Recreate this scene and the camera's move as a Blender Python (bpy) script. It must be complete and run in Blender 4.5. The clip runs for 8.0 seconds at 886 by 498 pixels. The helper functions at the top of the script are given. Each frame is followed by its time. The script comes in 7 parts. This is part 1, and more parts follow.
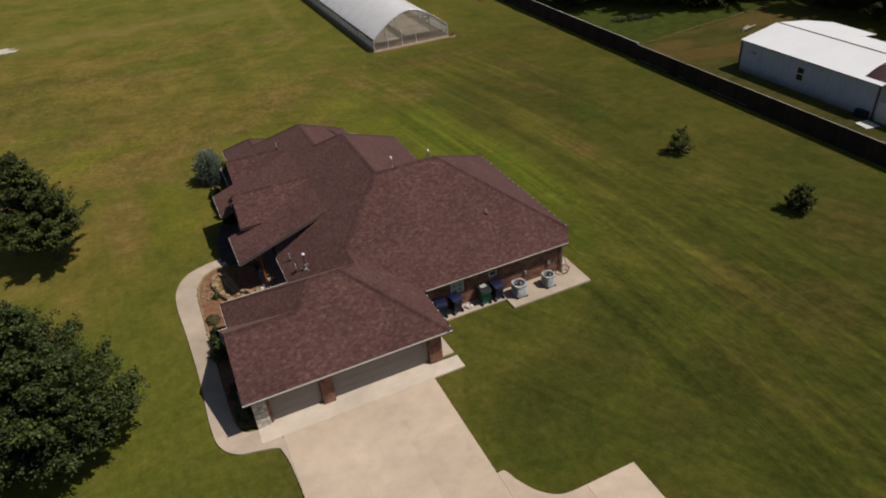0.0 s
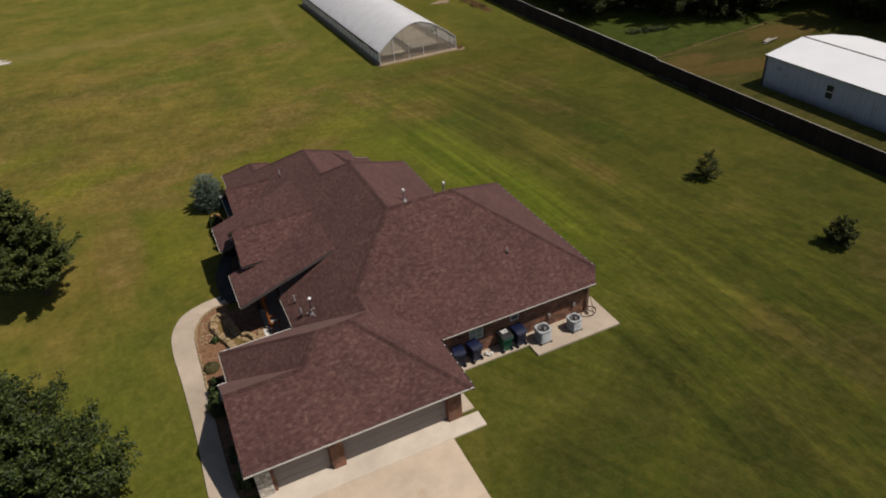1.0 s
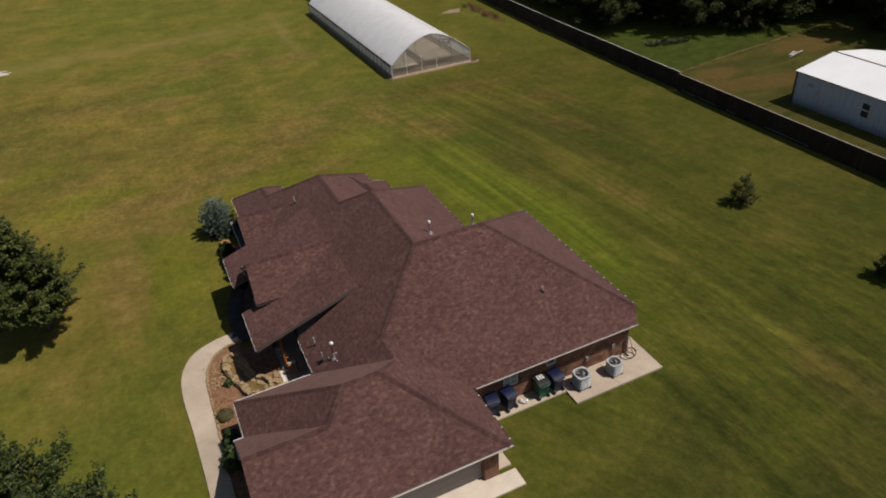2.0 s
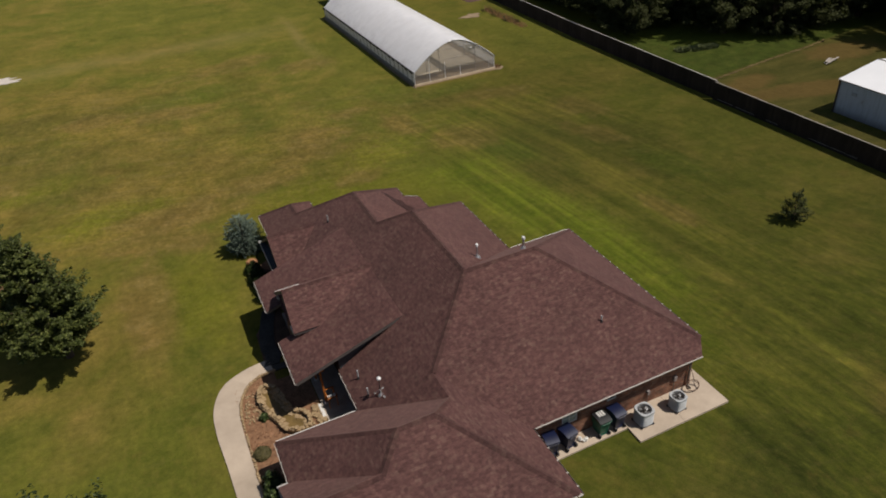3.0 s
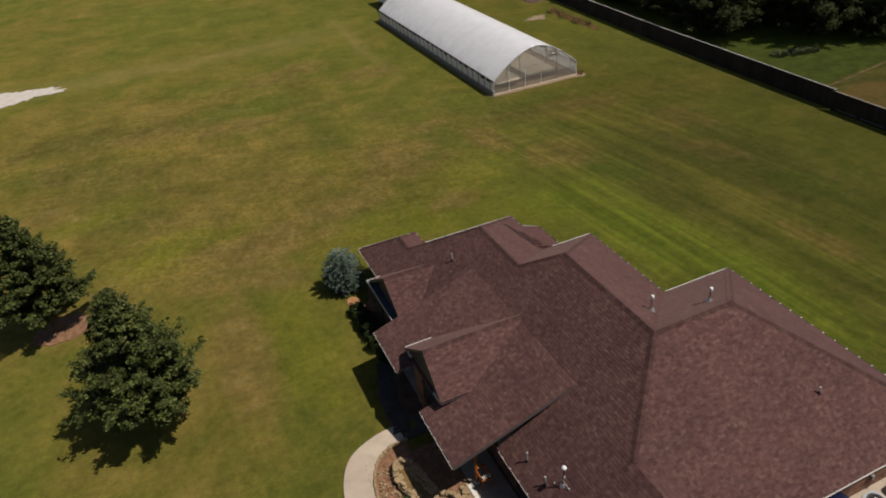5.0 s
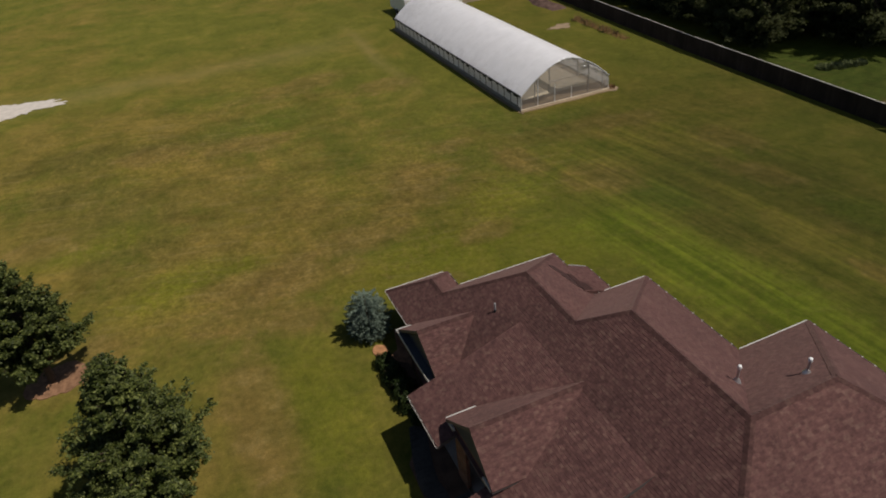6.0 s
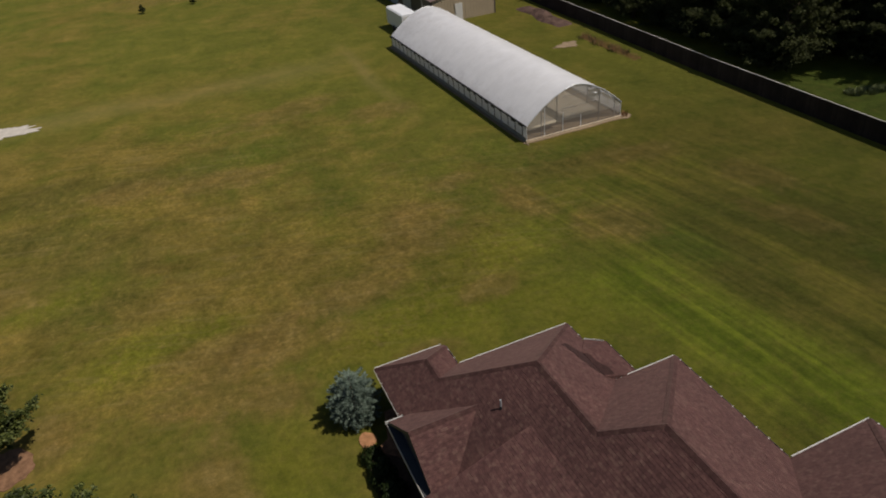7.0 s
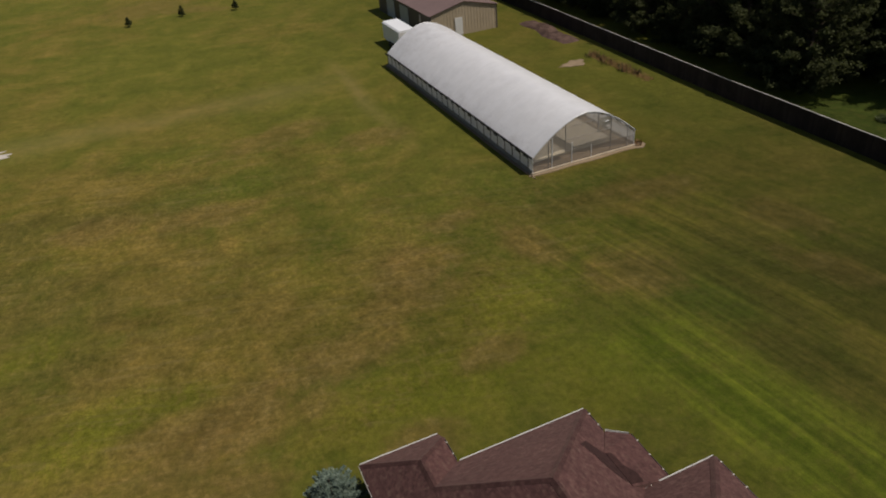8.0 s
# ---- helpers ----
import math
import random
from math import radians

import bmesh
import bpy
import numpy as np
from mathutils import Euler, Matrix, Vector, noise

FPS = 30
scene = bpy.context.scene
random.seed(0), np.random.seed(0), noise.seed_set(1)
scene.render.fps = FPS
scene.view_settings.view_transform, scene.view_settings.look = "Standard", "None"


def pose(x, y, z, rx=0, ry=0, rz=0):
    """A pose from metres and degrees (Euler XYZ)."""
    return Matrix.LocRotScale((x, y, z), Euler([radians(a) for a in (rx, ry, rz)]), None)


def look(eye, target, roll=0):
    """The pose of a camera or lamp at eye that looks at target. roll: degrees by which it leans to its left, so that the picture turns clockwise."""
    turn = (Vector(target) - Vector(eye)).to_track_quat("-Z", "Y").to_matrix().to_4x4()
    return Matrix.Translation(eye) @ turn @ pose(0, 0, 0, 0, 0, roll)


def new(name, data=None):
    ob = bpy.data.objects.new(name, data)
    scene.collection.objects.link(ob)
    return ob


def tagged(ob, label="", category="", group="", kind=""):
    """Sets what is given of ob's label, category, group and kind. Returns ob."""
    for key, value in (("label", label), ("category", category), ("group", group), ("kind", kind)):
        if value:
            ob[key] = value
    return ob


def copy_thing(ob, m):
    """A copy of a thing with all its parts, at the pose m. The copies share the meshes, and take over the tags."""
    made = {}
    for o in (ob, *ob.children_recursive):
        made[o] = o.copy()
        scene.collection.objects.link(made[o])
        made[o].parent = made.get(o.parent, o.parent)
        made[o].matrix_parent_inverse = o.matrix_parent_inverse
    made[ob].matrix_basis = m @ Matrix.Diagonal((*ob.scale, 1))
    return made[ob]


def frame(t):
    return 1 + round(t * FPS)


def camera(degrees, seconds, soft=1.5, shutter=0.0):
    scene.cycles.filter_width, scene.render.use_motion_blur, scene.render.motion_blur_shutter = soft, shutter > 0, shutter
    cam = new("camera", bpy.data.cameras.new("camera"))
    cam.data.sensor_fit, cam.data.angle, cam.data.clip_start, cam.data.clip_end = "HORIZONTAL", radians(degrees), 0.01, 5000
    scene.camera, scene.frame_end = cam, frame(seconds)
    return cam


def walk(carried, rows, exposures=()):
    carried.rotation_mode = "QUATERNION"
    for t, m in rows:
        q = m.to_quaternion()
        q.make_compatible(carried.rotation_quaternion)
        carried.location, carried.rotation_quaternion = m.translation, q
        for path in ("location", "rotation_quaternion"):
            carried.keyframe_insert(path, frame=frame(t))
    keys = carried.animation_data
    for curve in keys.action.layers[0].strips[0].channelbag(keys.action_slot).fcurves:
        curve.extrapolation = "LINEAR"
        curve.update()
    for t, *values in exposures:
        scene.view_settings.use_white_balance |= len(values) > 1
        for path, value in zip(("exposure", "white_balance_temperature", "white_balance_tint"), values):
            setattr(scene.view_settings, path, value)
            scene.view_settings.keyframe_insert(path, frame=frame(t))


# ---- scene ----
# ---------------------------------------------------------------- camera
cam = camera(66.0, 8.0, soft=1.9)
EXPOSURE, SKY = -0.15, 0.048
PATH = [
    (0, (0.190, -0.119, 24.224), (0.8238, 1.4085, 23.0993), -4.70),
    (0.25, (0.422, 0.789, 24.288), (1.0550, 2.3173, 23.1636), -4.70),
    (0.5, (0.622, 1.701, 24.329), (1.2550, 3.2301, 23.2060), -4.70),
    (0.75, (0.788, 2.615, 24.352), (1.4214, 4.1443, 23.2299), -4.70),
    (1, (0.907, 3.517, 24.375), (1.5419, 5.0469, 23.2541), -4.70),
    (1.25, (0.968, 4.395, 24.415), (1.6044, 5.9252, 23.2952), -4.68),
    (1.5, (0.968, 5.249, 24.467), (1.6061, 6.7800, 23.3484), -4.64),
    (1.75, (0.908, 6.084, 24.520), (1.5469, 7.6150, 23.4035), -4.59),
    (2, (0.787, 6.902, 24.565), (1.4267, 8.4341, 23.4501), -4.55),
    (2.25, (0.604, 7.709, 24.592), (1.2451, 9.2412, 23.4780), -4.51),
    (2.5, (0.361, 8.507, 24.590), (1.0020, 10.0401, 23.4770), -4.50),
    (2.75, (0.057, 9.301, 24.554), (0.6972, 10.8349, 23.4416), -4.52),
    (3, (-0.308, 10.096, 24.498), (0.3300, 11.6310, 23.3860), -4.60),
    (3.25, (-0.735, 10.901, 24.440), (-0.1020, 12.4383, 23.3278), -4.75),
    (3.5, (-1.236, 11.744, 24.393), (-0.6090, 13.2829, 23.2801), -4.90),
    (3.75, (-1.811, 12.648, 24.364), (-1.1888, 14.1879, 23.2492), -4.97),
    (4, (-2.402, 13.607, 24.337), (-1.7821, 15.1467, 23.2212), -5.00),
    (4.25, (-2.945, 14.608, 24.294), (-2.3262, 16.1489, 23.1788), -5.04),
    (4.5, (-3.417, 15.655, 24.227), (-2.8001, 17.1967, 23.1122), -5.10),
    (4.75, (-3.806, 16.750, 24.131), (-3.1916, 18.2935, 23.0170), -5.17),
    (5, (-4.091, 17.890, 24.016), (-3.4805, 19.4346, 22.9025), -5.25),
    (5.25, (-4.251, 19.066, 23.894), (-3.6447, 20.6135, 22.7814), -5.31),
    (5.5, (-4.266, 20.274, 23.778), (-3.6620, 21.8234, 22.6665), -5.35),
    (5.75, (-4.112, 21.507, 23.681), (-3.5105, 23.0578, 22.5705), -5.35),
    (6, (-3.769, 22.757, 23.614), (-3.1681, 24.3099, 22.5061), -5.30),
    (6.25, (-3.235, 24.018, 23.587), (-2.6329, 25.5723, 22.4824), -5.21),
    (6.5, (-2.588, 25.278, 23.596), (-1.9849, 26.8342, 22.4939), -5.20),
    (6.75, (-1.916, 26.529, 23.627), (-1.3154, 28.0875, 22.5261), -5.36),
    (7, (-1.278, 27.778, 23.644), (-0.6790, 29.3380, 22.5450), -5.50),
    (7.25, (-0.705, 29.028, 23.619), (-0.1046, 30.5896, 22.5228), -5.43),
    (7.5, (-0.157, 30.262, 23.570), (0.4452, 31.8254, 22.4777), -5.30),
    (7.75, (0.412, 31.462, 23.524), (1.0153, 33.0269, 22.4343), -5.31),
    (8, (1.013, 32.624, 23.486), (1.6147, 34.1903, 22.3975), -5.50),
]
walk(cam, [(t, look(eye, target, roll)) for t, eye, target, roll in PATH], exposures=[(0.0, EXPOSURE), (1.0, EXPOSURE + 0.06), (2.5, EXPOSURE + 0.13), (4.5, EXPOSURE + 0.16), (6.0, EXPOSURE + 0.02), (7.0, EXPOSURE - 0.1), (8.0, EXPOSURE - 0.12)])

# ---------------------------------------------------------------- light
SUN_TO = Vector((1.15, -0.92, 2.5)).normalized()          # towards the sun
sun_data = bpy.data.lights.new("sun", "SUN")
sun_data.energy, sun_data.angle, sun_data.color = 4.2, radians(0.55), (1.0, 0.93, 0.83)
sun = new("sun", sun_data)
sun.matrix_world = look((40, -30, 80), Vector((40, -30, 80)) - SUN_TO)
world = bpy.data.worlds.new("sky")
scene.world = world
world.use_nodes = True
wn = world.node_tree
sky = wn.nodes.new("ShaderNodeTexSky")
sky.sky_type, sky.sun_disc = "NISHITA", False
sky.sun_elevation = math.asin(SUN_TO.z)
sky.sun_rotation = math.atan2(SUN_TO.x, SUN_TO.y)
wn.nodes["Background"].inputs["Strength"].default_value = SKY
wn.links.new(sky.outputs[0], wn.nodes["Background"].inputs["Color"])


# ---------------------------------------------------------------- materials
class Mat:
    """A node material with short helpers."""

    def __init__(self, name, rough=0.8, metal=0.0, spec=0.3):
        self.m = bpy.data.materials.new(name)
        self.m.use_nodes = True
        self.t = self.m.node_tree
        self.b = self.t.nodes["Principled BSDF"]
        self.b.inputs["Roughness"].default_value = rough
        self.b.inputs["Metallic"].default_value = metal
        self.b.inputs["Specular IOR Level"].default_value = spec
        self.co = None

    def world(self):
        return self.t.nodes.new("ShaderNodeNewGeometry").outputs["Position"]

    def mapped(self, src, scale=(1, 1, 1), rot=(0, 0, 0), loc=(0, 0, 0)):
        n = self.t.nodes.new("ShaderNodeMapping")
        n.inputs["Scale"].default_value = scale
        n.inputs["Rotation"].default_value = rot
        n.inputs["Location"].default_value = loc
        self.t.links.new(src, n.inputs["Vector"])
        return n.outputs[0]

    def noise(self, src, scale, detail=4.0, rough=0.55, distort=0.0):
        n = self.t.nodes.new("ShaderNodeTexNoise")
        n.inputs["Scale"].default_value = scale
        n.inputs["Detail"].default_value = detail
        n.inputs["Roughness"].default_value = rough
        n.inputs["Distortion"].default_value = distort
        self.t.links.new(src, n.inputs["Vector"])
        return n.outputs["Fac"]

    def ramp(self, fac, *stops):
        n = self.t.nodes.new("ShaderNodeValToRGB")
        e = n.color_ramp.elements
        while len(e) < len(stops):
            e.new(0.5)
        for el, (p, c) in zip(e, stops):
            el.position = p
            el.color = (*c, 1) if len(c) == 3 else c
        self.t.links.new(fac, n.inputs[0])
        return n.outputs[0]

    def mix(self, fac, a, b, mode="MIX"):
        n = self.t.nodes.new("ShaderNodeMix")
        n.data_type, n.blend_type = "RGBA", mode
        for sock, v in ((n.inputs[0], fac), (n.inputs[6], a), (n.inputs[7], b)):
            if isinstance(v, bpy.types.NodeSocket):
                self.t.links.new(v, sock)
            elif isinstance(v, (int, float)):
                sock.default_value = v
            else:
                sock.default_value = (*v, 1)
        return n.outputs[2]

    def math(self, op, a, b=0.0, clamp=False):
        n = self.t.nodes.new("ShaderNodeMath")
        n.operation, n.use_clamp = op, clamp
        for sock, v in zip(n.inputs, (a, b)):
            if isinstance(v, bpy.types.NodeSocket):
                self.t.links.new(v, sock)
            else:
                sock.default_value = v
        return n.outputs[0]

    def colour(self, c):
        s = self.b.inputs["Base Color"]
        if isinstance(c, bpy.types.NodeSocket):
            self.t.links.new(c, s)
        else:
            s.default_value = (*c, 1)
        return self

    def bump(self, h, strength=0.3, dist=0.02):
        n = self.t.nodes.new("ShaderNodeBump")
        n.inputs["Strength"].default_value = strength
        n.inputs["Distance"].default_value = dist
        self.t.links.new(h, n.inputs["Height"])
        self.t.links.new(n.outputs[0], self.b.inputs["Normal"])
        return self

    def island(self):
        return self.t.nodes.new("ShaderNodeNewGeometry").outputs["Random Per Island"]

    def each(self):
        return self.t.nodes.new("ShaderNodeObjectInfo").outputs["Random"]


def worn(name, base, vary=0.25, scale=3.0, rough=0.7, metal=0.0, spec=0.3, bump=0.15):
    """A plain surface with fine grain and soft stains."""
    k = Mat(name, rough, metal, spec)
    p = k.world()
    fine, wide = k.noise(p, scale * 9, 3), k.noise(p, scale * 0.6, 5, 0.6)
    lo, hi = tuple(c * (1 - vary) for c in base), tuple(min(1, c * (1 + vary)) for c in base)
    c = k.ramp(wide, (0.3, lo), (0.7, hi))
    c = k.mix(0.35, c, k.ramp(fine, (0.3, lo), (0.7, hi)))
    k.colour(c).bump(fine, bump, 0.01)
    return k.m


def grass_material():
    k = Mat("lawn", 0.9, 0, 0.08)
    p = k.world()
    big = k.noise(p, 0.045, 5, 0.6, 0.6)
    mid = k.noise(p, 0.21, 5, 0.65, 0.4)
    fine = k.noise(p, 2.2, 6, 0.7)
    blades = k.noise(p, 14.0, 3, 0.7)
    sep = k.t.nodes.new("ShaderNodeSeparateXYZ")
    k.t.links.new(p, sep.inputs[0])
    x, y = sep.outputs[0], sep.outputs[1]
    green = k.ramp(mid, (0.3, (0.066, 0.073, 0.011)), (0.55, (0.100, 0.098, 0.016)), (0.75, (0.134, 0.123, 0.024)))
    dry = k.ramp(mid, (0.3, (0.104, 0.077, 0.015)), (0.7, (0.158, 0.112, 0.030)))
    ragged = k.noise(p, 0.75, 7, 0.75, 0.2)

    def oval(cx, cy, rx, ry, turn=0.0):
        """1 in the middle of an oval of the field, falling to 0 at its rim."""
        m = k.t.nodes.new("ShaderNodeMapping")
        m.vector_type = "TEXTURE"
        m.inputs["Location"].default_value = (cx, cy, 0)
        m.inputs["Rotation"].default_value = (0, 0, turn)
        m.inputs["Scale"].default_value = (rx, ry, 60)
        k.t.links.new(p, m.inputs["Vector"])
        g = k.t.nodes.new("ShaderNodeTexGradient")
        g.gradient_type = "SPHERICAL"
        k.t.links.new(m.outputs[0], g.inputs[0])
        return g.outputs["Fac"]

    def spots(*ovals, gain=2.2):
        """Ovals of the field with torn, patchy rims."""
        u = None
        for o in ovals:
            n = oval(*o)
            u = n if u is None else k.math("MAXIMUM", u, n)
        torn = k.math("ADD", k.math("MULTIPLY", k.math("SUBTRACT", mid, 0.5), 1.3), k.math("MULTIPLY", k.math("SUBTRACT", ragged, 0.5), 1.5))
        return k.math("MULTIPLY", k.math("MULTIPLY", k.math("ADD", u, torn), gain, True), k.math("MULTIPLY", u, 3.0, True))

    # the lawn is driest over the open field behind the house, greenest along its back
    worn_out = spots((4.0, 65.0, 33.0, 15.0, 0.15), (-6.0, 82.0, 28.0, 18.0), gain=1.4)
    patch = k.math("ADD", k.math("MULTIPLY", k.math("SUBTRACT", big, 0.47), 3.0), k.math("MULTIPLY", k.math("SUBTRACT", mid, 0.5), 2.4))
    patch = k.math("ADD", patch, k.math("ADD", k.math("MULTIPLY", worn_out, 0.56), k.math("MULTIPLY", k.math("MULTIPLY", k.math("MULTIPLY", k.math("SUBTRACT", 3.0, x), 0.2, True), k.math("MULTIPLY", k.math("SUBTRACT", y, 37.0), 0.15, True)), 0.26)), True)
    c = k.mix(k.math("MULTIPLY", patch, 0.85), green, dry)
    dull = spots((-9.3, 67.0, 5.0, 3.2, 0.2), (-9.6, 72.0, 6.5, 6.0), (-13.0, 84.5, 7.0, 4.0), (25.0, 50.0, 3.0, 6.0, 0.25), (29.0, 56.0, 4.0, 6.0, 0.3), (-12.8, 77.3, 8.0, 3.4, -0.3), (-7.0, 83.7, 6.5, 2.4), (26.0, 54.0, 5.0, 7.5, 0.2), (33.0, 52.0, 6.0, 7.0, 0.3), (12.6, 18.8, 5.0, 3.0, 0.3),
                 (19.6, 15.9, 6.5, 3.0, 0.4), (19.0, 21.5, 6.0, 3.0, 0.9), (9.0, 58.0, 2.6, 2.2), (-2.4, 46.0, 1.6, 5.0), (-1.5, 18.5, 9.0, 7.0), (24.7, 67.5, 7.0, 3.0), (31.4, 46.6, 1.2, 4.0, 0.35), gain=1.5)
    c = k.mix(k.math("MULTIPLY", dull, 0.55), c, (0.052, 0.053, 0.012))
    lush = spots((22.6, 40.0, 4.0, 12.0, 0.1), (21.4, 35.0, 2.8, 9.0), (20.6, 47.0, 4.6, 10.0, 0.12), (18.0, 52.5, 7.5, 4.5), (10.0, 55.5, 12.0, 5.0), (-6.4, 60.4, 6.0, 3.4, 0.15), (-3.0, 60.4, 3.0, 2.2), (-1.4, 46.5, 3.4, 8.0), (-12.3, 68.8, 6.0, 3.2),
                 (15.0, 60.0, 6.5, 4.0), gain=1.3)
    c = k.mix(k.math("MULTIPLY", lush, 0.78), c, k.mix(k.math("MULTIPLY", k.math("SUBTRACT", x, 15.0), 0.2, True), (0.102, 0.107, 0.011), (0.094, 0.124, 0.010)))
    deep = spots((24.2, 55.2, 2.4, 5.5, 0.45), (33.9, 45.8, 2.4, 5.2, 0.3), (21.4, 72.5, 3.6, 6.0, 0.2), (2.3, 83.5, 9.0, 4.0), (26.5, 69.8, 6.0, 2.2, 0.05), gain=1.6)
    c = k.mix(k.math("MULTIPLY", deep, 0.6), c, (0.050, 0.076, 0.009))
    bare = spots((0.3, 57.8, 6.0, 3.0, 0.15), (-3.0, 58.8, 4.5, 2.0), (5.0, 59.8, 5.0, 2.8, 0.3), (11.5, 64.6, 4.0, 4.6), (15.7, 69.7, 3.0, 2.0), (19.2, 64.4, 2.2, 4.6, 0.2), (-6.0, 81.9, 6.0, 2.8), (0.5, 79.7, 6.5, 2.6, -0.1),
                 (22.6, 58.4, 3.0, 4.0, 0.6), (30.2, 66.2, 4.6, 2.2, -0.3), (34.6, 58.7, 2.4, 5.5, 0.3), (32.4, 53.4, 2.0, 5.0, 0.35), (29.2, 40.4, 1.4, 4.0, 0.2), (37.2, 22.0, 4.5, 4.0), (29.0, 17.8, 5.0, 3.0), (26.7, 20.6, 2.4, 4.0),
                 (-14.1, 69.9, 5.0, 2.4), (-4.2, 47.9, 2.2, 7.5), (-3.3, 55.4, 4.0, 3.4), (12.5, 56.3, 3.0, 1.6), (7.0, 52.6, 2.6, 1.8), (-0.6, 53.6, 2.6, 2.0), (-11.8, 56.2, 3.4, 2.6), (16.0, 86.0, 5.0, 3.0), (2.0, 156.0, 11.0, 9.0), (7.0, 150.0, 9.0, 3.0, -0.5), (8.0, 91.0, 9.0, 3.0, 0.2), gain=1.7)
    c = k.mix(k.math("MULTIPLY", bare, 0.62), c, k.ramp(ragged, (0.3, (0.088, 0.058, 0.017)), (0.52, (0.138, 0.092, 0.030)), (0.72, (0.210, 0.146, 0.060))))
    rank = k.math("MULTIPLY", k.math("MULTIPLY", k.math("SUBTRACT", x, 19.0), 0.07, True), k.math("ADD", 0.45, k.math("MULTIPLY", k.math("MULTIPLY", k.math("SUBTRACT", 82.0, y), 0.06, True), 0.6)))
    south = k.math("MULTIPLY", k.math("SUBTRACT", 44.0, y), 0.06, True)
    c = k.mix(k.math("MULTIPLY", rank, k.math("SUBTRACT", 0.86, k.math("MULTIPLY", south, 0.42))), c, k.mix(1.0, c, (0.59, 0.64, 0.57), "MULTIPLY"))
    near_drive = k.math("MULTIPLY", k.math("MULTIPLY", k.math("SUBTRACT", 38.0, y), 0.06, True), k.math("MULTIPLY", k.math("SUBTRACT", x, 6.0), 0.2, True))
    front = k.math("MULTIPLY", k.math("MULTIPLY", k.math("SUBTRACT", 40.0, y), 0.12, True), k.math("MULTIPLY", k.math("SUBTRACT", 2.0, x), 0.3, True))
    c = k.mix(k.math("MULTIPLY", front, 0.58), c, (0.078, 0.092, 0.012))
    c = k.mix(k.math("MULTIPLY", near_drive, 0.72), c, k.mix(1.0, c, (0.62, 0.75, 0.60), "MULTIPLY"))
    # mowing lanes
    bow = k.math("MULTIPLY", k.math("MULTIPLY", k.math("SUBTRACT", y, 28.0), k.math("SUBTRACT", y, 28.0)), 0.0028)
    cv = k.t.nodes.new("ShaderNodeCombineXYZ")
    k.t.links.new(k.math("ADD", x, bow), cv.inputs[0])
    k.t.links.new(k.math("MULTIPLY", y, 0.03), cv.inputs[1])
    lane = k.noise(cv.outputs[0], 1.0, 4, 0.6)
    lane_zone = k.math("MULTIPLY", k.math("MULTIPLY", k.math("SUBTRACT", x, 17.0), 0.4, True), k.math("MULTIPLY", k.math("SUBTRACT", 43.0, x), 0.075, True))
    lane_zone = k.math("MULTIPLY", lane_zone, k.math("MULTIPLY", k.math("SUBTRACT", 74.0, y), 0.08, True))
    lanes = k.ramp(lane, (0.38, (0.68, 0.74, 0.64)), (0.5, (0.97, 0.97, 0.97)), (0.64, (1.40, 1.36, 1.22)))
    c = k.mix(k.math("MULTIPLY", lane_zone, 0.85), c, k.mix(1.0, c, lanes, "MULTIPLY"))
    thread = k.noise(cv.outputs[0], 3.4, 5, 0.7)
    c = k.mix(k.math("ADD", k.math("MULTIPLY", lane_zone, 0.6), 0.15), c, k.mix(1.0, c, k.ramp(thread, (0.36, (0.76, 0.80, 0.76)), (0.52, (1.0, 1.0, 1.0)), (0.66, (1.34, 1.28, 1.20))), "MULTIPLY"))
    # wavering passes over the side lawn
    wave = k.noise(k.mapped(k.mapped(p, (1, 1, 1), (0, 0, -0.5)), (1.5, 0.14, 1)), 0.9, 5, 0.7, 0.9)
    side_lawn = k.math("MULTIPLY", k.math("MULTIPLY", k.math("SUBTRACT", 40.0, y), 0.12, True), k.math("MULTIPLY", k.math("SUBTRACT", x, 10.0), 0.3, True))
    c = k.mix(k.math("MULTIPLY", side_lawn, 0.8), c, k.mix(1.0, c, k.ramp(wave, (0.36, (0.72, 0.76, 0.74)), (0.52, (1.0, 1.0, 1.0)), (0.68, (1.36, 1.24, 1.24))), "MULTIPLY"))
    lane2 = k.noise(k.mapped(p, (0.9, 0.05, 1), (0, 0, 0.5)), 0.5, 3, 0.6)
    c = k.mix(0.35, c, k.mix(1.0, c, k.ramp(lane2, (0.35, (0.82, 0.86, 0.82)), (0.65, (1.17, 1.13, 1.12))), "MULTIPLY"))
    # narrow cross-field mowing stripes and ragged mottling
    stripe = k.noise(k.mapped(k.mapped(p, (1, 1, 1), (0, 0, 0.52)), (0.035, 1.0, 1)), 1.25, 2, 0.5)
    field = k.math("MULTIPLY", k.math("SUBTRACT", y, 46.0), 0.12, True)
    c = k.mix(k.math("MULTIPLY", field, k.math("MULTIPLY", k.math("SUBTRACT", mid, 0.35), 1.6, True)), c, k.mix(1.0, c, k.ramp(stripe, (0.38, (0.86, 0.88, 0.86)), (0.62, (1.14, 1.11, 1.1))), "MULTIPLY"))
    mottle = k.noise(p, 0.55, 7, 0.72)
    c = k.mix(0.7, c, k.mix(1.0, c, k.ramp(mottle, (0.34, (0.78, 0.82, 0.76)), (0.5, (1.0, 1.0, 1.0)), (0.66, (1.22, 1.15, 1.2))), "MULTIPLY"))
    c = k.mix(k.math("MULTIPLY", k.math("SUBTRACT", k.noise(p, 0.8, 6, 0.75), 0.56), 5.0, True), c, k.mix(0.45, c, (0.120, 0.078, 0.020)))
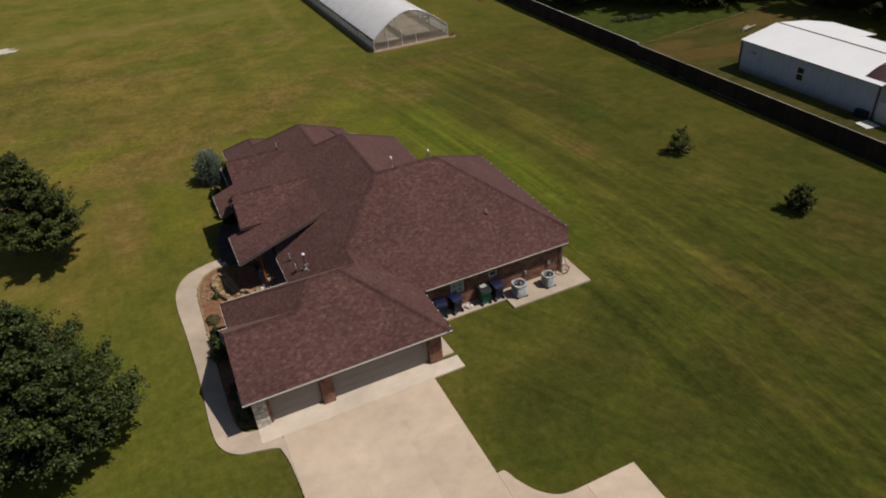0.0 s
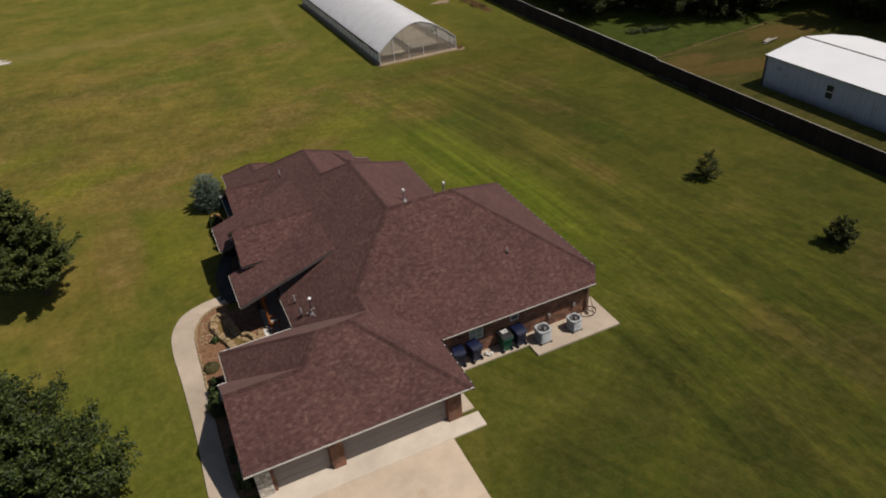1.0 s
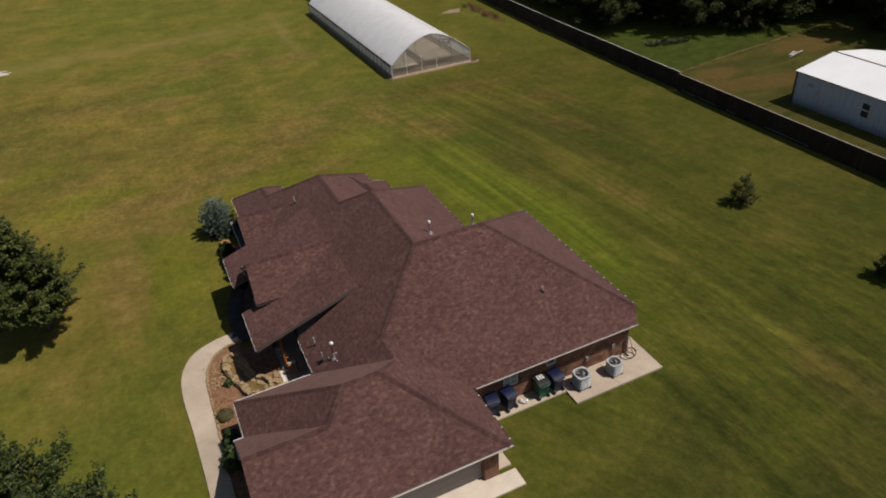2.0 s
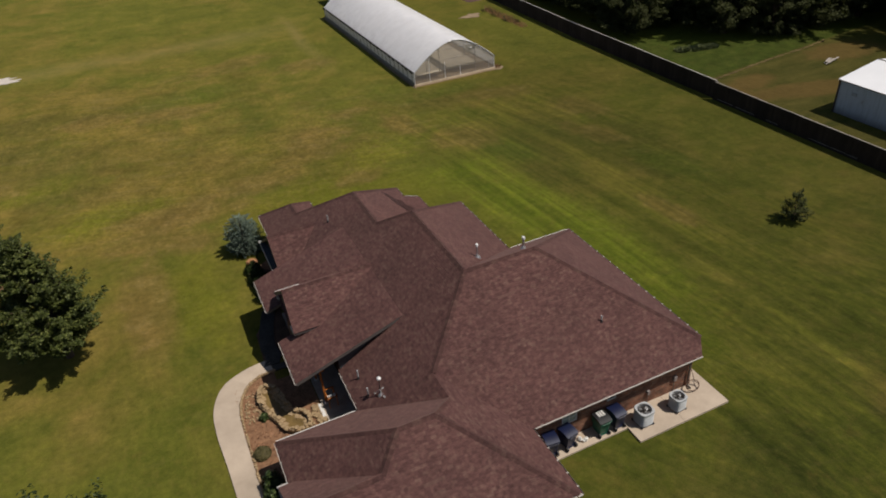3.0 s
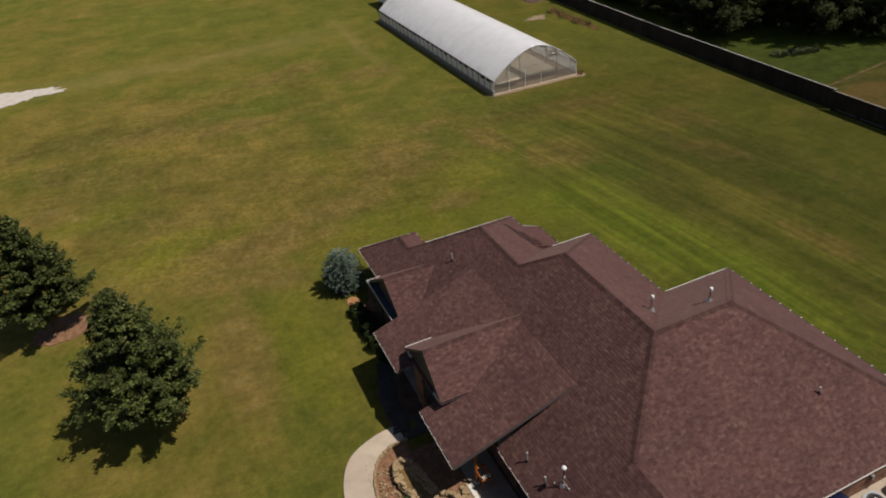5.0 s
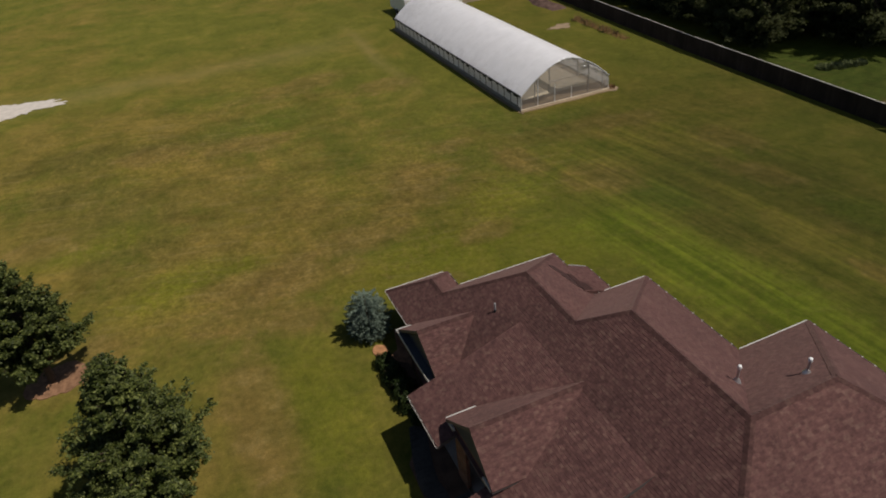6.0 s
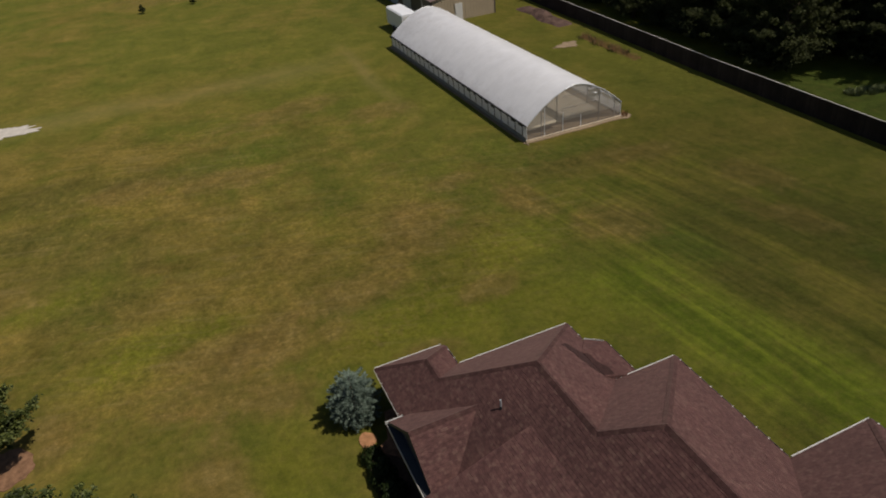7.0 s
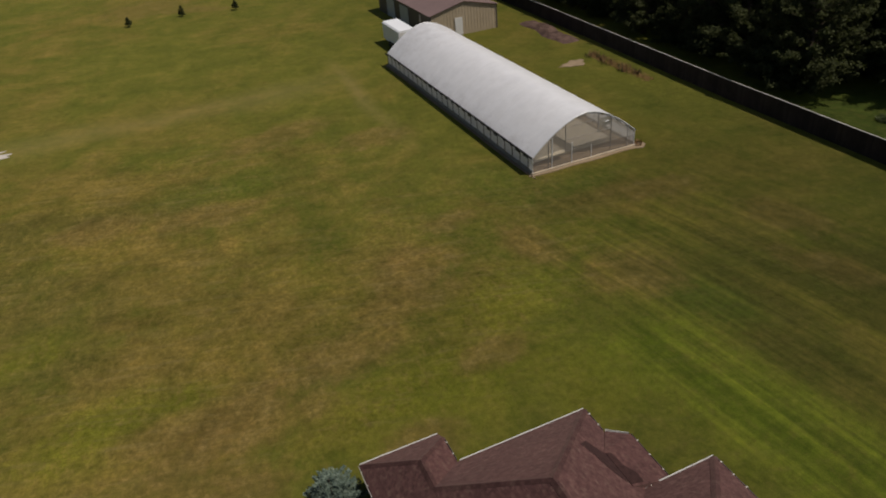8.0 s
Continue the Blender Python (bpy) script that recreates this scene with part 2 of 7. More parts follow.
    # the neighbour's yard beyond the fence: rank green strip, then trodden orange-brown ground
    beyond = k.math("MULTIPLY", k.math("SUBTRACT", x, 45.3), 3.0, True)
    yard = k.mix(k.math("MULTIPLY", spots((53.5, 50.7, 9.0, 2.2, -0.25), (65.0, 56.0, 7.0, 3.0, -0.1), (50.0, 54.5, 5.0, 2.0, 0.2)), 0.75), k.ramp(k.noise(k.mapped(p, (0.25, 1.0, 1), (0, 0, 0.35)), 0.9, 5, 0.7), (0.34, (0.026, 0.031, 0.007)), (0.66, (0.082, 0.068, 0.019))), (0.112, 0.064, 0.024))
    edge = k.math("SUBTRACT", y, k.math("ADD", k.math("MULTIPLY", x, 0.11), 52.0))
    yard = k.mix(k.math("MULTIPLY", edge, 2.0, True), yard, k.ramp(k.noise(p, 0.8, 7, 0.78), (0.36, (0.013, 0.027, 0.004)), (0.64, (0.042, 0.066, 0.010))))
    c = k.mix(k.math("MULTIPLY", beyond, k.math("MULTIPLY", k.math("SUBTRACT", 80.0, y), 0.1, True)), c, yard)
    c = k.mix(0.72, c, k.mix(1.0, c, k.ramp(fine, (0.3, (0.74, 0.76, 0.74)), (0.7, (1.24, 1.22, 1.2))), "MULTIPLY"))
    c = k.mix(0.38, c, k.mix(1.0, c, k.ramp(blades, (0.3, (0.6, 0.62, 0.6)), (0.7, (1.35, 1.35, 1.3))), "MULTIPLY"))
    # thin thatch showing through where it is dry
    thatch = k.noise(k.mapped(p, (1.0, 0.6, 1), (0, 0, 0.3)), 1.9, 8, 0.84)
    c = k.mix(k.math("MULTIPLY", k.math("MULTIPLY", k.math("SUBTRACT", thatch, 0.50), 7.0, True), k.math("ADD", k.math("MULTIPLY", worn_out, 0.55), 0.22)), c, (0.172, 0.127, 0.034))
    c = k.mix(k.math("MULTIPLY", k.math("MULTIPLY", k.math("SUBTRACT", 0.43, thatch), 6.0, True), 0.6), c, (0.046, 0.042, 0.011))
    # scorched, clumpy ground where the lawn is thin
    scorch = k.noise(p, 0.17, 8, 0.74, 0.3)
    thin = k.math("ADD", k.math("MULTIPLY", worn_out, 0.8), 0.2)
    c = k.mix(k.math("MULTIPLY", thin, 0.85), c, k.mix(1.0, c, k.ramp(scorch, (0.36, (0.62, 0.62, 0.58)), (0.48, (0.95, 0.95, 0.95)), (0.62, (1.22, 1.18, 1.1))), "MULTIPLY"))
    clump = k.noise(p, 4.2, 4, 0.7)
    c = k.mix(k.math("MULTIPLY", thin, 0.7), c, k.mix(1.0, c, k.ramp(clump, (0.34, (0.62, 0.62, 0.6)), (0.52, (1.0, 1.0, 1.0)), (0.68, (1.38, 1.34, 1.4))), "MULTIPLY"))
    # straw streaks left along the mowing passes
    straw = k.noise(k.mapped(k.mapped(p, (1, 1, 1), (0, 0, 0.28)), (0.22, 1.5, 1)), 1.3, 6, 0.75)
    c = k.mix(k.math("MULTIPLY", k.math("MULTIPLY", k.math("SUBTRACT", straw, 0.52), 5.0, True), k.math("ADD", k.math("MULTIPLY", worn_out, 0.32), 0.10)), c, (0.205, 0.152, 0.062))
    c = k.mix(k.math("MULTIPLY", k.math("MULTIPLY", k.math("SUBTRACT", 0.42, straw), 6.0, True), k.math("ADD", k.math("MULTIPLY", worn_out, 0.35), 0.12)), c, (0.050, 0.043, 0.013))
    # a worn wheel track across the field and beside the greenhouse
    warp = k.math("MULTIPLY", k.math("SUBTRACT", k.noise(p, 0.06, 2), 0.5), 9.0)
    line = k.math("ABSOLUTE", k.math("ADD", k.math("SUBTRACT", y, 102.8), warp))
    t1 = k.math("MULTIPLY", k.math("SUBTRACT", 1.0, k.math("MULTIPLY", line, 0.25), True), k.math("MULTIPLY", k.math("SUBTRACT", 22.0, x), 0.1, True))
    t2 = k.math("MULTIPLY", k.math("SUBTRACT", 1.0, k.math("MULTIPLY", k.math("ABSOLUTE", k.math("ADD", k.math("SUBTRACT", x, 18.5), k.math("MULTIPLY", warp, 0.3))), 0.8), True), k.math("MULTIPLY", k.math("MULTIPLY", k.math("SUBTRACT", y, 80.0), 0.06, True), k.math("MULTIPLY", k.math("SUBTRACT", 112.0, y), 0.1, True)))
    tr = k.math("MULTIPLY", k.math("MAXIMUM", k.math("MULTIPLY", t1, 0.8), t2), k.math("ADD", k.math("MULTIPLY", ragged, 0.7), 0.06))
    c = k.mix(tr, c, (0.21, 0.155, 0.062))
    k.colour(c).bump(k.math("ADD", k.math("MULTIPLY", fine, 0.6), blades), 0.35, 0.04)
    k.b.inputs["Diffuse Roughness"].default_value = 0.8
    k.b.inputs["Sheen Weight"].default_value = 0.2
    k.b.inputs["Sheen Roughness"].default_value = 0.45
    k.b.inputs["Sheen Tint"].default_value = (1.0, 0.92, 0.12, 1)
    return k.m


def shingle_material(name="asphalt_shingle", tone=1.0):
    k = Mat(name, 0.85, 0, 0.12)
    p = k.world()
    r = k.math("FRACT", k.math("ADD", k.island(), k.each()))
    tab = k.ramp(r, (0.0, (0.066, 0.034, 0.030)), (0.45, (0.081, 0.042, 0.036)), (0.8, (0.089, 0.048, 0.040)), (1.0, (0.101, 0.060, 0.048)))
    wide = k.noise(p, 0.45, 4, 0.6)
    grain = k.noise(p, 60.0, 2, 0.7)
    fleck = k.noise(k.mapped(p, (1, 1, 2.4)), 4.6, 4, 0.72)
    tab = k.mix(1.0, tab, k.ramp(fleck, (0.32, (0.70, 0.68, 0.68)), (0.52, (1.0, 1.0, 1.0)), (0.70, (1.40, 1.44, 1.40))), "MULTIPLY")
    c = k.mix(1.0, tab, k.ramp(wide, (0.3, (0.86, 0.86, 0.87)), (0.7, (1.14, 1.12, 1.12))), "MULTIPLY")
    c = k.mix(0.5, c, k.mix(1.0, c, k.ramp(grain, (0.3, (0.65, 0.65, 0.65)), (0.7, (1.35, 1.35, 1.35))), "MULTIPLY"))
    c = k.mix(1.0, c, (tone * 1.10, tone * 1.035, tone * 1.10), "MULTIPLY")
    k.colour(c).bump(grain, 0.35, 0.008)
    k.b.inputs["Sheen Weight"].default_value = 0.31
    k.b.inputs["Sheen Roughness"].default_value = 0.4
    k.b.inputs["Sheen Tint"].default_value = (1.0, 0.66, 0.58, 1)
    return k.m


def brick_material():
    k = Mat("red_brick", 0.9, 0, 0.2)
    n = k.t.nodes.new("ShaderNodeTexBrick")
    n.inputs["Color1"].default_value = (0.25, 0.098, 0.055, 1)
    n.inputs["Color2"].default_value = (0.105, 0.040, 0.027, 1)
    n.inputs["Mortar"].default_value = (0.20, 0.16, 0.125, 1)
    n.inputs["Scale"].default_value = 1.0
    n.inputs["Mortar Size"].default_value = 0.009
    n.inputs["Brick Width"].default_value = 0.205
    n.inputs["Row Height"].default_value = 0.068
    p = k.world()
    g = k.t.nodes.new("ShaderNodeSeparateXYZ")
    k.t.links.new(p, g.inputs[0])
    co = k.t.nodes.new("ShaderNodeCombineXYZ")
    k.t.links.new(k.math("ADD", g.outputs[0], g.outputs[1]), co.inputs[0])
    k.t.links.new(g.outputs[2], co.inputs[1])
    k.t.links.new(co.outputs[0], n.inputs["Vector"])
    wide = k.noise(p, 1.9, 6, 0.7)
    c = k.mix(0.85, n.outputs["Color"], k.mix(1.0, n.outputs["Color"], k.ramp(wide, (0.32, (0.42, 0.38, 0.38)), (0.5, (0.95, 0.92, 0.9)), (0.68, (1.6, 1.5, 1.4))), "MULTIPLY"))
    k.colour(c).bump(n.outputs["Fac"], -0.4, 0.01)
    return k.m


def concrete_material(name="concrete", tint=(0.53, 0.425, 0.33)):
    k = Mat(name, 0.9, 0, 0.2)
    p = k.world()
    wide, mid, fine = k.noise(p, 0.28, 5, 0.6), k.noise(p, 1.3, 5, 0.65), k.noise(p, 30, 3)
    c = k.ramp(wide, (0.3, tuple(v * 0.84 for v in tint)), (0.7, tuple(v * 1.1 for v in tint)))
    c = k.mix(0.6, c, k.mix(1.0, c, k.ramp(mid, (0.32, (0.86, 0.84, 0.82)), (0.62, (1.06, 1.05, 1.04))), "MULTIPLY"))
    c = k.mix(0.5, c, k.mix(1.0, c, k.ramp(fine, (0.3, (0.88, 0.88, 0.88)), (0.7, (1.1, 1.1, 1.1))), "MULTIPLY"))
    each = k.ramp(k.each(), (0.0, (0.94, 0.94, 0.93)), (1.0, (1.05, 1.05, 1.05)))
    c = k.mix(1.0, c, each, "MULTIPLY")
    # rusty stains
    spot = k.noise(p, 0.9, 2, 0.5)
    c = k.mix(k.math("MULTIPLY", k.math("SUBTRACT", spot, 0.66), 3.0, True), c, (0.36, 0.23, 0.13))
    k.colour(c).bump(fine, 0.15, 0.004)
    return k.m


def leaf_material(name, dark, mid, light, spec=0.3, glow=0.0):
    """Leaves of uneven tone, leaf by leaf and spray by spray; glow: how much light passes through them."""
    k = Mat(name, 0.55, 0, spec)
    spray = k.ramp(k.noise(k.world(), 1.7, 3, 0.6), (0.3, (0.72, 0.74, 0.72)), (0.7, (1.25, 1.22, 1.15)))
    c = k.mix(1.0, k.ramp(k.island(), (0.0, dark), (0.55, mid), (1.0, light)), spray, "MULTIPLY")
    k.colour(c)
    if glow:
        tl = k.t.nodes.new("ShaderNodeBsdfTranslucent")
        k.t.links.new(k.mix(1.0, c, (1.15, 1.3, 0.6), "MULTIPLY"), tl.inputs["Color"])
        m = k.t.nodes.new("ShaderNodeMixShader")
        m.inputs[0].default_value = glow
        k.t.links.new(k.b.outputs[0], m.inputs[1])
        k.t.links.new(tl.outputs[0], m.inputs[2])
        out = next(n for n in k.t.nodes if n.type == "OUTPUT_MATERIAL")
        k.t.links.new(m.outputs[0], out.inputs["Surface"])
    return k.m


def wood_material(name, base, scale=1.0):
    k = Mat(name, 0.85, 0, 0.15)
    p = k.world()
    grain = k.noise(k.mapped(p, (9 * scale, 9 * scale, 0.9 * scale)), 3.0, 5, 0.6)
    wide = k.noise(p, 0.5, 3)
    c = k.ramp(grain, (0.25, tuple(v * 0.6 for v in base)), (0.7, tuple(v * 1.25 for v in base)))
    c = k.mix(1.0, c, k.ramp(wide, (0.3, (0.75, 0.75, 0.75)), (0.7, (1.2, 1.2, 1.2))), "MULTIPLY")
    c = k.mix(1.0, c, k.ramp(k.island(), (0, (0.8, 0.8, 0.8)), (1, (1.2, 1.18, 1.15))), "MULTIPLY")
    k.colour(c).bump(grain, 0.3, 0.006)
    return k.m


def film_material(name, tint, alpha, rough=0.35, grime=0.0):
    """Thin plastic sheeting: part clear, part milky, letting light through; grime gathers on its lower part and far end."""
    k = Mat(name, rough, 0, 0.5)
    p = k.world()
    dirt = k.noise(p, 0.9, 5, 0.65)
    c = k.ramp(dirt, (0.3, tuple(v * 0.86 for v in tint)), (0.7, tint))
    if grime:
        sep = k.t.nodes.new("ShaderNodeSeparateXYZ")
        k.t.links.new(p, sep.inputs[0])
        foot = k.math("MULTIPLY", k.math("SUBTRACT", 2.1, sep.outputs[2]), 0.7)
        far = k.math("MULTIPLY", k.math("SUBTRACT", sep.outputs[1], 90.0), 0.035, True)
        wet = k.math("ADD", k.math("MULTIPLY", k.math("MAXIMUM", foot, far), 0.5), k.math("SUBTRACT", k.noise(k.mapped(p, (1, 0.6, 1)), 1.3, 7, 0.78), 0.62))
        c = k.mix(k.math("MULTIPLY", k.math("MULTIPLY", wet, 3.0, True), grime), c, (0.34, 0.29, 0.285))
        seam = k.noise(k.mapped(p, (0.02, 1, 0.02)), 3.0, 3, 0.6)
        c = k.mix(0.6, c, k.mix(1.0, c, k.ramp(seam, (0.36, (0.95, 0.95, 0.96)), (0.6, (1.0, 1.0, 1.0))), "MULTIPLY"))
    k.colour(c)
    tr = k.t.nodes.new("ShaderNodeBsdfTransparent")
    tl = k.t.nodes.new("ShaderNodeBsdfTranslucent")
    tl.inputs["Color"].default_value = (*tint, 1)
    m1 = k.t.nodes.new("ShaderNodeMixShader")
    m1.inputs[0].default_value = 0.28
    k.t.links.new(k.b.outputs[0], m1.inputs[1])
    k.t.links.new(tl.outputs[0], m1.inputs[2])
    m2 = k.t.nodes.new("ShaderNodeMixShader")
    m2.inputs[0].default_value = alpha
    k.t.links.new(tr.outputs[0], m2.inputs[1])
    k.t.links.new(m1.outputs[0], m2.inputs[2])
    out = next(n for n in k.t.nodes if n.type == "OUTPUT_MATERIAL")
    k.t.links.new(m2.outputs[0], out.inputs["Surface"])
    return k.m


def stained_metal(name, base):
    """Painted sheet metal with run-down dirt, rust spots and a darker foot."""
    k = Mat(name, 0.5, 0, 0.3)
    p = k.world()
    runs = k.noise(k.mapped(p, (1, 2.2, 0.16)), 2.4, 5, 0.7)
    c = k.ramp(runs, (0.3, tuple(v * 0.72 for v in base)), (0.5, base), (0.75, tuple(min(1, v * 1.1) for v in base)))
    rust = k.noise(k.mapped(p, (1, 1, 0.55)), 0.9, 6, 0.72)
    c = k.mix(k.math("MULTIPLY", k.math("SUBTRACT", rust, 0.60), 5.0, True), c, (0.20, 0.14, 0.10))
    sep = k.t.nodes.new("ShaderNodeSeparateXYZ")
    k.t.links.new(p, sep.inputs[0])
    foot = k.math("MULTIPLY", k.math("SUBTRACT", k.math("MULTIPLY", rust, 0.9), sep.outputs[2]), 1.6, True)
    c = k.mix(k.math("MULTIPLY", foot, 0.6), c, (0.15, 0.12, 0.09))
    k.colour(c).bump(runs, 0.1, 0.01)
    return k.m


def stone_material(name, lo, hi):
    k = Mat(name, 0.9, 0, 0.2)
    p = k.world()
    c = k.ramp(k.island(), (0, lo), (1, hi))
    n = k.noise(p, 9, 5, 0.65)
    c = k.mix(0.8, c, k.mix(1.0, c, k.ramp(n, (0.3, (0.6, 0.56, 0.5)), (0.7, (1.25, 1.25, 1.25))), "MULTIPLY"))
    k.colour(c).bump(n, 0.5, 0.02)
    return k.m


GRASS = grass_material()
SHINGLE = shingle_material()
CAP_SHINGLE = shingle_material("cap_shingle", 0.72)
PATCH_SHINGLE = shingle_material("dark_patch_shingle", 0.42)
BRICK = brick_material()
CONCRETE = concrete_material()
WHITE = worn("white_paint", (0.62, 0.60, 0.57), 0.10, 2, 0.5)
TRIM = worn("trim_paint", (0.50, 0.46, 0.42), 0.12, 2, 0.6)
GUTTER_IN = worn("dark_gutter_inside", (0.05, 0.035, 0.03), 0.4, 5, 0.9)
SIDING = worn("dark_grey_siding", (0.055, 0.056, 0.062), 0.2, 2, 0.6)
DOOR = worn("taupe_door_paint", (0.23, 0.20, 0.19), 0.08, 2, 0.55)
PALE_STONE = stone_material("pale_stone", (0.36, 0.33, 0.30), (0.66, 0.62, 0.56))
TAN_STONE = stone_material("tan_stone", (0.14, 0.09, 0.05), (0.46, 0.34, 0.20))
HOOP = worn("white_galvanised_hoop", (0.66, 0.66, 0.67), 0.1, 4, 0.5, 0.2, 0.5)
FRAME_GREY = worn("weathered_grey_frame", (0.24, 0.22, 0.20), 0.25, 3, 0.7)
SILL_WOOD = worn("dirty_timber_sill", (0.42, 0.34, 0.25), 0.35, 2.5, 0.9)
PALE_GLASS = Mat("frosted_pale_glass", 0.35, 0, 0.4).colour((0.26, 0.31, 0.265)).m
WEEDS = worn("dead_orange_weed", (0.25, 0.145, 0.07), 0.5, 3, 0.95, 0, 0.1)
OLIVE = leaf_material("olive_leaf", (0.06, 0.052, 0.020), (0.085, 0.074, 0.03), (0.12, 0.10, 0.045))
SHADE_MULCH = worn("shade_darkened_mulch", (0.105, 0.064, 0.044), 0.5, 2.5, 0.95, 0, 0.1, 0.9)
STEEL = worn("galvanised_steel", (0.55, 0.55, 0.56), 0.15, 4, 0.38, 0.85, 0.5)
PVC = worn("white_pvc", (0.75, 0.75, 0.74), 0.06, 4, 0.45)
UNIT_GREY = worn("grey_unit_paint", (0.37, 0.38, 0.39), 0.14, 4, 0.5)
BLACK = worn("black_plastic", (0.018, 0.018, 0.02), 0.3, 6, 0.5)
BLUE_BIN = worn("navy_bin_plastic", (0.006, 0.010, 0.038), 0.25, 5, 0.42, 0, 0.5)
GREEN_BIN = worn("green_bin_plastic", (0.006, 0.075, 0.045), 0.25, 5, 0.42, 0, 0.5)
CHIPS = stone_material("bark_chip", (0.075, 0.030, 0.018), (0.36, 0.19, 0.10))
GLASS = Mat("window_glass", 0.08, 0, 0.35).colour((0.02, 0.03, 0.036)).m
LEAF = leaf_material("leaf", (0.025, 0.036, 0.006), (0.055, 0.070, 0.014), (0.158, 0.175, 0.052), 0.25, 0.22)
LEAF_DARK = leaf_material("wood_leaf", (0.043, 0.048, 0.021), (0.062, 0.069, 0.031), (0.088, 0.095, 0.047), 0.04, 0.34)
LEAF_YOUNG = leaf_material("young_tree_leaf", (0.030, 0.036, 0.012), (0.050, 0.058, 0.020), (0.085, 0.090, 0.035), 0.08, 0.15)
LEAF_MAPLE = leaf_material("maple_leaf", (0.013, 0.022, 0.003), (0.029, 0.044, 0.007), (0.092, 0.116, 0.026), 0.3, 0.14)
WOOD_LEAF_LIGHT = leaf_material("pale_weed_leaf", (0.09, 0.11, 0.045), (0.14, 0.16, 0.075), (0.22, 0.24, 0.13), 0.1)
NEEDLE = leaf_material("blue_needle", (0.055, 0.078, 0.062), (0.115, 0.150, 0.122), (0.23, 0.28, 0.235), 0.08)
SHRUB = leaf_material("shrub_leaf", (0.016, 0.030, 0.007), (0.035, 0.055, 0.014), (0.07, 0.095, 0.028))
SHRUB_SHADE = leaf_material("shade_darkened_shrub_leaf", (0.009, 0.015, 0.004), (0.018, 0.028, 0.008), (0.036, 0.050, 0.016), 0.1)
BARK = wood_material("bark", (0.085, 0.062, 0.045))
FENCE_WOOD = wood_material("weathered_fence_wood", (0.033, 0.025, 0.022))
YARD_SOIL = worn("damp_bare_soil", (0.105, 0.078, 0.032), 0.6, 2.0, 0.95, 0, 0.1, 0.6)
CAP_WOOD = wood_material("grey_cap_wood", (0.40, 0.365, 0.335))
CAP_PALE = wood_material("pale_cap_wood", (0.56, 0.53, 0.50))
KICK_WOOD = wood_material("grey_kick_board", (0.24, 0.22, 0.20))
TIMBER = wood_material("orange_stained_timber", (0.36, 0.12, 0.026))
SHADE_SLAB = worn("shade_darkened_slab", (0.075, 0.062, 0.052), 0.4, 3.0, 0.85)
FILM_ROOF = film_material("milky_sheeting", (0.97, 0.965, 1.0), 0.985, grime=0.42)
FILM_END = film_material("clear_sheeting", (0.60, 0.55, 0.47), 0.42)
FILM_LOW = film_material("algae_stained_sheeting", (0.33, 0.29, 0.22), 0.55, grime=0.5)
HEAP = worn("maroon_bark_heap", (0.092, 0.058, 0.047), 0.7, 1.4, 0.95, 0, 0.1, 0.9)
SHADE_PATH = worn("shade_darkened_paving", (0.055, 0.048, 0.042), 0.6, 1.2, 0.9)
PATH_CONCRETE = concrete_material("path_concrete", (0.445, 0.365, 0.29))
APRON = concrete_material("apron_concrete", (0.60, 0.52, 0.44))
HOSE = worn("brown_rubber_hose", (0.085, 0.045, 0.028), 0.3, 5, 0.5)
ORANGE_BARK = worn("fresh_orange_bark", (0.34, 0.17, 0.085), 0.5, 6, 0.95, 0, 0.1, 0.9)
FILM_SIDE = film_material("clear_side_sheeting", (0.92, 0.92, 0.97), 0.8)
BENCH_CLOTH = worn("cream_bench_cloth", (0.62, 0.53, 0.39), 0.15, 0.8, 0.95, 0, 0.1)
FASCIA = worn("dark_fascia_paint", (0.10, 0.085, 0.08), 0.15, 2, 0.6)
MULCH = worn("bark_mulch", (0.215, 0.118, 0.068), 0.55, 6, 0.95, 0, 0.1, 0.9)
SAND = worn("silty_pool_floor", (0.145, 0.095, 0.034), 0.5, 2.0, 0.5)
PAVER = worn("grey_porch_paving", (0.32, 0.265, 0.22), 0.3, 2.5, 0.8)
SOIL = worn("trodden_soil", (0.25, 0.185, 0.12), 0.3, 1.2, 0.95, 0, 0.1, 0.6)
WHITE_METAL = worn("white_roof_metal", (0.78, 0.78, 0.80), 0.05, 0.8, 0.4, 0.0, 0.5)
SHED_WALL = stained_metal("pale_blue_metal", (0.50, 0.53, 0.58))
BEIGE_METAL = worn("beige_metal", (0.40, 0.32, 0.22), 0.10, 0.6, 0.55)
BROWN_METAL = worn("brown_roof_metal", (0.20, 0.135, 0.125), 0.12, 0.6, 0.55)
BARN_SIDE = worn("dark_brown_metal", (0.085, 0.07, 0.06), 0.15, 0.6, 0.6)
GRAVEL = worn("white_gravel", (0.50, 0.45, 0.40), 0.2, 3, 0.95)
MAROON = worn("maroon_canvas", (0.10, 0.05, 0.055), 0.2, 2, 0.8)

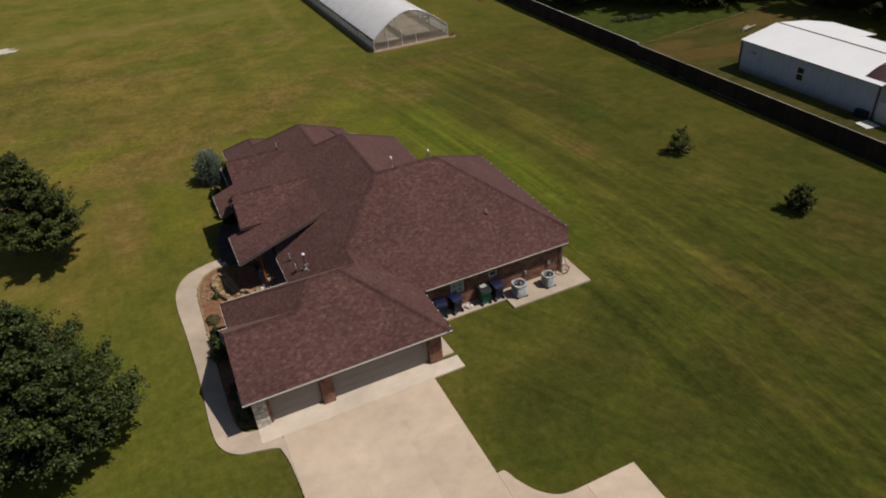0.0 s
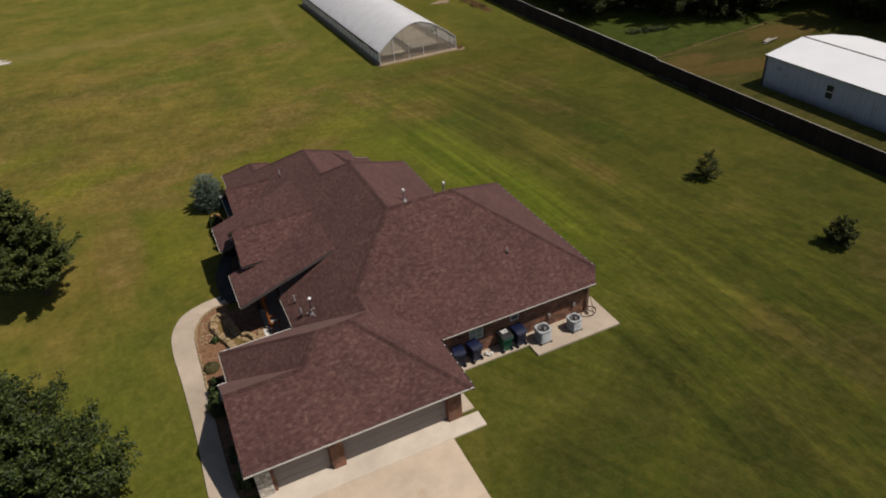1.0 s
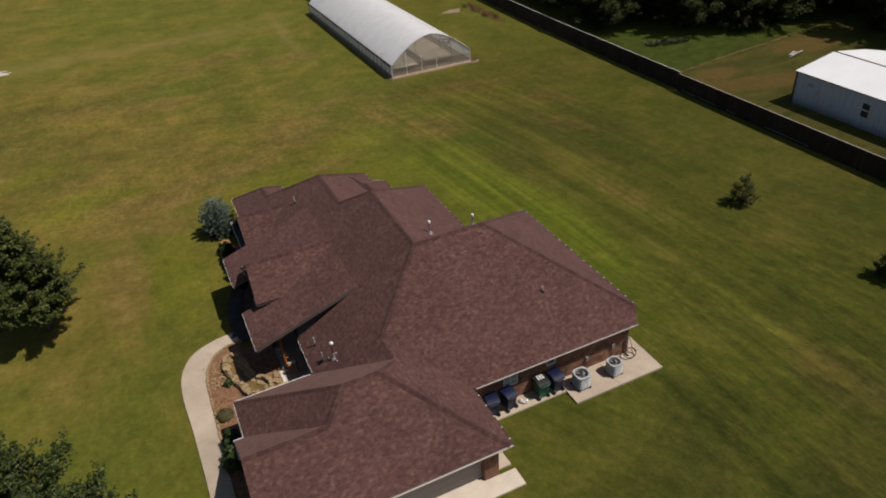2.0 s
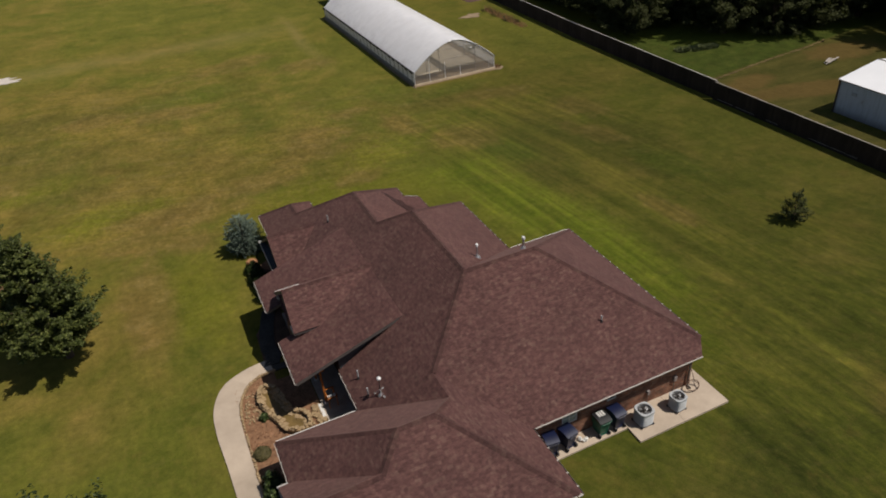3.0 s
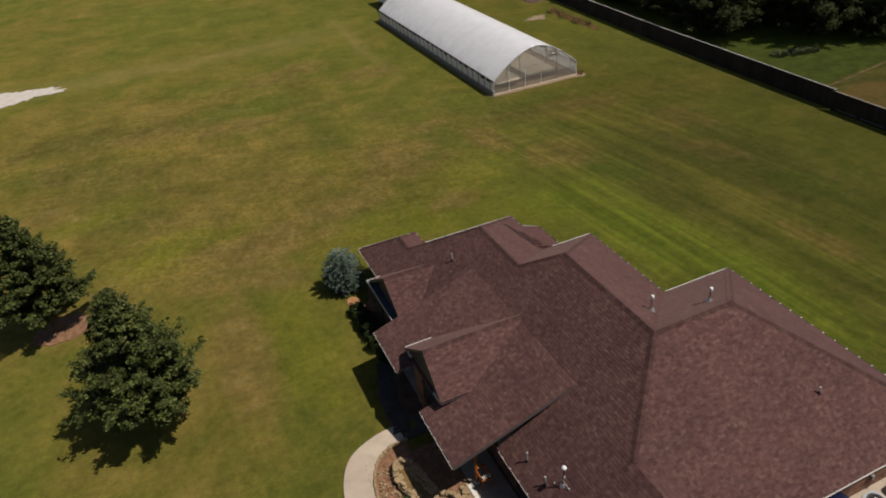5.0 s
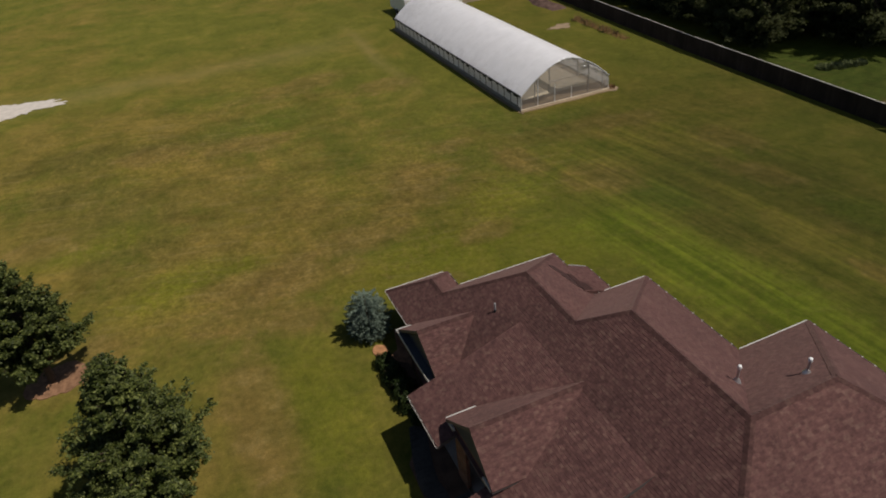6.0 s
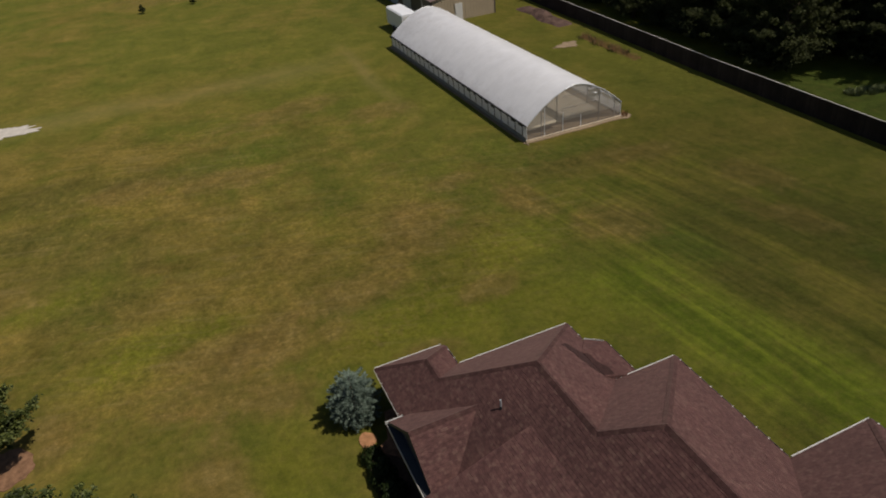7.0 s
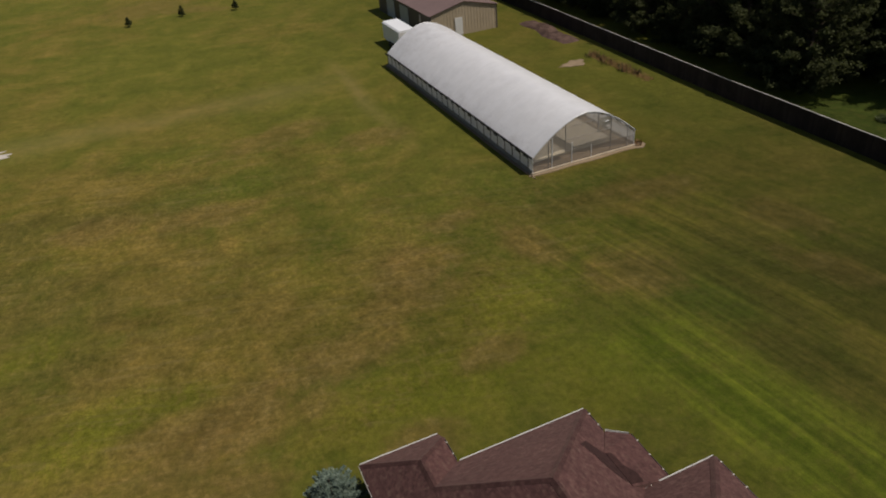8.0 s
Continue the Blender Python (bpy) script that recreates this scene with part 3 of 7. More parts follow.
# ---------------------------------------------------------------- building helpers
class Geo:
    """Gathers vertices and faces of one mesh."""

    def __init__(self):
        self.v, self.f, self.i = [], [], []

    def add(self, pts, faces, mi=0):
        n = len(self.v)
        self.v += [tuple(p) for p in pts]
        self.f += [tuple(n + a for a in f) for f in faces]
        self.i += [mi] * len(faces)

    def box(self, x0, x1, y0, y1, z0, z1, mi=0, bevel=0.0):
        b = bevel
        if b:
            lo = [(x0 + b, y0 + b), (x1 - b, y0 + b), (x1 - b, y1 - b), (x0 + b, y1 - b)]
            ring = [(x0, y0 + b), (x0 + b, y0), (x1 - b, y0), (x1, y0 + b), (x1, y1 - b), (x1 - b, y1), (x0 + b, y1), (x0, y1 - b)]
            pts = [(*p, z0) for p in ring] + [(*p, z1 - b) for p in ring] + [(*p, z1) for p in lo]
            fs = [tuple(range(7, -1, -1))]
            fs += [(k, (k + 1) % 8, 8 + (k + 1) % 8, 8 + k) for k in range(8)]
            t = 16
            fs += [(t, t + 1, t + 2, t + 3), (9, 10, t + 1, t), (11, 12, t + 2, t + 1), (13, 14, t + 3, t + 2), (15, 8, t, t + 3),
                   (8, 9, t), (10, 11, t + 1), (12, 13, t + 2), (14, 15, t + 3)]
            self.add(pts, fs, mi)
        else:
            pts = [(x, y, z) for z in (z0, z1) for x, y in ((x0, y0), (x1, y0), (x1, y1), (x0, y1))]
            self.add(pts, [(3, 2, 1, 0), (4, 5, 6, 7), (0, 1, 5, 4), (1, 2, 6, 5), (2, 3, 7, 6), (3, 0, 4, 7)], mi)

    def prism(self, top, drop, mi=0, side=None, under=None):
        """A slab under the 3D polygon top, drop thick."""
        n = len(top)
        pts = list(top) + [(x, y, z - drop) for x, y, z in top]
        self.add(pts, [tuple(range(n))], mi)
        m = len(self.v) - 2 * n
        self.f += [tuple(m + n + k for k in range(n - 1, -1, -1))]
        self.i += [mi if under is None else under]
        self.f += [(m + k, m + n + k, m + n + (k + 1) % n, m + (k + 1) % n) for k in range(n)]
        self.i += [mi if side is None else side] * n

    def tube(self, p0, p1, r0, r1=None, n=8, mi=0, caps=True):
        r1 = r0 if r1 is None else r1
        p0, p1 = Vector(p0), Vector(p1)
        d = (p1 - p0).normalized()
        a = d.orthogonal().normalized()
        b = d.cross(a)
        ang = [2 * math.pi * k / n for k in range(n)]
        pts = [p0 + (a * math.cos(t) + b * math.sin(t)) * r0 for t in ang] + [p1 + (a * math.cos(t) + b * math.sin(t)) * r1 for t in ang]
        fs = [(k, (k + 1) % n, n + (k + 1) % n, n + k) for k in range(n)]
        if caps:
            fs += [tuple(range(n - 1, -1, -1)), tuple(range(n, 2 * n))]
        self.add(pts, fs, mi)

    def lathe(self, profile, n=16, centre=(0, 0, 0), mi=0):
        cx, cy, cz = centre
        pts = [(cx + r * math.cos(2 * math.pi * k / n), cy + r * math.sin(2 * math.pi * k / n), cz + z) for r, z in profile for k in range(n)]
        fs = [(j * n + k, j * n + (k + 1) % n, (j + 1) * n + (k + 1) % n, (j + 1) * n + k) for j in range(len(profile) - 1) for k in range(n)]
        fs += [tuple(range(n - 1, -1, -1)), tuple((len(profile) - 1) * n + k for k in range(n))]
        self.add(pts, fs, mi)

    def path(self, pts, r, n=6, mi=0):
        for a, b in zip(pts[:-1], pts[1:]):
            self.tube(a, b, r, r, n, mi)

    def weld(self):
        """Joins vertices that lie on one another."""
        seen, to, v = {}, [], []
        for p in self.v:
            key = tuple(round(c, 4) for c in p)
            if key not in seen:
                seen[key] = len(v)
                v.append(p)
            to.append(seen[key])
        self.v, self.f = v, [tuple(to[a] for a in f) for f in self.f]

    def make(self, name, mats, parent=None, label="", smooth=False, kind=""):
        me = bpy.data.meshes.new(name)
        me.from_pydata(self.v, [], self.f)
        for m in (mats if isinstance(mats, (list, tuple)) else [mats]):
            me.materials.append(m)
        me.polygons.foreach_set("material_index", self.i)
        if smooth:
            me.polygons.foreach_set("use_smooth", [True] * len(self.f))
        me.update()
        ob = new(name, me)
        if parent:
            ob.parent = parent
            if parent.parent is None:
                ob.matrix_parent_inverse = Matrix.Translation(-parent.location)
        return tagged(ob, label=label, kind=kind)


def base(name, x, y, z, label, category, group="", kind=""):
    """The Empty of a thing, at its foot."""
    e = new(name)
    e.location = (x, y, z)
    e.empty_display_size = 0.2
    return tagged(e, label, category, group, kind)


# ---------------------------------------------------------------- ground
def ground_sheet():
    g = Geo()
    n, reach = 60, 900.0
    def warp(k):
        u = 2 * k / n - 1
        return math.copysign(abs(u) ** 2.2, u) * reach
    xs = [12 + warp(k) for k in range(n + 1)]
    ys = [45 + warp(k) for k in range(n + 1)]
    pts = []
    for y in ys:
        for x in xs:
            d = max(abs(x - 9) - 16, abs(y - 36) - 22, 0)
            z = -0.05 - min(0.12, 0.01 * d)
            z += 0.05 * noise.noise((x * 0.08, y * 0.08, 0)) * min(1, d / 8)
            pts.append((x, y, z))
    g.add(pts, [(j * (n + 1) + i, j * (n + 1) + i + 1, (j + 1) * (n + 1) + i + 1, (j + 1) * (n + 1) + i) for j in range(n) for i in range(n)])
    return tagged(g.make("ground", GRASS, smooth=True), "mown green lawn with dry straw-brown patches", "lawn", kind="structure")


ground_sheet()


def smooth_line(pts, steps=6):
    """A Catmull-Rom curve through plan points."""
    out = []
    for k in range(len(pts) - 1):
        p0, p1, p2, p3 = pts[max(k - 1, 0)], pts[k], pts[k + 1], pts[min(k + 2, len(pts) - 1)]
        for s in range(steps):
            t = s / steps
            out.append(tuple(0.5 * (2 * b + (c - a) * t + (2 * a - 5 * b + 4 * c - d) * t * t + (3 * b - a - 3 * c + d) * t ** 3) for a, b, c, d in zip(p0, p1, p2, p3)))
    out.append(tuple(pts[-1]))
    return out


def slab(name, poly, z, thick, mat, parent=None, label="", kind=""):
    g = Geo()
    g.prism([(x, y, z) for x, y in poly], thick)
    return g.make(name, mat, parent, label, kind=kind)


def inset(poly, d):
    cx, cy = sum(p[0] for p in poly) / len(poly), sum(p[1] for p in poly) / len(poly)
    return [(x + math.copysign(min(d, abs(cx - x)), cx - x), y + math.copysign(min(d, abs(cy - y)), cy - y)) for x, y in poly]


drive = base("driveway", 5, 15, 0, "pale tan concrete driveway before the garage", "driveway", kind="structure")
DRIVE_X = (1.0, 3.55, 6.1, 8.65)
for x0, x1 in zip(DRIVE_X[:-1], DRIVE_X[1:]):
    for y0, y1 in ((22.75, 19.5), (19.5, 16.35), (16.35, 13.2), (13.2, 10.0), (10.0, 6.8), (6.8, 3.6), (3.6, 0.4), (0.4, -2.8), (-2.8, -6.0)):
        slab("concrete_slab", inset([(x0, y1), (x1, y1), (x1, y0), (x0, y0)], 0.001), 0.03, 0.15, CONCRETE, drive)
slab("concrete_slab", [(0.05, 22.752), (10.35, 22.752), (10.35, 23.655), (9.58, 23.655), (9.58, 24.06), (0.12, 24.06), (0.05, 23.6)], 0.035, 0.15, APRON, drive)
turn = smooth_line([(8.66, 16.33), (9.0, 16.3), (9.25, 15.6), (9.75, 14.75), (10.5, 14.2), (11.6, 14.12)], 5)
slab("concrete_slab", turn + [(11.6, 10.0), (8.66, 10.0)], 0.03, 0.15, CONCRETE, drive)
slab("concrete_slab", [(11.61, 10.0), (14.0, 10.0), (14.0, 14.12), (11.61, 14.12)], 0.03, 0.15, CONCRETE, drive)
slab("concrete_slab", [(8.66, 9.99), (8.66, 2.0), (14.0, 2.0), (14.0, 9.99)], 0.03, 0.15, CONCRETE, drive)

side_walk = base("side_pavement", 12, 26.5, 0, "pale concrete pad along the brick side wall", "pavement", kind="structure")
slab("concrete_slab", [(9.6, 23.91), (10.3, 23.91), (10.15, 27.2), (9.6, 27.2)], 0.035, 0.15, PATH_CONCRETE, side_walk)
slab("concrete_slab", [(10.16, 26.36), (14.79, 26.38), (14.79, 27.2), (10.16, 27.2)], 0.035, 0.15, PATH_CONCRETE, side_walk)
slab("concrete_slab", [(14.8, 25.47), (17.3, 25.47), (17.3, 27.2), (14.8, 27.2)], 0.05, 0.15, PATH_CONCRETE, side_walk)
slab("concrete_slab", [(17.31, 25.47), (19.85, 25.47), (19.85, 27.2), (17.31, 27.2)], 0.05, 0.15, PATH_CONCRETE, side_walk)
slab("concrete_slab", [(19.12, 27.21), (19.85, 27.21), (19.85, 28.6), (19.12, 28.6)], 0.05, 0.15, PATH_CONCRETE, side_walk)

# the curved front walk, cut into slabs
walk_path = base("garden_path", -1.4, 30, 0, "curved pale concrete path round the front bed", "path", kind="structure")
outer = smooth_line([(1.0, 19.3), (1.0, 21.2), (0.72, 22.1), (-0.2, 22.45), (-1.1, 22.7), (-1.75, 23.5), (-1.95, 25.0), (-1.93, 28.5), (-2.06, 32.5), (-2.2, 35.2), (-2.03, 36.95), (-1.3, 38.3), (0.0, 38.95), (1.2, 39.1)], 6)
inner = smooth_line([(0.995, 19.3), (0.995, 21.4), (0.995, 22.6), (0.3, 23.4), (0.0, 23.68), (-0.6, 23.9), (-0.88, 25.0), (-0.95, 28.5), (-1.0, 32.5), (-1.0, 35.2), (-0.85, 36.5), (-0.35, 37.5), (0.35, 38.0), (1.24, 38.1)], 6)
STEP = 7
fillet = smooth_line([(0.99, 18.9), (0.95, 20.3), (0.88, 21.3), (0.72, 22.1)], 5)
slab("concrete_slab", fillet[::-1] + [(0.992, 18.9), (0.994, 22.6)], 0.03, 0.15, PATH_CONCRETE, walk_path)
for k in range(12, len(outer) - 1, STEP):
    e = min(k + STEP, len(outer) - 1)
    slab("concrete_slab", inner[k:e + 1] + outer[k:e + 1][::-1], 0.03, 0.15, PATH_CONCRETE, walk_path)
# path slabs by the house: shade is put into their dark colour
shade = smooth_line([(1.25, 38.6), (1.5, 39.3), (1.42, 40.2), (1.62, 41.4), (1.95, 42.6), (2.2, 43.4)], 3)
for (ax, ay), (bx, by) in zip(shade[:-1], shade[1:]):
    slab("paving_flag", inset([(ax - 0.42, ay), (ax + 0.42, ay), (bx + 0.42, by), (bx - 0.42, by)], 0.008), 0.035, 0.12, SHADE_PATH, walk_path)
slab("paving_flag", [(1.25, 38.1), (2.0, 38.1), (2.0, 38.55), (1.25, 38.55)], 0.03, 0.15, SHADE_PATH, walk_path)
slab("paving_flag", [(2.01, 38.1), (2.79, 38.1), (2.79, 39.1), (2.01, 39.1)], 0.028, 0.15, SHADE_SLAB, walk_path)
slab("porch_floor", [(2.8, 34.9), (4.2, 34.9), (4.2, 42.6), (2.8, 42.6)], 0.06, 0.2, PAVER, walk_path)
# mulch bed whose dark colour also carries the house's shade
tagged(slab("shade_bed", [(0.95, 39.12), (2.79, 39.12), (2.79, 43.2), (3.35, 43.2), (3.35, 47.3), (2.6, 48.0), (2.05, 47.6), (1.9, 46.0), (2.1, 44.4), (2.2, 43.2), (1.05, 41.5)], 0.0, 0.1, SHADE_MULCH), "mulch bed at the house front, its colour darkened for shade", "flower bed", kind="structure")
slab("porch_floor", [(2.8, 31.3), (4.2, 31.3), (4.2, 34.89), (2.8, 34.89)], 0.06, 0.2, PAVER, walk_path)

# ---------------------------------------------------------------- house
S = 2 / 3
house = base("house", 9.5, 36.0, 0.0, "one-storey brick house with a brown shingled hip roof", "house")
FACES = {
    "west": (lambda x, y: S * x - 0.44, (1, 0), [
        [(5.335, 29.865), (6.98, 28.22), (6.98, 29.865)],
        [(3.9, 31.3), (5.335, 29.865), (6.98, 29.865), (10.2, 33.085), (3.9, 33.085)],
        [(3.9, 33.085), (10.2, 33.085), (10.2, 39.25), (3.9, 39.25)],
        [(3.9, 39.25), (10.2, 39.25), (8.65, 40.745), (3.9, 40.745)],
        [(3.85, 40.745), (8.65, 40.745), (8.65, 44.75), (3.85, 44.75)],
        [(3.85, 44.75), (8.65, 44.75), (5.625, 47.673), (3.85, 47.673)],
        [(3.7, 47.673), (5.625, 47.673), (5.625, 49.03), (3.7, 50.955)]]),
    "south": (lambda x, y: 2.17 + S * (y - 26.8), (0, 1), [
        [(10.05, 26.8), (19.1, 26.8), (19.55, 27.485), (13.95, 33.085), (10.2, 33.085), (6.98, 29.865)]]),
    "east_a": (lambda x, y: 6.36 - S * (x - 13.95), (-1, 0), [[(19.55, 27.485), (19.55, 38.385), (13.95, 33.085)]]),
    "north_a": (lambda x, y: 6.36 - 0.704 * (y - 33.085), (0, -1), [[(13.95, 33.085), (19.55, 38.385), (15.5, 38.385), (10.2, 33.085)]]),
    "east_b": (lambda x, y: 6.36 - 0.704 * (x - 10.2), (-1, 0), [[(10.2, 33.085), (15.5, 38.385), (15.5, 44.65), (10.2, 39.25)]]),
    "north_b": (lambda x, y: 6.36 - 0.691 * (y - 39.25), (0, -1), [[(10.2, 39.25), (15.5, 44.65), (12.425, 44.65), (8.65, 40.745)]]),
    "east_c": (lambda x, y: 5.327 - 0.715 * (x - 8.65), (-1, 0), [[(8.65, 40.745), (12.425, 44.65), (12.8, 44.65), (12.8, 49.05), (8.65, 44.75)]]),
    "north_c": (lambda x, y: 5.327 - 0.69 * (y - 44.75), (0, -1), [[(8.65, 44.75), (12.8, 49.05), (7.055, 49.05), (5.625, 47.673)]]),
    "east_d": (lambda x, y: 3.31 - S * (x - 5.625), (-1, 0), [[(5.625, 47.673), (7.055, 49.05), (7.055, 50.46), (5.625, 49.03)]]),
    "north_d": (lambda x, y: 3.31 - S * (y - 49.03), (0, -1), [[(5.625, 49.03), (7.055, 50.46), (7.055, 50.955), (3.7, 50.955)]]),
    "garage_south": (lambda x, y: 2.3 + S * (y - 23.15), (0, 1), [[(-0.28, 23.15), (9.85, 23.15), (5.88, 27.12), (4.33, 27.12), (3.21, 26.0), (-0.15, 26.0)]]),
    "garage_east": (lambda x, y: 2.2 + S * (10.0 - x), (-1, 0), [[(9.85, 23.15), (10.0, 23.15), (10.0, 26.845), (6.98, 29.865), (6.98, 28.22), (5.88, 27.12)]]),
    "garage_north": (lambda x, y: 2.16 + S * (31.3 - y), (0, -1), [[(0.15, 31.3), (4.33, 27.12), (5.88, 27.12), (6.98, 28.22), (3.9, 31.3)]]),
    "garage_west": (lambda x, y: 2.16 + S * (x - 0.15), (1, 0), [[(0.15, 28.85), (0.36, 28.85), (3.21, 26.0), (4.33, 27.12), (0.15, 31.3)]]),
    "side_gable": (lambda x, y: 2.3 + S * (28.85 - y), (0, -1), [[(-0.3, 28.85), (-0.15, 26.0), (3.21, 26.0), (0.36, 28.85)]]),
    "porch": (lambda x, y: 2.59 + (x - 1.81) / 3, (1, 0), [
        [(2.6, 33.8), (7.25, 33.8), (7.25, 42.8), (2.6, 42.8)], [(1.81, 33.8), (2.6, 33.8), (2.6, 37.06), (1.81, 37.06)],
        [(1.81, 39.72), (2.6, 39.72), (2.6, 42.8), (1.81, 42.8)]]),
    "entry_south": (lambda x, y: 3.3 + S * (y - 36.45), (0, 1), [[(2.52, 36.45), (3.94, 36.45), (7.25, 38.105), (7.51, 38.35), (2.62, 38.35)]]),
    "entry_north": (lambda x, y: 3.3 + S * (40.25 - y), (0, -1), [[(2.62, 38.35), (7.51, 38.35), (7.25, 38.595), (3.94, 40.25), (2.45, 40.25)]]),
    "gable_north": (lambda x, y: 2.25 + S * (47.4 - y), (0, -1), [[(3.28, 45.2), (6.235, 45.2), (4.035, 47.4), (3.1, 47.4)]]),
    "gable_south": (lambda x, y: 2.25 + S * (y - 43.0), (0, 1), [[(3.28, 43.0), (4.035, 43.0), (6.235, 45.2), (3.28, 45.2)]]),
    "bay": (lambda x, y: 3.02 - 0.36 * (x - 11.9), (-1, 0), [[(11.9, 44.7), (13.6, 44.7), (13.6, 47.1), (11.9, 46.42)]]),
    "bay_corner": (lambda x, y: 3.02 - 0.2215 * (x - 11.9) - 0.3435 * (y - 46.42), (-0.542, -0.840), [[(11.9, 46.42), (13.6, 47.1), (12.85, 47.7)]]),
}


def roof_deck():
    for key, (fz, up, polys) in FACES.items():
        g = Geo()
        for poly in polys:
            g.prism([(x, y, fz(x, y)) for x, y in poly], 0.17, 0, 0 if key.startswith("bay") else 1, 1)
        deck = g.make("roof_slope", [SHINGLE, FASCIA], house)
        lay_shingles(deck, fz, up, polys)


def lay_shingles(deck, fz, up, polys):
    """Overlapping shingle tabs, course by course, as one mesh on a roof slope."""
    rng = random.Random(sum(ord(c) for c in str(polys)))
    ux, uy = up
    vx, vy = -uy, ux
    slope = fz(ux, uy) - fz(0, 0)
    run = 0.135 / math.sqrt(1 + slope * slope)
    verts, faces, singles = [], [], []

    def cut(poly, h):
        hits = []
        for (ax, ay), (bx, by) in zip(poly, poly[1:] + poly[:1]):
            ha, hb = ax * ux + ay * uy, bx * ux + by * uy
            if (ha - h) * (hb - h) < 0:
                t = (h - ha) / (hb - ha)
                hits.append((ax + (bx - ax) * t) * vx + (ay + (by - ay) * t) * vy)
        return (min(hits), max(hits)) if len(hits) >= 2 else None

    for poly in polys:
        hs = [x * ux + y * uy for x, y in poly]
        lo, hi = min(hs), max(hs)
        k = math.floor(lo / run)
        while k * run < hi:
            h0, h1 = max(k * run, lo - 0.03 if k * run < lo else k * run), min((k + 1) * run, hi)
            k += 1
            a = cut(poly, min(max(h0, lo + 1e-4), hi - 1e-4))
            b = cut(poly, max(min(h1, hi - 1e-4), lo + 1e-4))
            if not a or not b:
                continue
            a0, a1 = a
            b0, b1 = b
            n0, n1 = min(a0, b0), max(a1, b1)
            v = n0 - rng.random() * 0.3
            while v < n1:
                w = rng.choice((0.10, 0.14, 0.18, 0.22))
                l, r = v, v + w
                v = r
                p = [(max(min(l, a1), a0), h0), (max(min(r, a1), a0), h0), (max(min(r, b1), b0), h1), (max(min(l, b1), b0), h1)]
                if p[1][0] - p[0][0] < 1e-3 and p[2][0] - p[3][0] < 1e-3:
                    continue
                lift = 0.009 + rng.random() * 0.006
                whole = p[0][0] == l and p[1][0] == r and p[2][0] == r and p[3][0] == l and abs(h1 - h0 - run) < 1e-6
                px, py = r * vx + h0 * ux, r * vy + h0 * uy
                if whole and uy > 0.9 and 12.0 < px < 15.2 and 28.4 < py < 30.1 and len(singles) < 300:
                    singles.append((px, py, w))
                    continue
                n = len(verts)
                for idx, (vv, hh) in enumerate(p):
                    x, y = vv * vx + hh * ux, vv * vy + hh * uy
                    verts.append((x, y, fz(x, y) + (lift if idx < 2 else 0.004)))
                for vv, hh in p[:2]:
                    x, y = vv * vx + hh * ux, vv * vy + hh * uy
                    verts.append((x, y, fz(x, y) + 0.001))
                faces.append((n, n + 1, n + 2, n + 3))
                faces.append((n + 4, n + 5, n + 1, n))
    g = Geo()
    g.v, g.f, g.i = verts, faces, [0] * len(faces)
    g.make("shingles", SHINGLE, deck, kind="stuff")
    # the tabs of the middle of the slope, one by one
    tabs = {}
    for x, y, w in singles:
        if w not in tabs:
            t = Geo()
            t.add([(0, 0, 0.012), (w, 0, 0.012), (w, 0.135, 0.004), (0, 0.135, 0.004), (0, 0, 0.001), (w, 0, 0.001)], [(0, 1, 2, 3), (4, 5, 1, 0)])
            s = t.make("shingle", SHINGLE, deck)
            tabs[w] = s.data
        else:
            s = new("shingle", tabs[w])
            s.parent = deck
        up3 = Vector((ux, uy, slope)).normalized()
        right = Vector((uy, -ux, 0))
        m = Matrix((right, up3, right.cross(up3))).transposed().to_4x4()
        m.translation = (x, y, fz(x, y))
        s.matrix_basis = m


def ridge_caps(lines):
    """Folded cap shingles along ridges and hips."""
    rng = random.Random(5)
    g = Geo()
    for p0, p1 in lines:
        p0, p1 = Vector(p0), Vector(p1)
        d = p1 - p0
        n = max(2, int(d.length / 0.19))
        t = d.normalized()
        side = Vector((-t.y, t.x, 0)).normalized()
        for k in range(n):
            a, b = p0 + d * (k / n), p0 + d * ((k + 1.15) / n)
            w = 0.15
            fall = (0.10 if abs(t.z) < 0.1 else 0.072) + 0.012
            za, zb = 0.034 + rng.random() * 0.005, 0.024
            pts = [a - side * w + Vector((0, 0, za - fall)), a + Vector((0, 0, za)), a + side * w + Vector((0, 0, za - fall)),
                   b - side * w + Vector((0, 0, zb - fall)), b + Vector((0, 0, zb)), b + side * w + Vector((0, 0, zb - fall))]
            g.add(pts, [(0, 1, 4, 3), (1, 2, 5, 4)])
    g.make("ridge_cap", CAP_SHINGLE, house, kind="stuff")


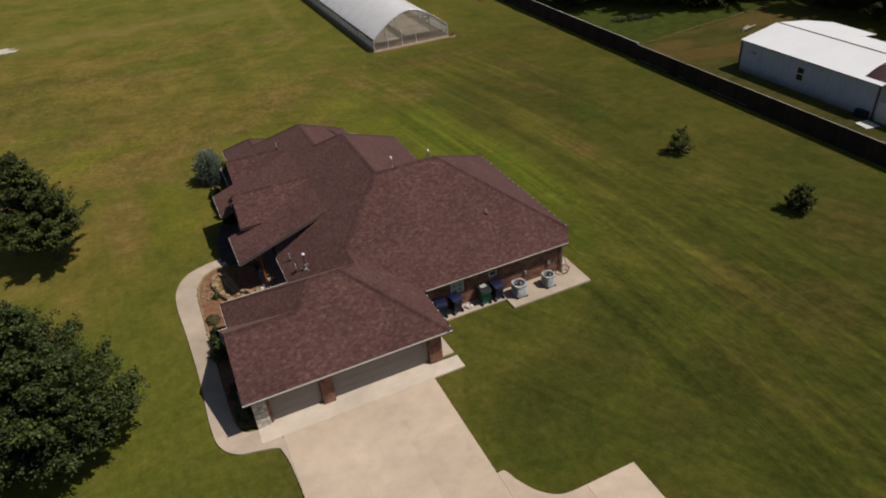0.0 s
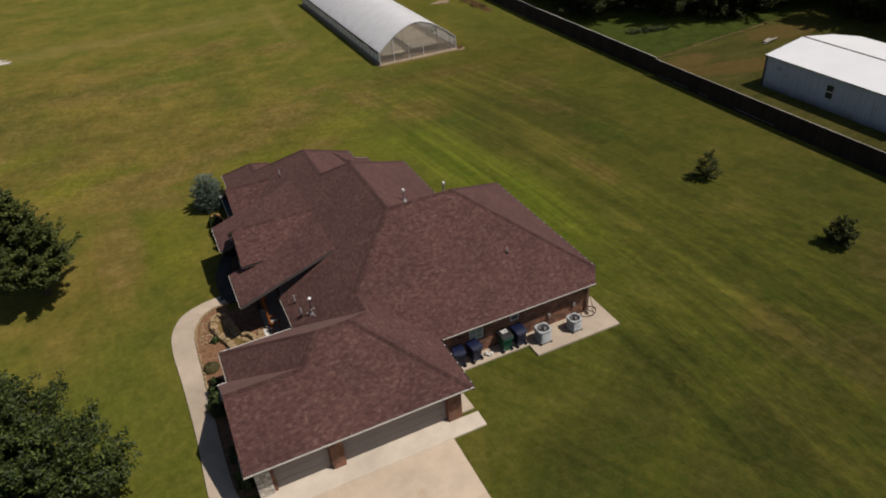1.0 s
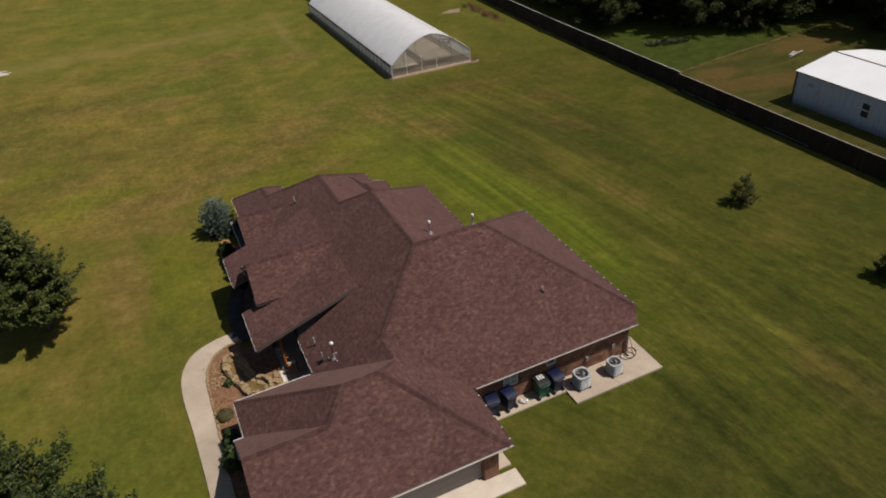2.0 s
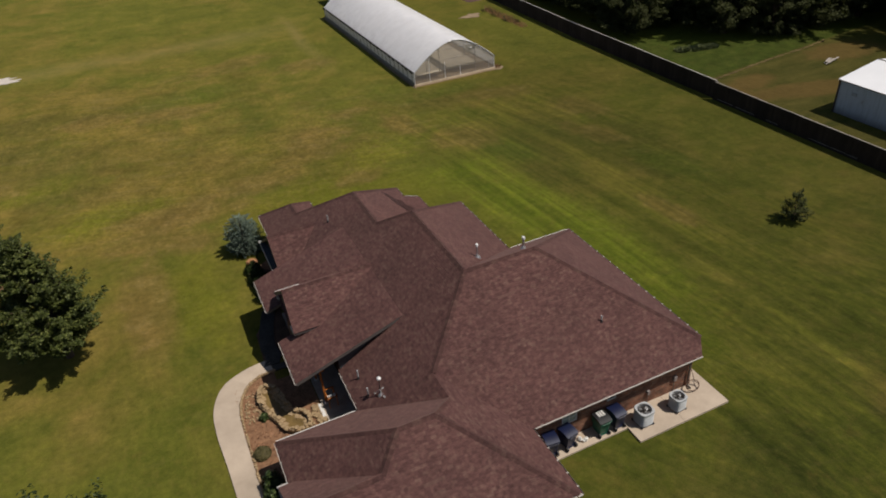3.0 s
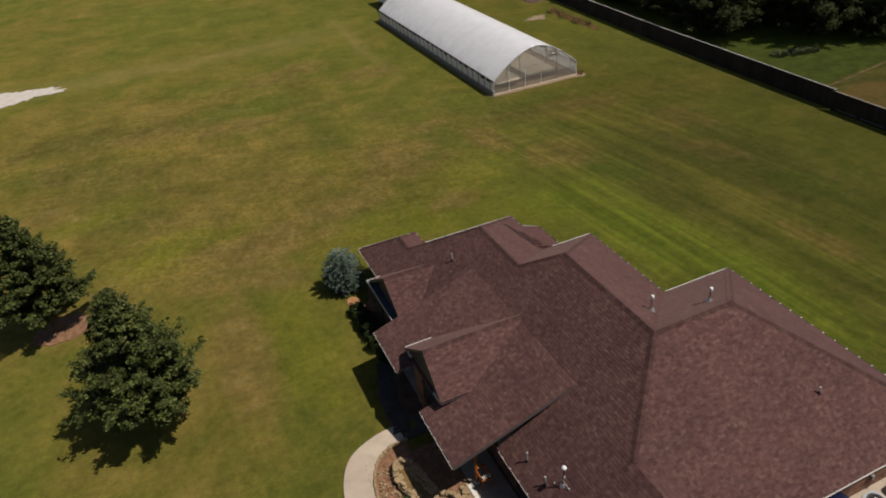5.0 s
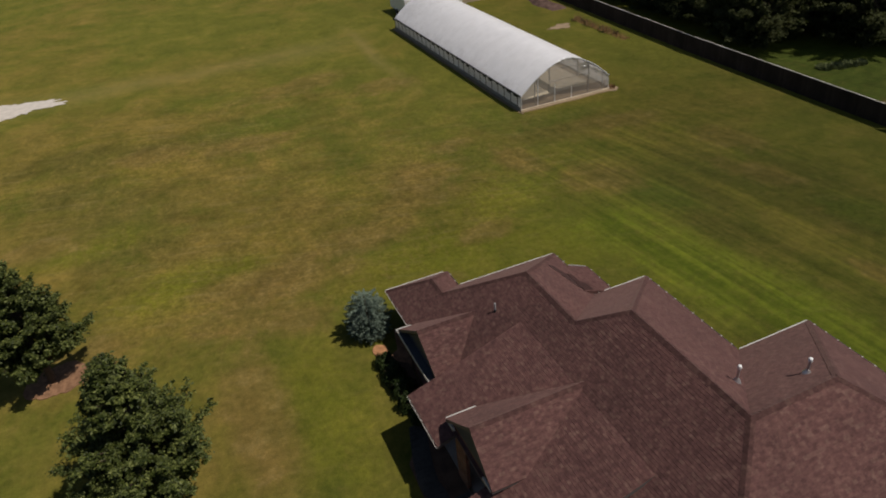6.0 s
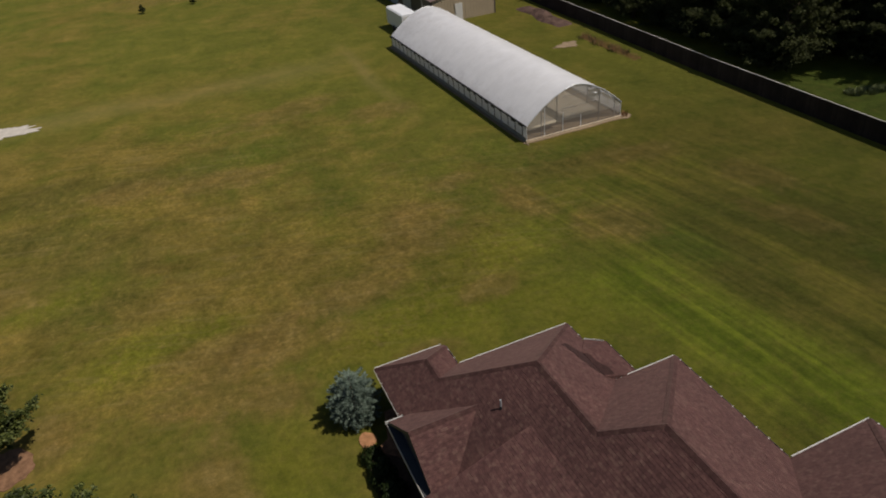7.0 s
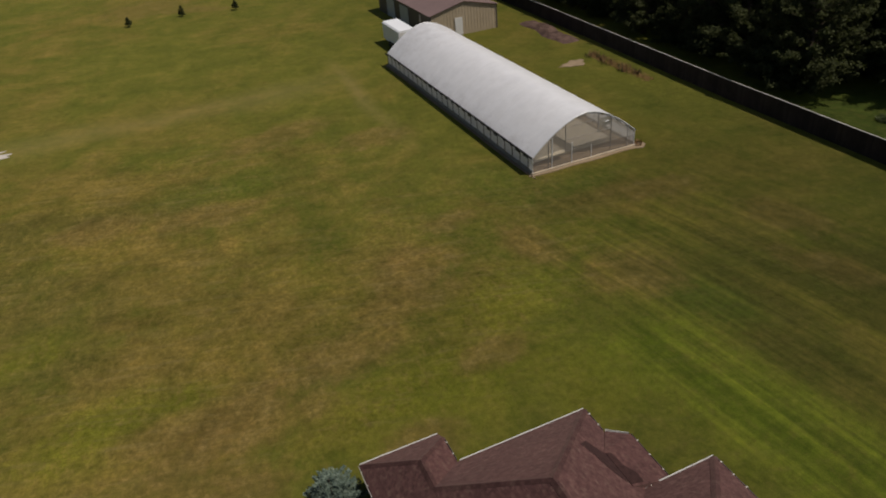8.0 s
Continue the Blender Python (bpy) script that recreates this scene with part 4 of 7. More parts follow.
def gutter(p0, p1, out, lip=0.010):
    """An open metal gutter with straps, along an eave; out points away from the house."""
    p0, p1, o = Vector(p0), Vector(p1), Vector((*out, 0))
    d = p1 - p0
    L = d.length
    up = Vector((0, 0, 1))
    deep = 0.11 if out[1] > 0 or out[0] > 0 else 0.07
    wide = 0.095 if out[1] > 0 else 0.08
    prof = [(0.0, 0.0), (0.0, -deep), (wide - 0.02, -deep), (wide, -0.02), (wide, 0.0), (wide - lip, 0.0), (wide - 0.027, 0.012 - deep), (0.006, 0.012 - deep), (0.006, 0.0)]
    g = Geo()
    n = len(prof)
    pts = [q + o * a + up * (b - 0.02) for q in (p0, p1) for a, b in prof]
    g.add(pts, [(k, (k + 1) % n, n + (k + 1) % n, n + k) for k in range(n)])
    g.add([p0 + o * 0.012 + up * (0.0 - deep), p1 + o * 0.012 + up * (0.0 - deep), p1 + o * (wide - 0.02) + up * (0.0 - deep), p0 + o * (wide - 0.02) + up * (0.0 - deep)], [(0, 1, 2, 3)], 1)
    for q in (p0, p1):
        g.add([q + o * a + up * (b - 0.02) for a, b in ((0, 0), (0, -deep), (wide - 0.02, -deep), (wide, 0))], [(0, 1, 2, 3)])
    east = out[0] > 0.9
    # north bodies whiter, east ones dark: paint carries how each side is lit
    ob = g.make("gutter", [FASCIA if east else TRIM if out[1] < 0.5 else WHITE, GUTTER_IN], house, "dark gutter with pale straps along the eave" if east else "white gutter along the eave")
    m = max(1, int(L / 0.6))
    half = 0.026 if east else 0.016
    t = d.normalized()
    for k in range(m):
        c = p0 + d * ((k + 0.5) / m)
        a = c - t * half
        b = c + t * half
        s = Geo()
        s.prism([a - o * 0.02, b - o * 0.02, b + o * (wide + 0.004), a + o * (wide + 0.004)], 0.006)
        s.make("gutter_strap", TRIM, ob)


def wall_run(name, x0, y0, x1, y1, z0, z1, mat, holes=(), thick=0.2, label=""):
    """A wall along x or y with real openings: (from, to, bottom, top) along its run. Thickness goes to the left of the run."""
    g = Geo()
    d = Vector((x1 - x0, y1 - y0, 0))
    L = d.length
    t = d / L
    nrm = Vector((-t.y, t.x, 0)) * thick

    def piece(a, b, c, e):
        if b - a < 1e-3 or e - c < 1e-3:
            return
        p = Vector((x0, y0, 0)) + t * a
        q = Vector((x0, y0, 0)) + t * b
        pts = [Vector((w.x, w.y, z)) for z in (c, e) for w in (p, q, q + nrm, p + nrm)]
        g.add(pts, [(3, 2, 1, 0), (4, 5, 6, 7), (0, 1, 5, 4), (1, 2, 6, 5), (2, 3, 7, 6), (3, 0, 4, 7)])

    at = 0.0
    for a, b, c, e in sorted(holes):
        piece(at, a, z0, z1)
        piece(a, b, z0, c)
        piece(a, b, e, z1)
        at = b
    piece(at, L, z0, z1)
    g.weld()
    return g.make(name, mat, house, label)


def house_walls():
    top = 2.22
    wall_run("wall", 0.1, 23.78, 9.55, 23.78, -0.1, top, BRICK, [(0.75, 3.15, 0.0, 1.98), (3.8, 8.75, 0.0, 1.98)], 0.35)
    wall_run("wall", 9.55, 24.14, 9.55, 27.2, -0.1, top, BRICK)
    wall_run("wall", 9.34, 27.22, 19.05, 27.22, -0.1, top, BRICK, [(2.46, 3.26, 0.9, 1.9), (4.83, 5.35, 1.22, 1.86)])
    wall_run("wall", 19.05, 27.43, 19.05, 37.95, -0.1, 2.5, BRICK, [(2.5, 3.9, 0.8, 2.0), (6.5, 7.9, 0.8, 2.0)])
    wall_run("wall", 19.05, 37.96, 15.1, 37.96, -0.1, 2.5, BRICK)
    wall_run("wall", 15.1, 37.97, 15.1, 44.2, -0.1, 2.5, BRICK, [(1.0, 2.6, 0.1, 2.0), (3.6, 5.0, 0.8, 2.0)])
    wall_run("wall", 15.1, 44.21, 12.4, 44.21, -0.1, 2.5, BRICK)
    wall_run("wall", 12.4, 44.22, 12.4, 48.6, -0.1, 2.2, BRICK)
    wall_run("wall", 12.4, 48.61, 6.6, 48.61, -0.1, 2.2, BRICK, [(1.5, 2.7, 0.8, 1.9)])
    wall_run("wall", 6.6, 48.62, 6.6, 50.35, -0.1, 2.1, BRICK)
    wall_run("wall", 6.6, 50.36, 4.3, 50.36, -0.1, 2.1, BRICK)
    wall_run("wall", 4.3, 50.35, 4.3, 46.95, -0.1, 2.1, BRICK, [(0.9, 1.9, 0.8, 1.8)])
    wall_run("wall", 4.29, 46.94, 3.4, 46.94, -0.1, 2.1, BRICK)
    wall_run("wall", 3.4, 46.93, 3.4, 43.25, -0.1, 2.1, BRICK, [(1.1, 2.5, 0.7, 1.9)])
    wall_run("wall", 3.41, 43.24, 4.29, 43.24, -0.1, 2.1, BRICK)
    wall_run("wall", 4.3, 43.23, 4.3, 31.0, -0.1, 2.2, BRICK, [(4.2, 5.7, 0.06, 2.1), (9.8, 10.9, 0.06, 2.1)])
    wall_run("wall", 4.29, 30.99, 0.6, 30.99, -0.1, 2.1, BRICK)
    wall_run("wall", 0.6, 30.98, 0.6, 28.4, -0.1, 2.1, BRICK)
    wall_run("wall", 0.59, 28.39, 0.1, 28.39, -0.1, top, BRICK)
    wall_run("wall", 0.1, 28.38, 0.1, 24.14, -0.1, top, BRICK)

    def gable(name, x, y0, y1, z, ym, zt, mat):
        g = Geo()
        pts = [(x, y0, z), (x, y1, z), (x, ym, zt), (x + 0.15, y0, z), (x + 0.15, y1, z), (x + 0.15, ym, zt)]
        g.add(pts, [(0, 2, 1), (3, 4, 5), (0, 1, 4, 3), (1, 2, 5, 4), (2, 0, 3, 5)])
        g.make(name, mat, house, "dark grey gable siding in shade")

    gable("gable_wall", 0.101, 23.7, 28.3, 2.1, 26.0, 3.85, SIDING)
    gable("gable_wall", 3.401, 43.3, 47.1, 2.05, 45.2, 3.45, SIDING)
    gable("gable_wall", 2.72, 36.6, 40.1, 3.0, 38.35, 4.30, SIDING)
    # side walls of the raised porch roof
    for y in (34.15, 42.3):
        g = Geo()
        pts = [(3.95, y, 2.1), (7.1, y, 4.2), (3.95, y, 3.12), (3.95, y + 0.12, 2.1), (7.1, y + 0.12, 4.2), (3.95, y + 0.12, 3.12)]
        g.add(pts, [(0, 1, 2), (5, 4, 3), (0, 3, 4, 1), (1, 4, 5, 2), (2, 5, 3, 0)])
        g.make("cheek_wall", SIDING, house, "dark grey siding beside the porch roof")
    # the entry front with its tall opening
    wall_run("wall", 2.72, 40.1, 2.72, 36.6, 0.0, 3.0, BRICK, [(0.9, 2.6, 0.06, 2.3)], 0.15)
    for x, y in ((3.05, 34.55), (3.05, 36.35), (3.05, 40.4), (3.05, 42.3)):
        g = Geo()
        g.box(x - 0.1, x + 0.1, y - 0.1, y + 0.1, 0.0, 0.12, 1, 0.01)
        g.box(x - 0.045, x + 0.045, y - 0.045, y + 0.045, 0.12, 2.82, 0, 0.008)
        g.make("porch_post", [TIMBER, WHITE], house, "orange-stained timber porch post on a pale foot")
    g = Geo()
    g.box(2.93, 3.17, 33.95, 42.65, 2.62, 2.8)
    g.make("porch_beam", TIMBER, house)


def window(x, y, z0, z1, w, along, n_v=1, n_h=1, glass=GLASS):
    """A window in a wall along x or y: frame, bars and panes. (x, y) is the middle of its outer face."""
    fr = Geo()
    gl = Geo()
    t = 0.06

    def bx(g, a0, a1, d0, d1, c0, c1):
        if along == "x":
            g.box(x + a0, x + a1, y + d0, y + d1, c0, c1)
        else:
            g.box(x + d0, x + d1, y + a0, y + a1, c0, c1)

    sg = 1 if along in ("x",) else (1 if x < 10 else -1)
    d0, d1 = (0.03, 0.10) if sg > 0 else (-0.10, -0.03)
    g0, g1 = (0.055, 0.07) if sg > 0 else (-0.07, -0.055)
    h = w / 2
    bx(fr, -h, -h + t, d0, d1, z0, z1)
    bx(fr, h - t, h, d0, d1, z0, z1)
    bx(fr, -h + t, h - t, d0, d1, z0, z0 + t)
    bx(fr, -h + t, h - t, d0, d1, z1 - t, z1)
    for k in range(1, n_v + 1):
        a = -h + w * k / (n_v + 1)
        bx(fr, a - 0.015, a + 0.015, d0, d1, z0 + t, z1 - t)
    for k in range(1, n_h + 1):
        c = z0 + (z1 - z0) * k / (n_h + 1)
        bx(fr, -h + t, h - t, d0, d1, c - 0.015, c + 0.015)
    win = fr.make("window", WHITE, house, "white-framed window with thin bars")
    bx(gl, -h + t, h - t, g0, g1, z0 + t, z1 - t)
    gl.make("pane", glass, win)


def garage_door(x0, x1, z1):
    """A sectional door: four ribbed panels."""
    d = Geo()
    h = z1 / 4
    for k in range(4):
        d.box(x0, x1, 23.9, 23.95, k * h + 0.004, (k + 1) * h)
    door = d.make("garage_door", DOOR, house, "closed taupe sectional garage door")
    n = round((x1 - x0) / 0.6)
    w = (x1 - x0) / n
    for k in range(4):
        for j in range(n):
            p = Geo()
            p.box(x0 + j * w + 0.06, x0 + (j + 1) * w - 0.06, 23.894, 23.9, k * h + 0.09, (k + 1) * h - 0.08)
            p.make("door_panel", DOOR, door)


def house_parts():
    house_walls()
    garage_door(0.86, 3.24, 1.98)
    garage_door(3.91, 8.84, 1.98)
    window(12.2, 27.22, 0.9, 1.9, 0.8, "x", 1, 2, PALE_GLASS)
    window(14.43, 27.22, 1.22, 1.86, 0.52, "x", 0, 1)
    window(19.05, 30.63, 0.8, 2.0, 1.4, "y", 1, 1)
    window(19.05, 34.63, 0.8, 2.0, 1.4, "y", 1, 1)
    window(15.1, 39.77, 0.1, 2.0, 1.6, "y", 1, 0)
    window(15.1, 42.27, 0.8, 2.0, 1.4, "y", 1, 1)
    window(4.3, 48.95, 0.8, 1.8, 1.0, "y", 1, 1)
    window(3.4, 45.13, 0.7, 1.9, 1.4, "y", 1, 1)
    for y0, y1 in ((37.53, 39.03), (32.33, 33.43)):
        g = Geo()
        g.box(4.36, 4.41, y0, y1, 0.06, 2.1, 0, 0.005)
        d = g.make("entry_door", SIDING, house, "dark panelled front door")
        k = Geo()
        k.lathe([(0.03, 0), (0.035, 0.03), (0.02, 0.06)], 8, (4.33, y0 + 0.12, 1.0))
        k.make("door_knob", STEEL, d)
    # pale stone facing at the garage corner
    g = Geo()
    rng = random.Random(3)
    z = 0.0
    while z < 2.0:
        h = rng.uniform(0.14, 0.24)
        x = 0.06
        while x < 0.72:
            w = min(rng.uniform(0.16, 0.34), 0.72 - x)
            g.box(x, x + w - 0.012, 23.70 - rng.random() * 0.03, 23.775, z, min(z + h, 2.06) - 0.012, 0, 0.012)
            x += w
        z += h
    g.make("stone_facing", PALE_STONE, house, "pale stone facing on the garage corner")
    for x0, x1 in ((3.28, 3.87), (8.88, 9.57)):
        g = Geo()
        g.box(x0, x1, 23.66, 23.779, 0, 2.1, 0, 0.01)
        g.make("pier", BRICK, house, "red brick pier between the garage doors")
    Z = {k: f[0] for k, f in FACES.items()}

    def gut(face, a, b, out):
        gutter((*a, Z[face](*a)), (*b, Z[face](*b)), out, 0.036 if out[1] > 0 else 0.04 if out[1] < 0 else 0.016)

    gut("south", (10.15, 26.8), (19.1, 26.8), (0, -1))
    gut("east_a", (19.55, 27.5), (19.55, 38.38), (1, 0))
    gut("north_a", (19.55, 38.385), (15.65, 38.385), (0, 1))
    gut("east_b", (15.5, 38.52), (15.5, 44.65), (1, 0))
    gut("north_b", (15.5, 44.65), (12.4, 44.65), (0, 1))
    gut("east_c", (12.8, 47.8), (12.8, 49.05), (1, 0))
    gut("north_c", (12.8, 49.05), (7.2, 49.05), (0, 1))
    gut("east_d", (7.055, 49.2), (7.055, 50.45), (1, 0))
    gut("north_d", (7.05, 50.955), (3.7, 50.955), (0, 1))
    gut("west", (3.7, 47.5), (3.7, 50.94), (-1, 0))
    gut("west", (3.9, 31.45), (3.9, 34.0), (-1, 0))
    gut("garage_south", (-0.3, 23.15), (9.98, 23.15), (0, -1))
    gut("garage_east", (10.0, 23.2), (10.0, 26.65), (1, 0))
    gut("garage_north", (0.17, 31.3), (3.75, 31.3), (0, 1))
    gut("garage_west", (0.15, 29.0), (0.15, 31.28), (-1, 0))
    gut("side_gable", (-0.33, 28.85), (0.1, 28.85), (0, 1))
    gut("porch", (1.81, 33.82), (1.81, 37.05), (-1, 0))
    gut("porch", (1.81, 39.74), (1.81, 42.78), (-1, 0))
    gut("entry_north", (2.5, 40.25), (3.8, 40.25), (0, 1))
    gut("gable_north", (2.97, 47.4), (3.75, 47.4), (0, 1))
    gutter((13.6, 44.8, 2.41), (13.6, 47.1, 2.41), (1, 0))
    gutter((13.58, 47.12, 2.40), (12.88, 47.7, 2.38), (0.5, 0.86))
    # darker patch over the shingles where the bay roof meets the slope
    east_c, bay = FACES["east_c"][0], FACES["bay"][0]
    g = Geo()
    g.prism([(x, y, max(east_c(x, y), bay(x, y) if x > 11.9 else 0) + 0.022) for x, y in ((11.05, 46.7), (11.3, 46.15), (11.5, 45.4), (11.895, 44.8), (11.895, 46.35), (11.6, 46.65), (11.4, 46.95))][::-1], 0.012)
    g.prism([(x, y, bay(x, y) + 0.022) for x, y in ((11.905, 44.8), (12.45, 44.8), (12.5, 45.2), (12.2, 45.7), (12.15, 46.3), (11.905, 46.35))], 0.012)
    g.make("roof_patch", PATCH_SHINGLE, house, "dark patch on the roof by the bay")
    # white eave returns across the feet of the gables
    for x, y0, y1, z in ((-0.32, 23.3, 24.2, 2.26), (-0.32, 27.9, 28.75, 2.26), (2.99, 43.1, 47.3, 2.2), (2.5, 36.55, 37.2, 3.24), (2.5, 39.7, 40.15, 3.24)):
        g = Geo()
        g.box(x, x + (0.03 if y1 - y0 > 3 else 0.09), y0, y1, z - 0.12, z, 0, 0.008)
        g.make("eave_return", TRIM, house)
    # dark board added behind the long return, standing in for black shade
    g = Geo()
    g.box(3.03, 3.4, 43.1, 47.3, 2.1, 2.16, 0, 0.005)
    g.make("soffit_board", SIDING, house)
    # downspouts
    for x, y, top in ((18.85, 27.14, 2.05), (9.63, 26.9, 2.1), (0.0, 28.6, 2.1)):
        g = Geo()
        g.box(x - 0.04, x + 0.04, y - 0.035, y + 0.035, 0.08, top, 0, 0.008)
        g.box(x - 0.04, x + 0.04, y - 0.25, y - 0.03, 0.06, 0.13, 0, 0.008)
        g.make("downspout", BARN_SIDE, house, "dark brown downspout at the corner")
    ridge_caps([((10.2, 33.085, 6.36), (13.95, 33.085, 6.36)), ((10.2, 33.085, 6.36), (10.2, 39.25, 6.36)), ((8.65, 40.745, 5.327), (10.2, 39.25, 6.36)),
                ((8.65, 40.745, 5.327), (8.65, 44.75, 5.327)), ((5.625, 47.673, 3.31), (8.65, 44.75, 5.327)), ((5.625, 49.03, 3.31), (5.625, 47.673, 3.31)),
                ((3.855, 50.8, 2.13), (5.625, 49.03, 3.31)), ((7.055, 50.46, 2.36), (5.625, 49.03, 3.31)), ((12.8, 49.05, 2.36), (8.65, 44.75, 5.327)),
                ((15.5, 44.65, 2.628), (10.2, 39.25, 6.36)), ((19.55, 38.385, 2.627), (13.95, 33.085, 6.36)), ((19.55, 27.485, 2.627), (13.95, 33.085, 6.36)),
                ((6.98, 29.865, 4.213), (10.2, 33.085, 6.36)), ((9.85, 23.15, 2.3), (5.88, 27.12, 4.947)), ((5.88, 27.12, 4.947), (4.33, 27.12, 4.947)),
                ((0.15, 31.3, 2.16), (4.33, 27.12, 4.947)), ((3.21, 26.0, 4.2), (4.33, 27.12, 4.947)), ((6.98, 28.22, 4.213), (5.88, 27.12, 4.947)),
                ((-0.15, 26.0, 4.2), (3.21, 26.0, 4.2)), ((2.62, 38.35, 4.567), (7.51, 38.35, 4.567)), ((3.28, 45.2, 3.717), (6.235, 45.2, 3.717))])


house_parts()


# ---------------------------------------------------------------- trees and shrubs
def tree_mesh(name, seed, height, radius, clear, leaves, leaf, mat, limbs=120, parent=None, point=0.8, shoot=1.0, lean=0.0):
    """A tapered trunk, limbs that sweep out and up, and leafy shoots all along them, with gaps and stray tips."""
    rng = random.Random(seed)
    rs = np.random.RandomState(seed)
    tr = Geo()
    top = height * 0.93
    stem = [Vector((rng.uniform(-0.04, 0.04) * k + lean * (0.93 * k / 7) ** 1.5, rng.uniform(-0.04, 0.04) * k, top * k / 7)) for k in range(8)]
    r0 = 0.022 * height
    tr.tube((0, 0, -0.1), stem[1], r0 * 1.35, r0, 10, 0, False)
    for k in range(1, 7):
        tr.tube(stem[k], stem[k + 1], r0 * (1.14 - k * 0.15), r0 * (0.99 - k * 0.15), 8, 0, False)
    org, way, size = [], [], []
    for k in range(limbs):
        h = min(0.985, ((k + rng.random()) / limbs) ** 1.1)
        a = k * 2.399963 + rng.uniform(-0.45, 0.45)
        ca, sa = math.cos(a), math.sin(a)
        lobe = 1 + 0.55 * noise.noise((ca * 1.4 + seed, sa * 1.4, h * 3.0))
        prof = (1 - h) ** point * min(1.0, 0.62 + 2.2 * h) * 1.12 + 0.05
        reach = radius * prof * min(lobe, 1.18) * rng.choice((0.55, 0.8, 0.95, 1.0, 1.1))
        zt = clear + h * (height - clear)
        z0 = max(clear * 0.6, zt - reach * rng.uniform(0.25, 0.6))
        s = Vector((0, 0, min(z0, top)))
        e = Vector((ca * reach, sa * reach, zt + rng.uniform(-0.12, 0.15) * radius * 0.5))
        m = s.lerp(e, 0.5) + Vector((0, 0, -0.06 * reach))
        tr.tube(s, m, r0 * 0.30, r0 * 0.17, 5, 0, False)
        tr.tube(m, e, r0 * 0.17, r0 * 0.05, 4, 0, False)
        shoots = int(5 + 15 * reach / radius)
        for q in range(shoots):
            f = 0.22 + 0.83 * ((q + rng.random()) / shoots) ** 0.8
            o = (s.lerp(m, f * 2) if f < 0.5 else m.lerp(e, f * 2 - 1))
            d = Vector((ca * 0.65 + rng.gauss(0, 0.55), sa * 0.65 + rng.gauss(0, 0.55), 0.42 + 0.5 * h + rng.gauss(0, 0.4))).normalized()
            org.append(o)
            way.append(d)
            size.append(radius * shoot * rng.uniform(0.07, 0.19) * (1.15 - 0.35 * h))
    for k in range(7):
        org.append(Vector((rng.gauss(0, 0.05), rng.gauss(0, 0.05), top - 0.06 * height * k / 7)))
        way.append(Vector((rng.gauss(0, 0.3), rng.gauss(0, 0.3), 1)).normalized())
        size.append(0.085 * height * rng.uniform(0.7, 1.1))
    trunk = tr.make("trunk", BARK, parent)
    org, way, size = np.array(org), np.array(way), np.array(size)
    org[:, 0] += lean * np.clip(org[:, 2] / height, 0, 1) ** 1.5
    n = leaves
    ci = rs.choice(len(size), n, p=size / size.sum())
    along = rs.uniform(0.1, 1.0, n)
    side = rs.normal(size=(n, 3)) * np.array([1, 1, 0.6])
    pos = org[ci] + way[ci] * (along * size[ci])[:, None] + side * (size[ci] * (0.34 - 0.22 * along))[:, None]
    pos[:, 2] = np.maximum(pos[:, 2], 0.2)
    nrm = way[ci] * 0.25 + np.array([0, 0, 0.8]) + rs.normal(size=(n, 3)) * 0.42 + side * 0.12
    nrm /= np.linalg.norm(nrm, axis=1)[:, None]
    a = np.cross(nrm, rs.normal(size=(n, 3)))
    a /= np.linalg.norm(a, axis=1)[:, None]
    b = np.cross(nrm, a)
    big = (leaf * rs.uniform(0.6, 1.3, n))[:, None]
    quad = np.stack([pos - a * big * 0.9, pos - b * big * 0.5 + nrm * big * 0.14, pos + a * big, pos + b * big * 0.5 + nrm * big * 0.14], 1)
    g = Geo()
    g.v = quad.reshape(-1, 3).tolist()
    g.f = [(4 * k, 4 * k + 1, 4 * k + 2, 4 * k + 3) for k in range(n)]
    g.i = [0] * n
    g.make("crown", mat, parent)
    return trunk


def tree(x, y, seed, height, radius, clear, label, leaves=9000, leaf=0.17, mat=None, limbs=120, group="", name="tree", cat="tree", point=0.8, shoot=1.0, lean=0.0):
    e = base(name, 0, 0, 0, label, cat, group)
    tree_mesh(name, seed, height, radius, clear, leaves, leaf, mat or LEAF, limbs, e, point, shoot, lean)
    e.location = (x, y, -0.06)
    return e


tree(-8.6, 45.0, 17, 7.6, 2.85, 1.9, "dense pyramidal green shade tree on the lawn", 66000, 0.086, limbs=190, group="front lawn trees", point=1.05, lean=-0.3)
tree(-13.5, 55.2, 12, 7.5, 2.5, 1.8, "leafy green shade tree with a mulch ring", 54000, 0.086, limbs=160, group="front lawn trees", point=1.0)
tree(-8.35, 25.95, 13, 9.0, 3.65, 1.9, "large dense green maple beside the drive", 110000, 0.088, LEAF_MAPLE, limbs=330, group="front lawn trees", point=0.7)
tree(34.9, 35.4, 14, 1.95, 0.75, 0.1, "small sparse young tree on the back lawn", 4200, 0.06, LEAF_YOUNG, limbs=24, group="back lawn saplings", name="sapling", point=0.25, shoot=2.4)
tree(35.6, 25.0, 15, 1.8, 0.75, 0.1, "small dense dark young tree on the back lawn", 7000, 0.06, LEAF_YOUNG, limbs=60, group="back lawn saplings", name="sapling", point=0.3, shoot=2.0)
for k, (x, y, h) in enumerate(((-1.5, 145.5, 1.15), (6.2, 146.0, 1.5), (13.9, 144.2, 1.3))):
    tree(x, y, 30 + k, h, 0.48, 0.2, "small dark young tree far off on the field", 1400, 0.1, LEAF_YOUNG, limbs=30, group="far field saplings", name="sapling", shoot=2.0)


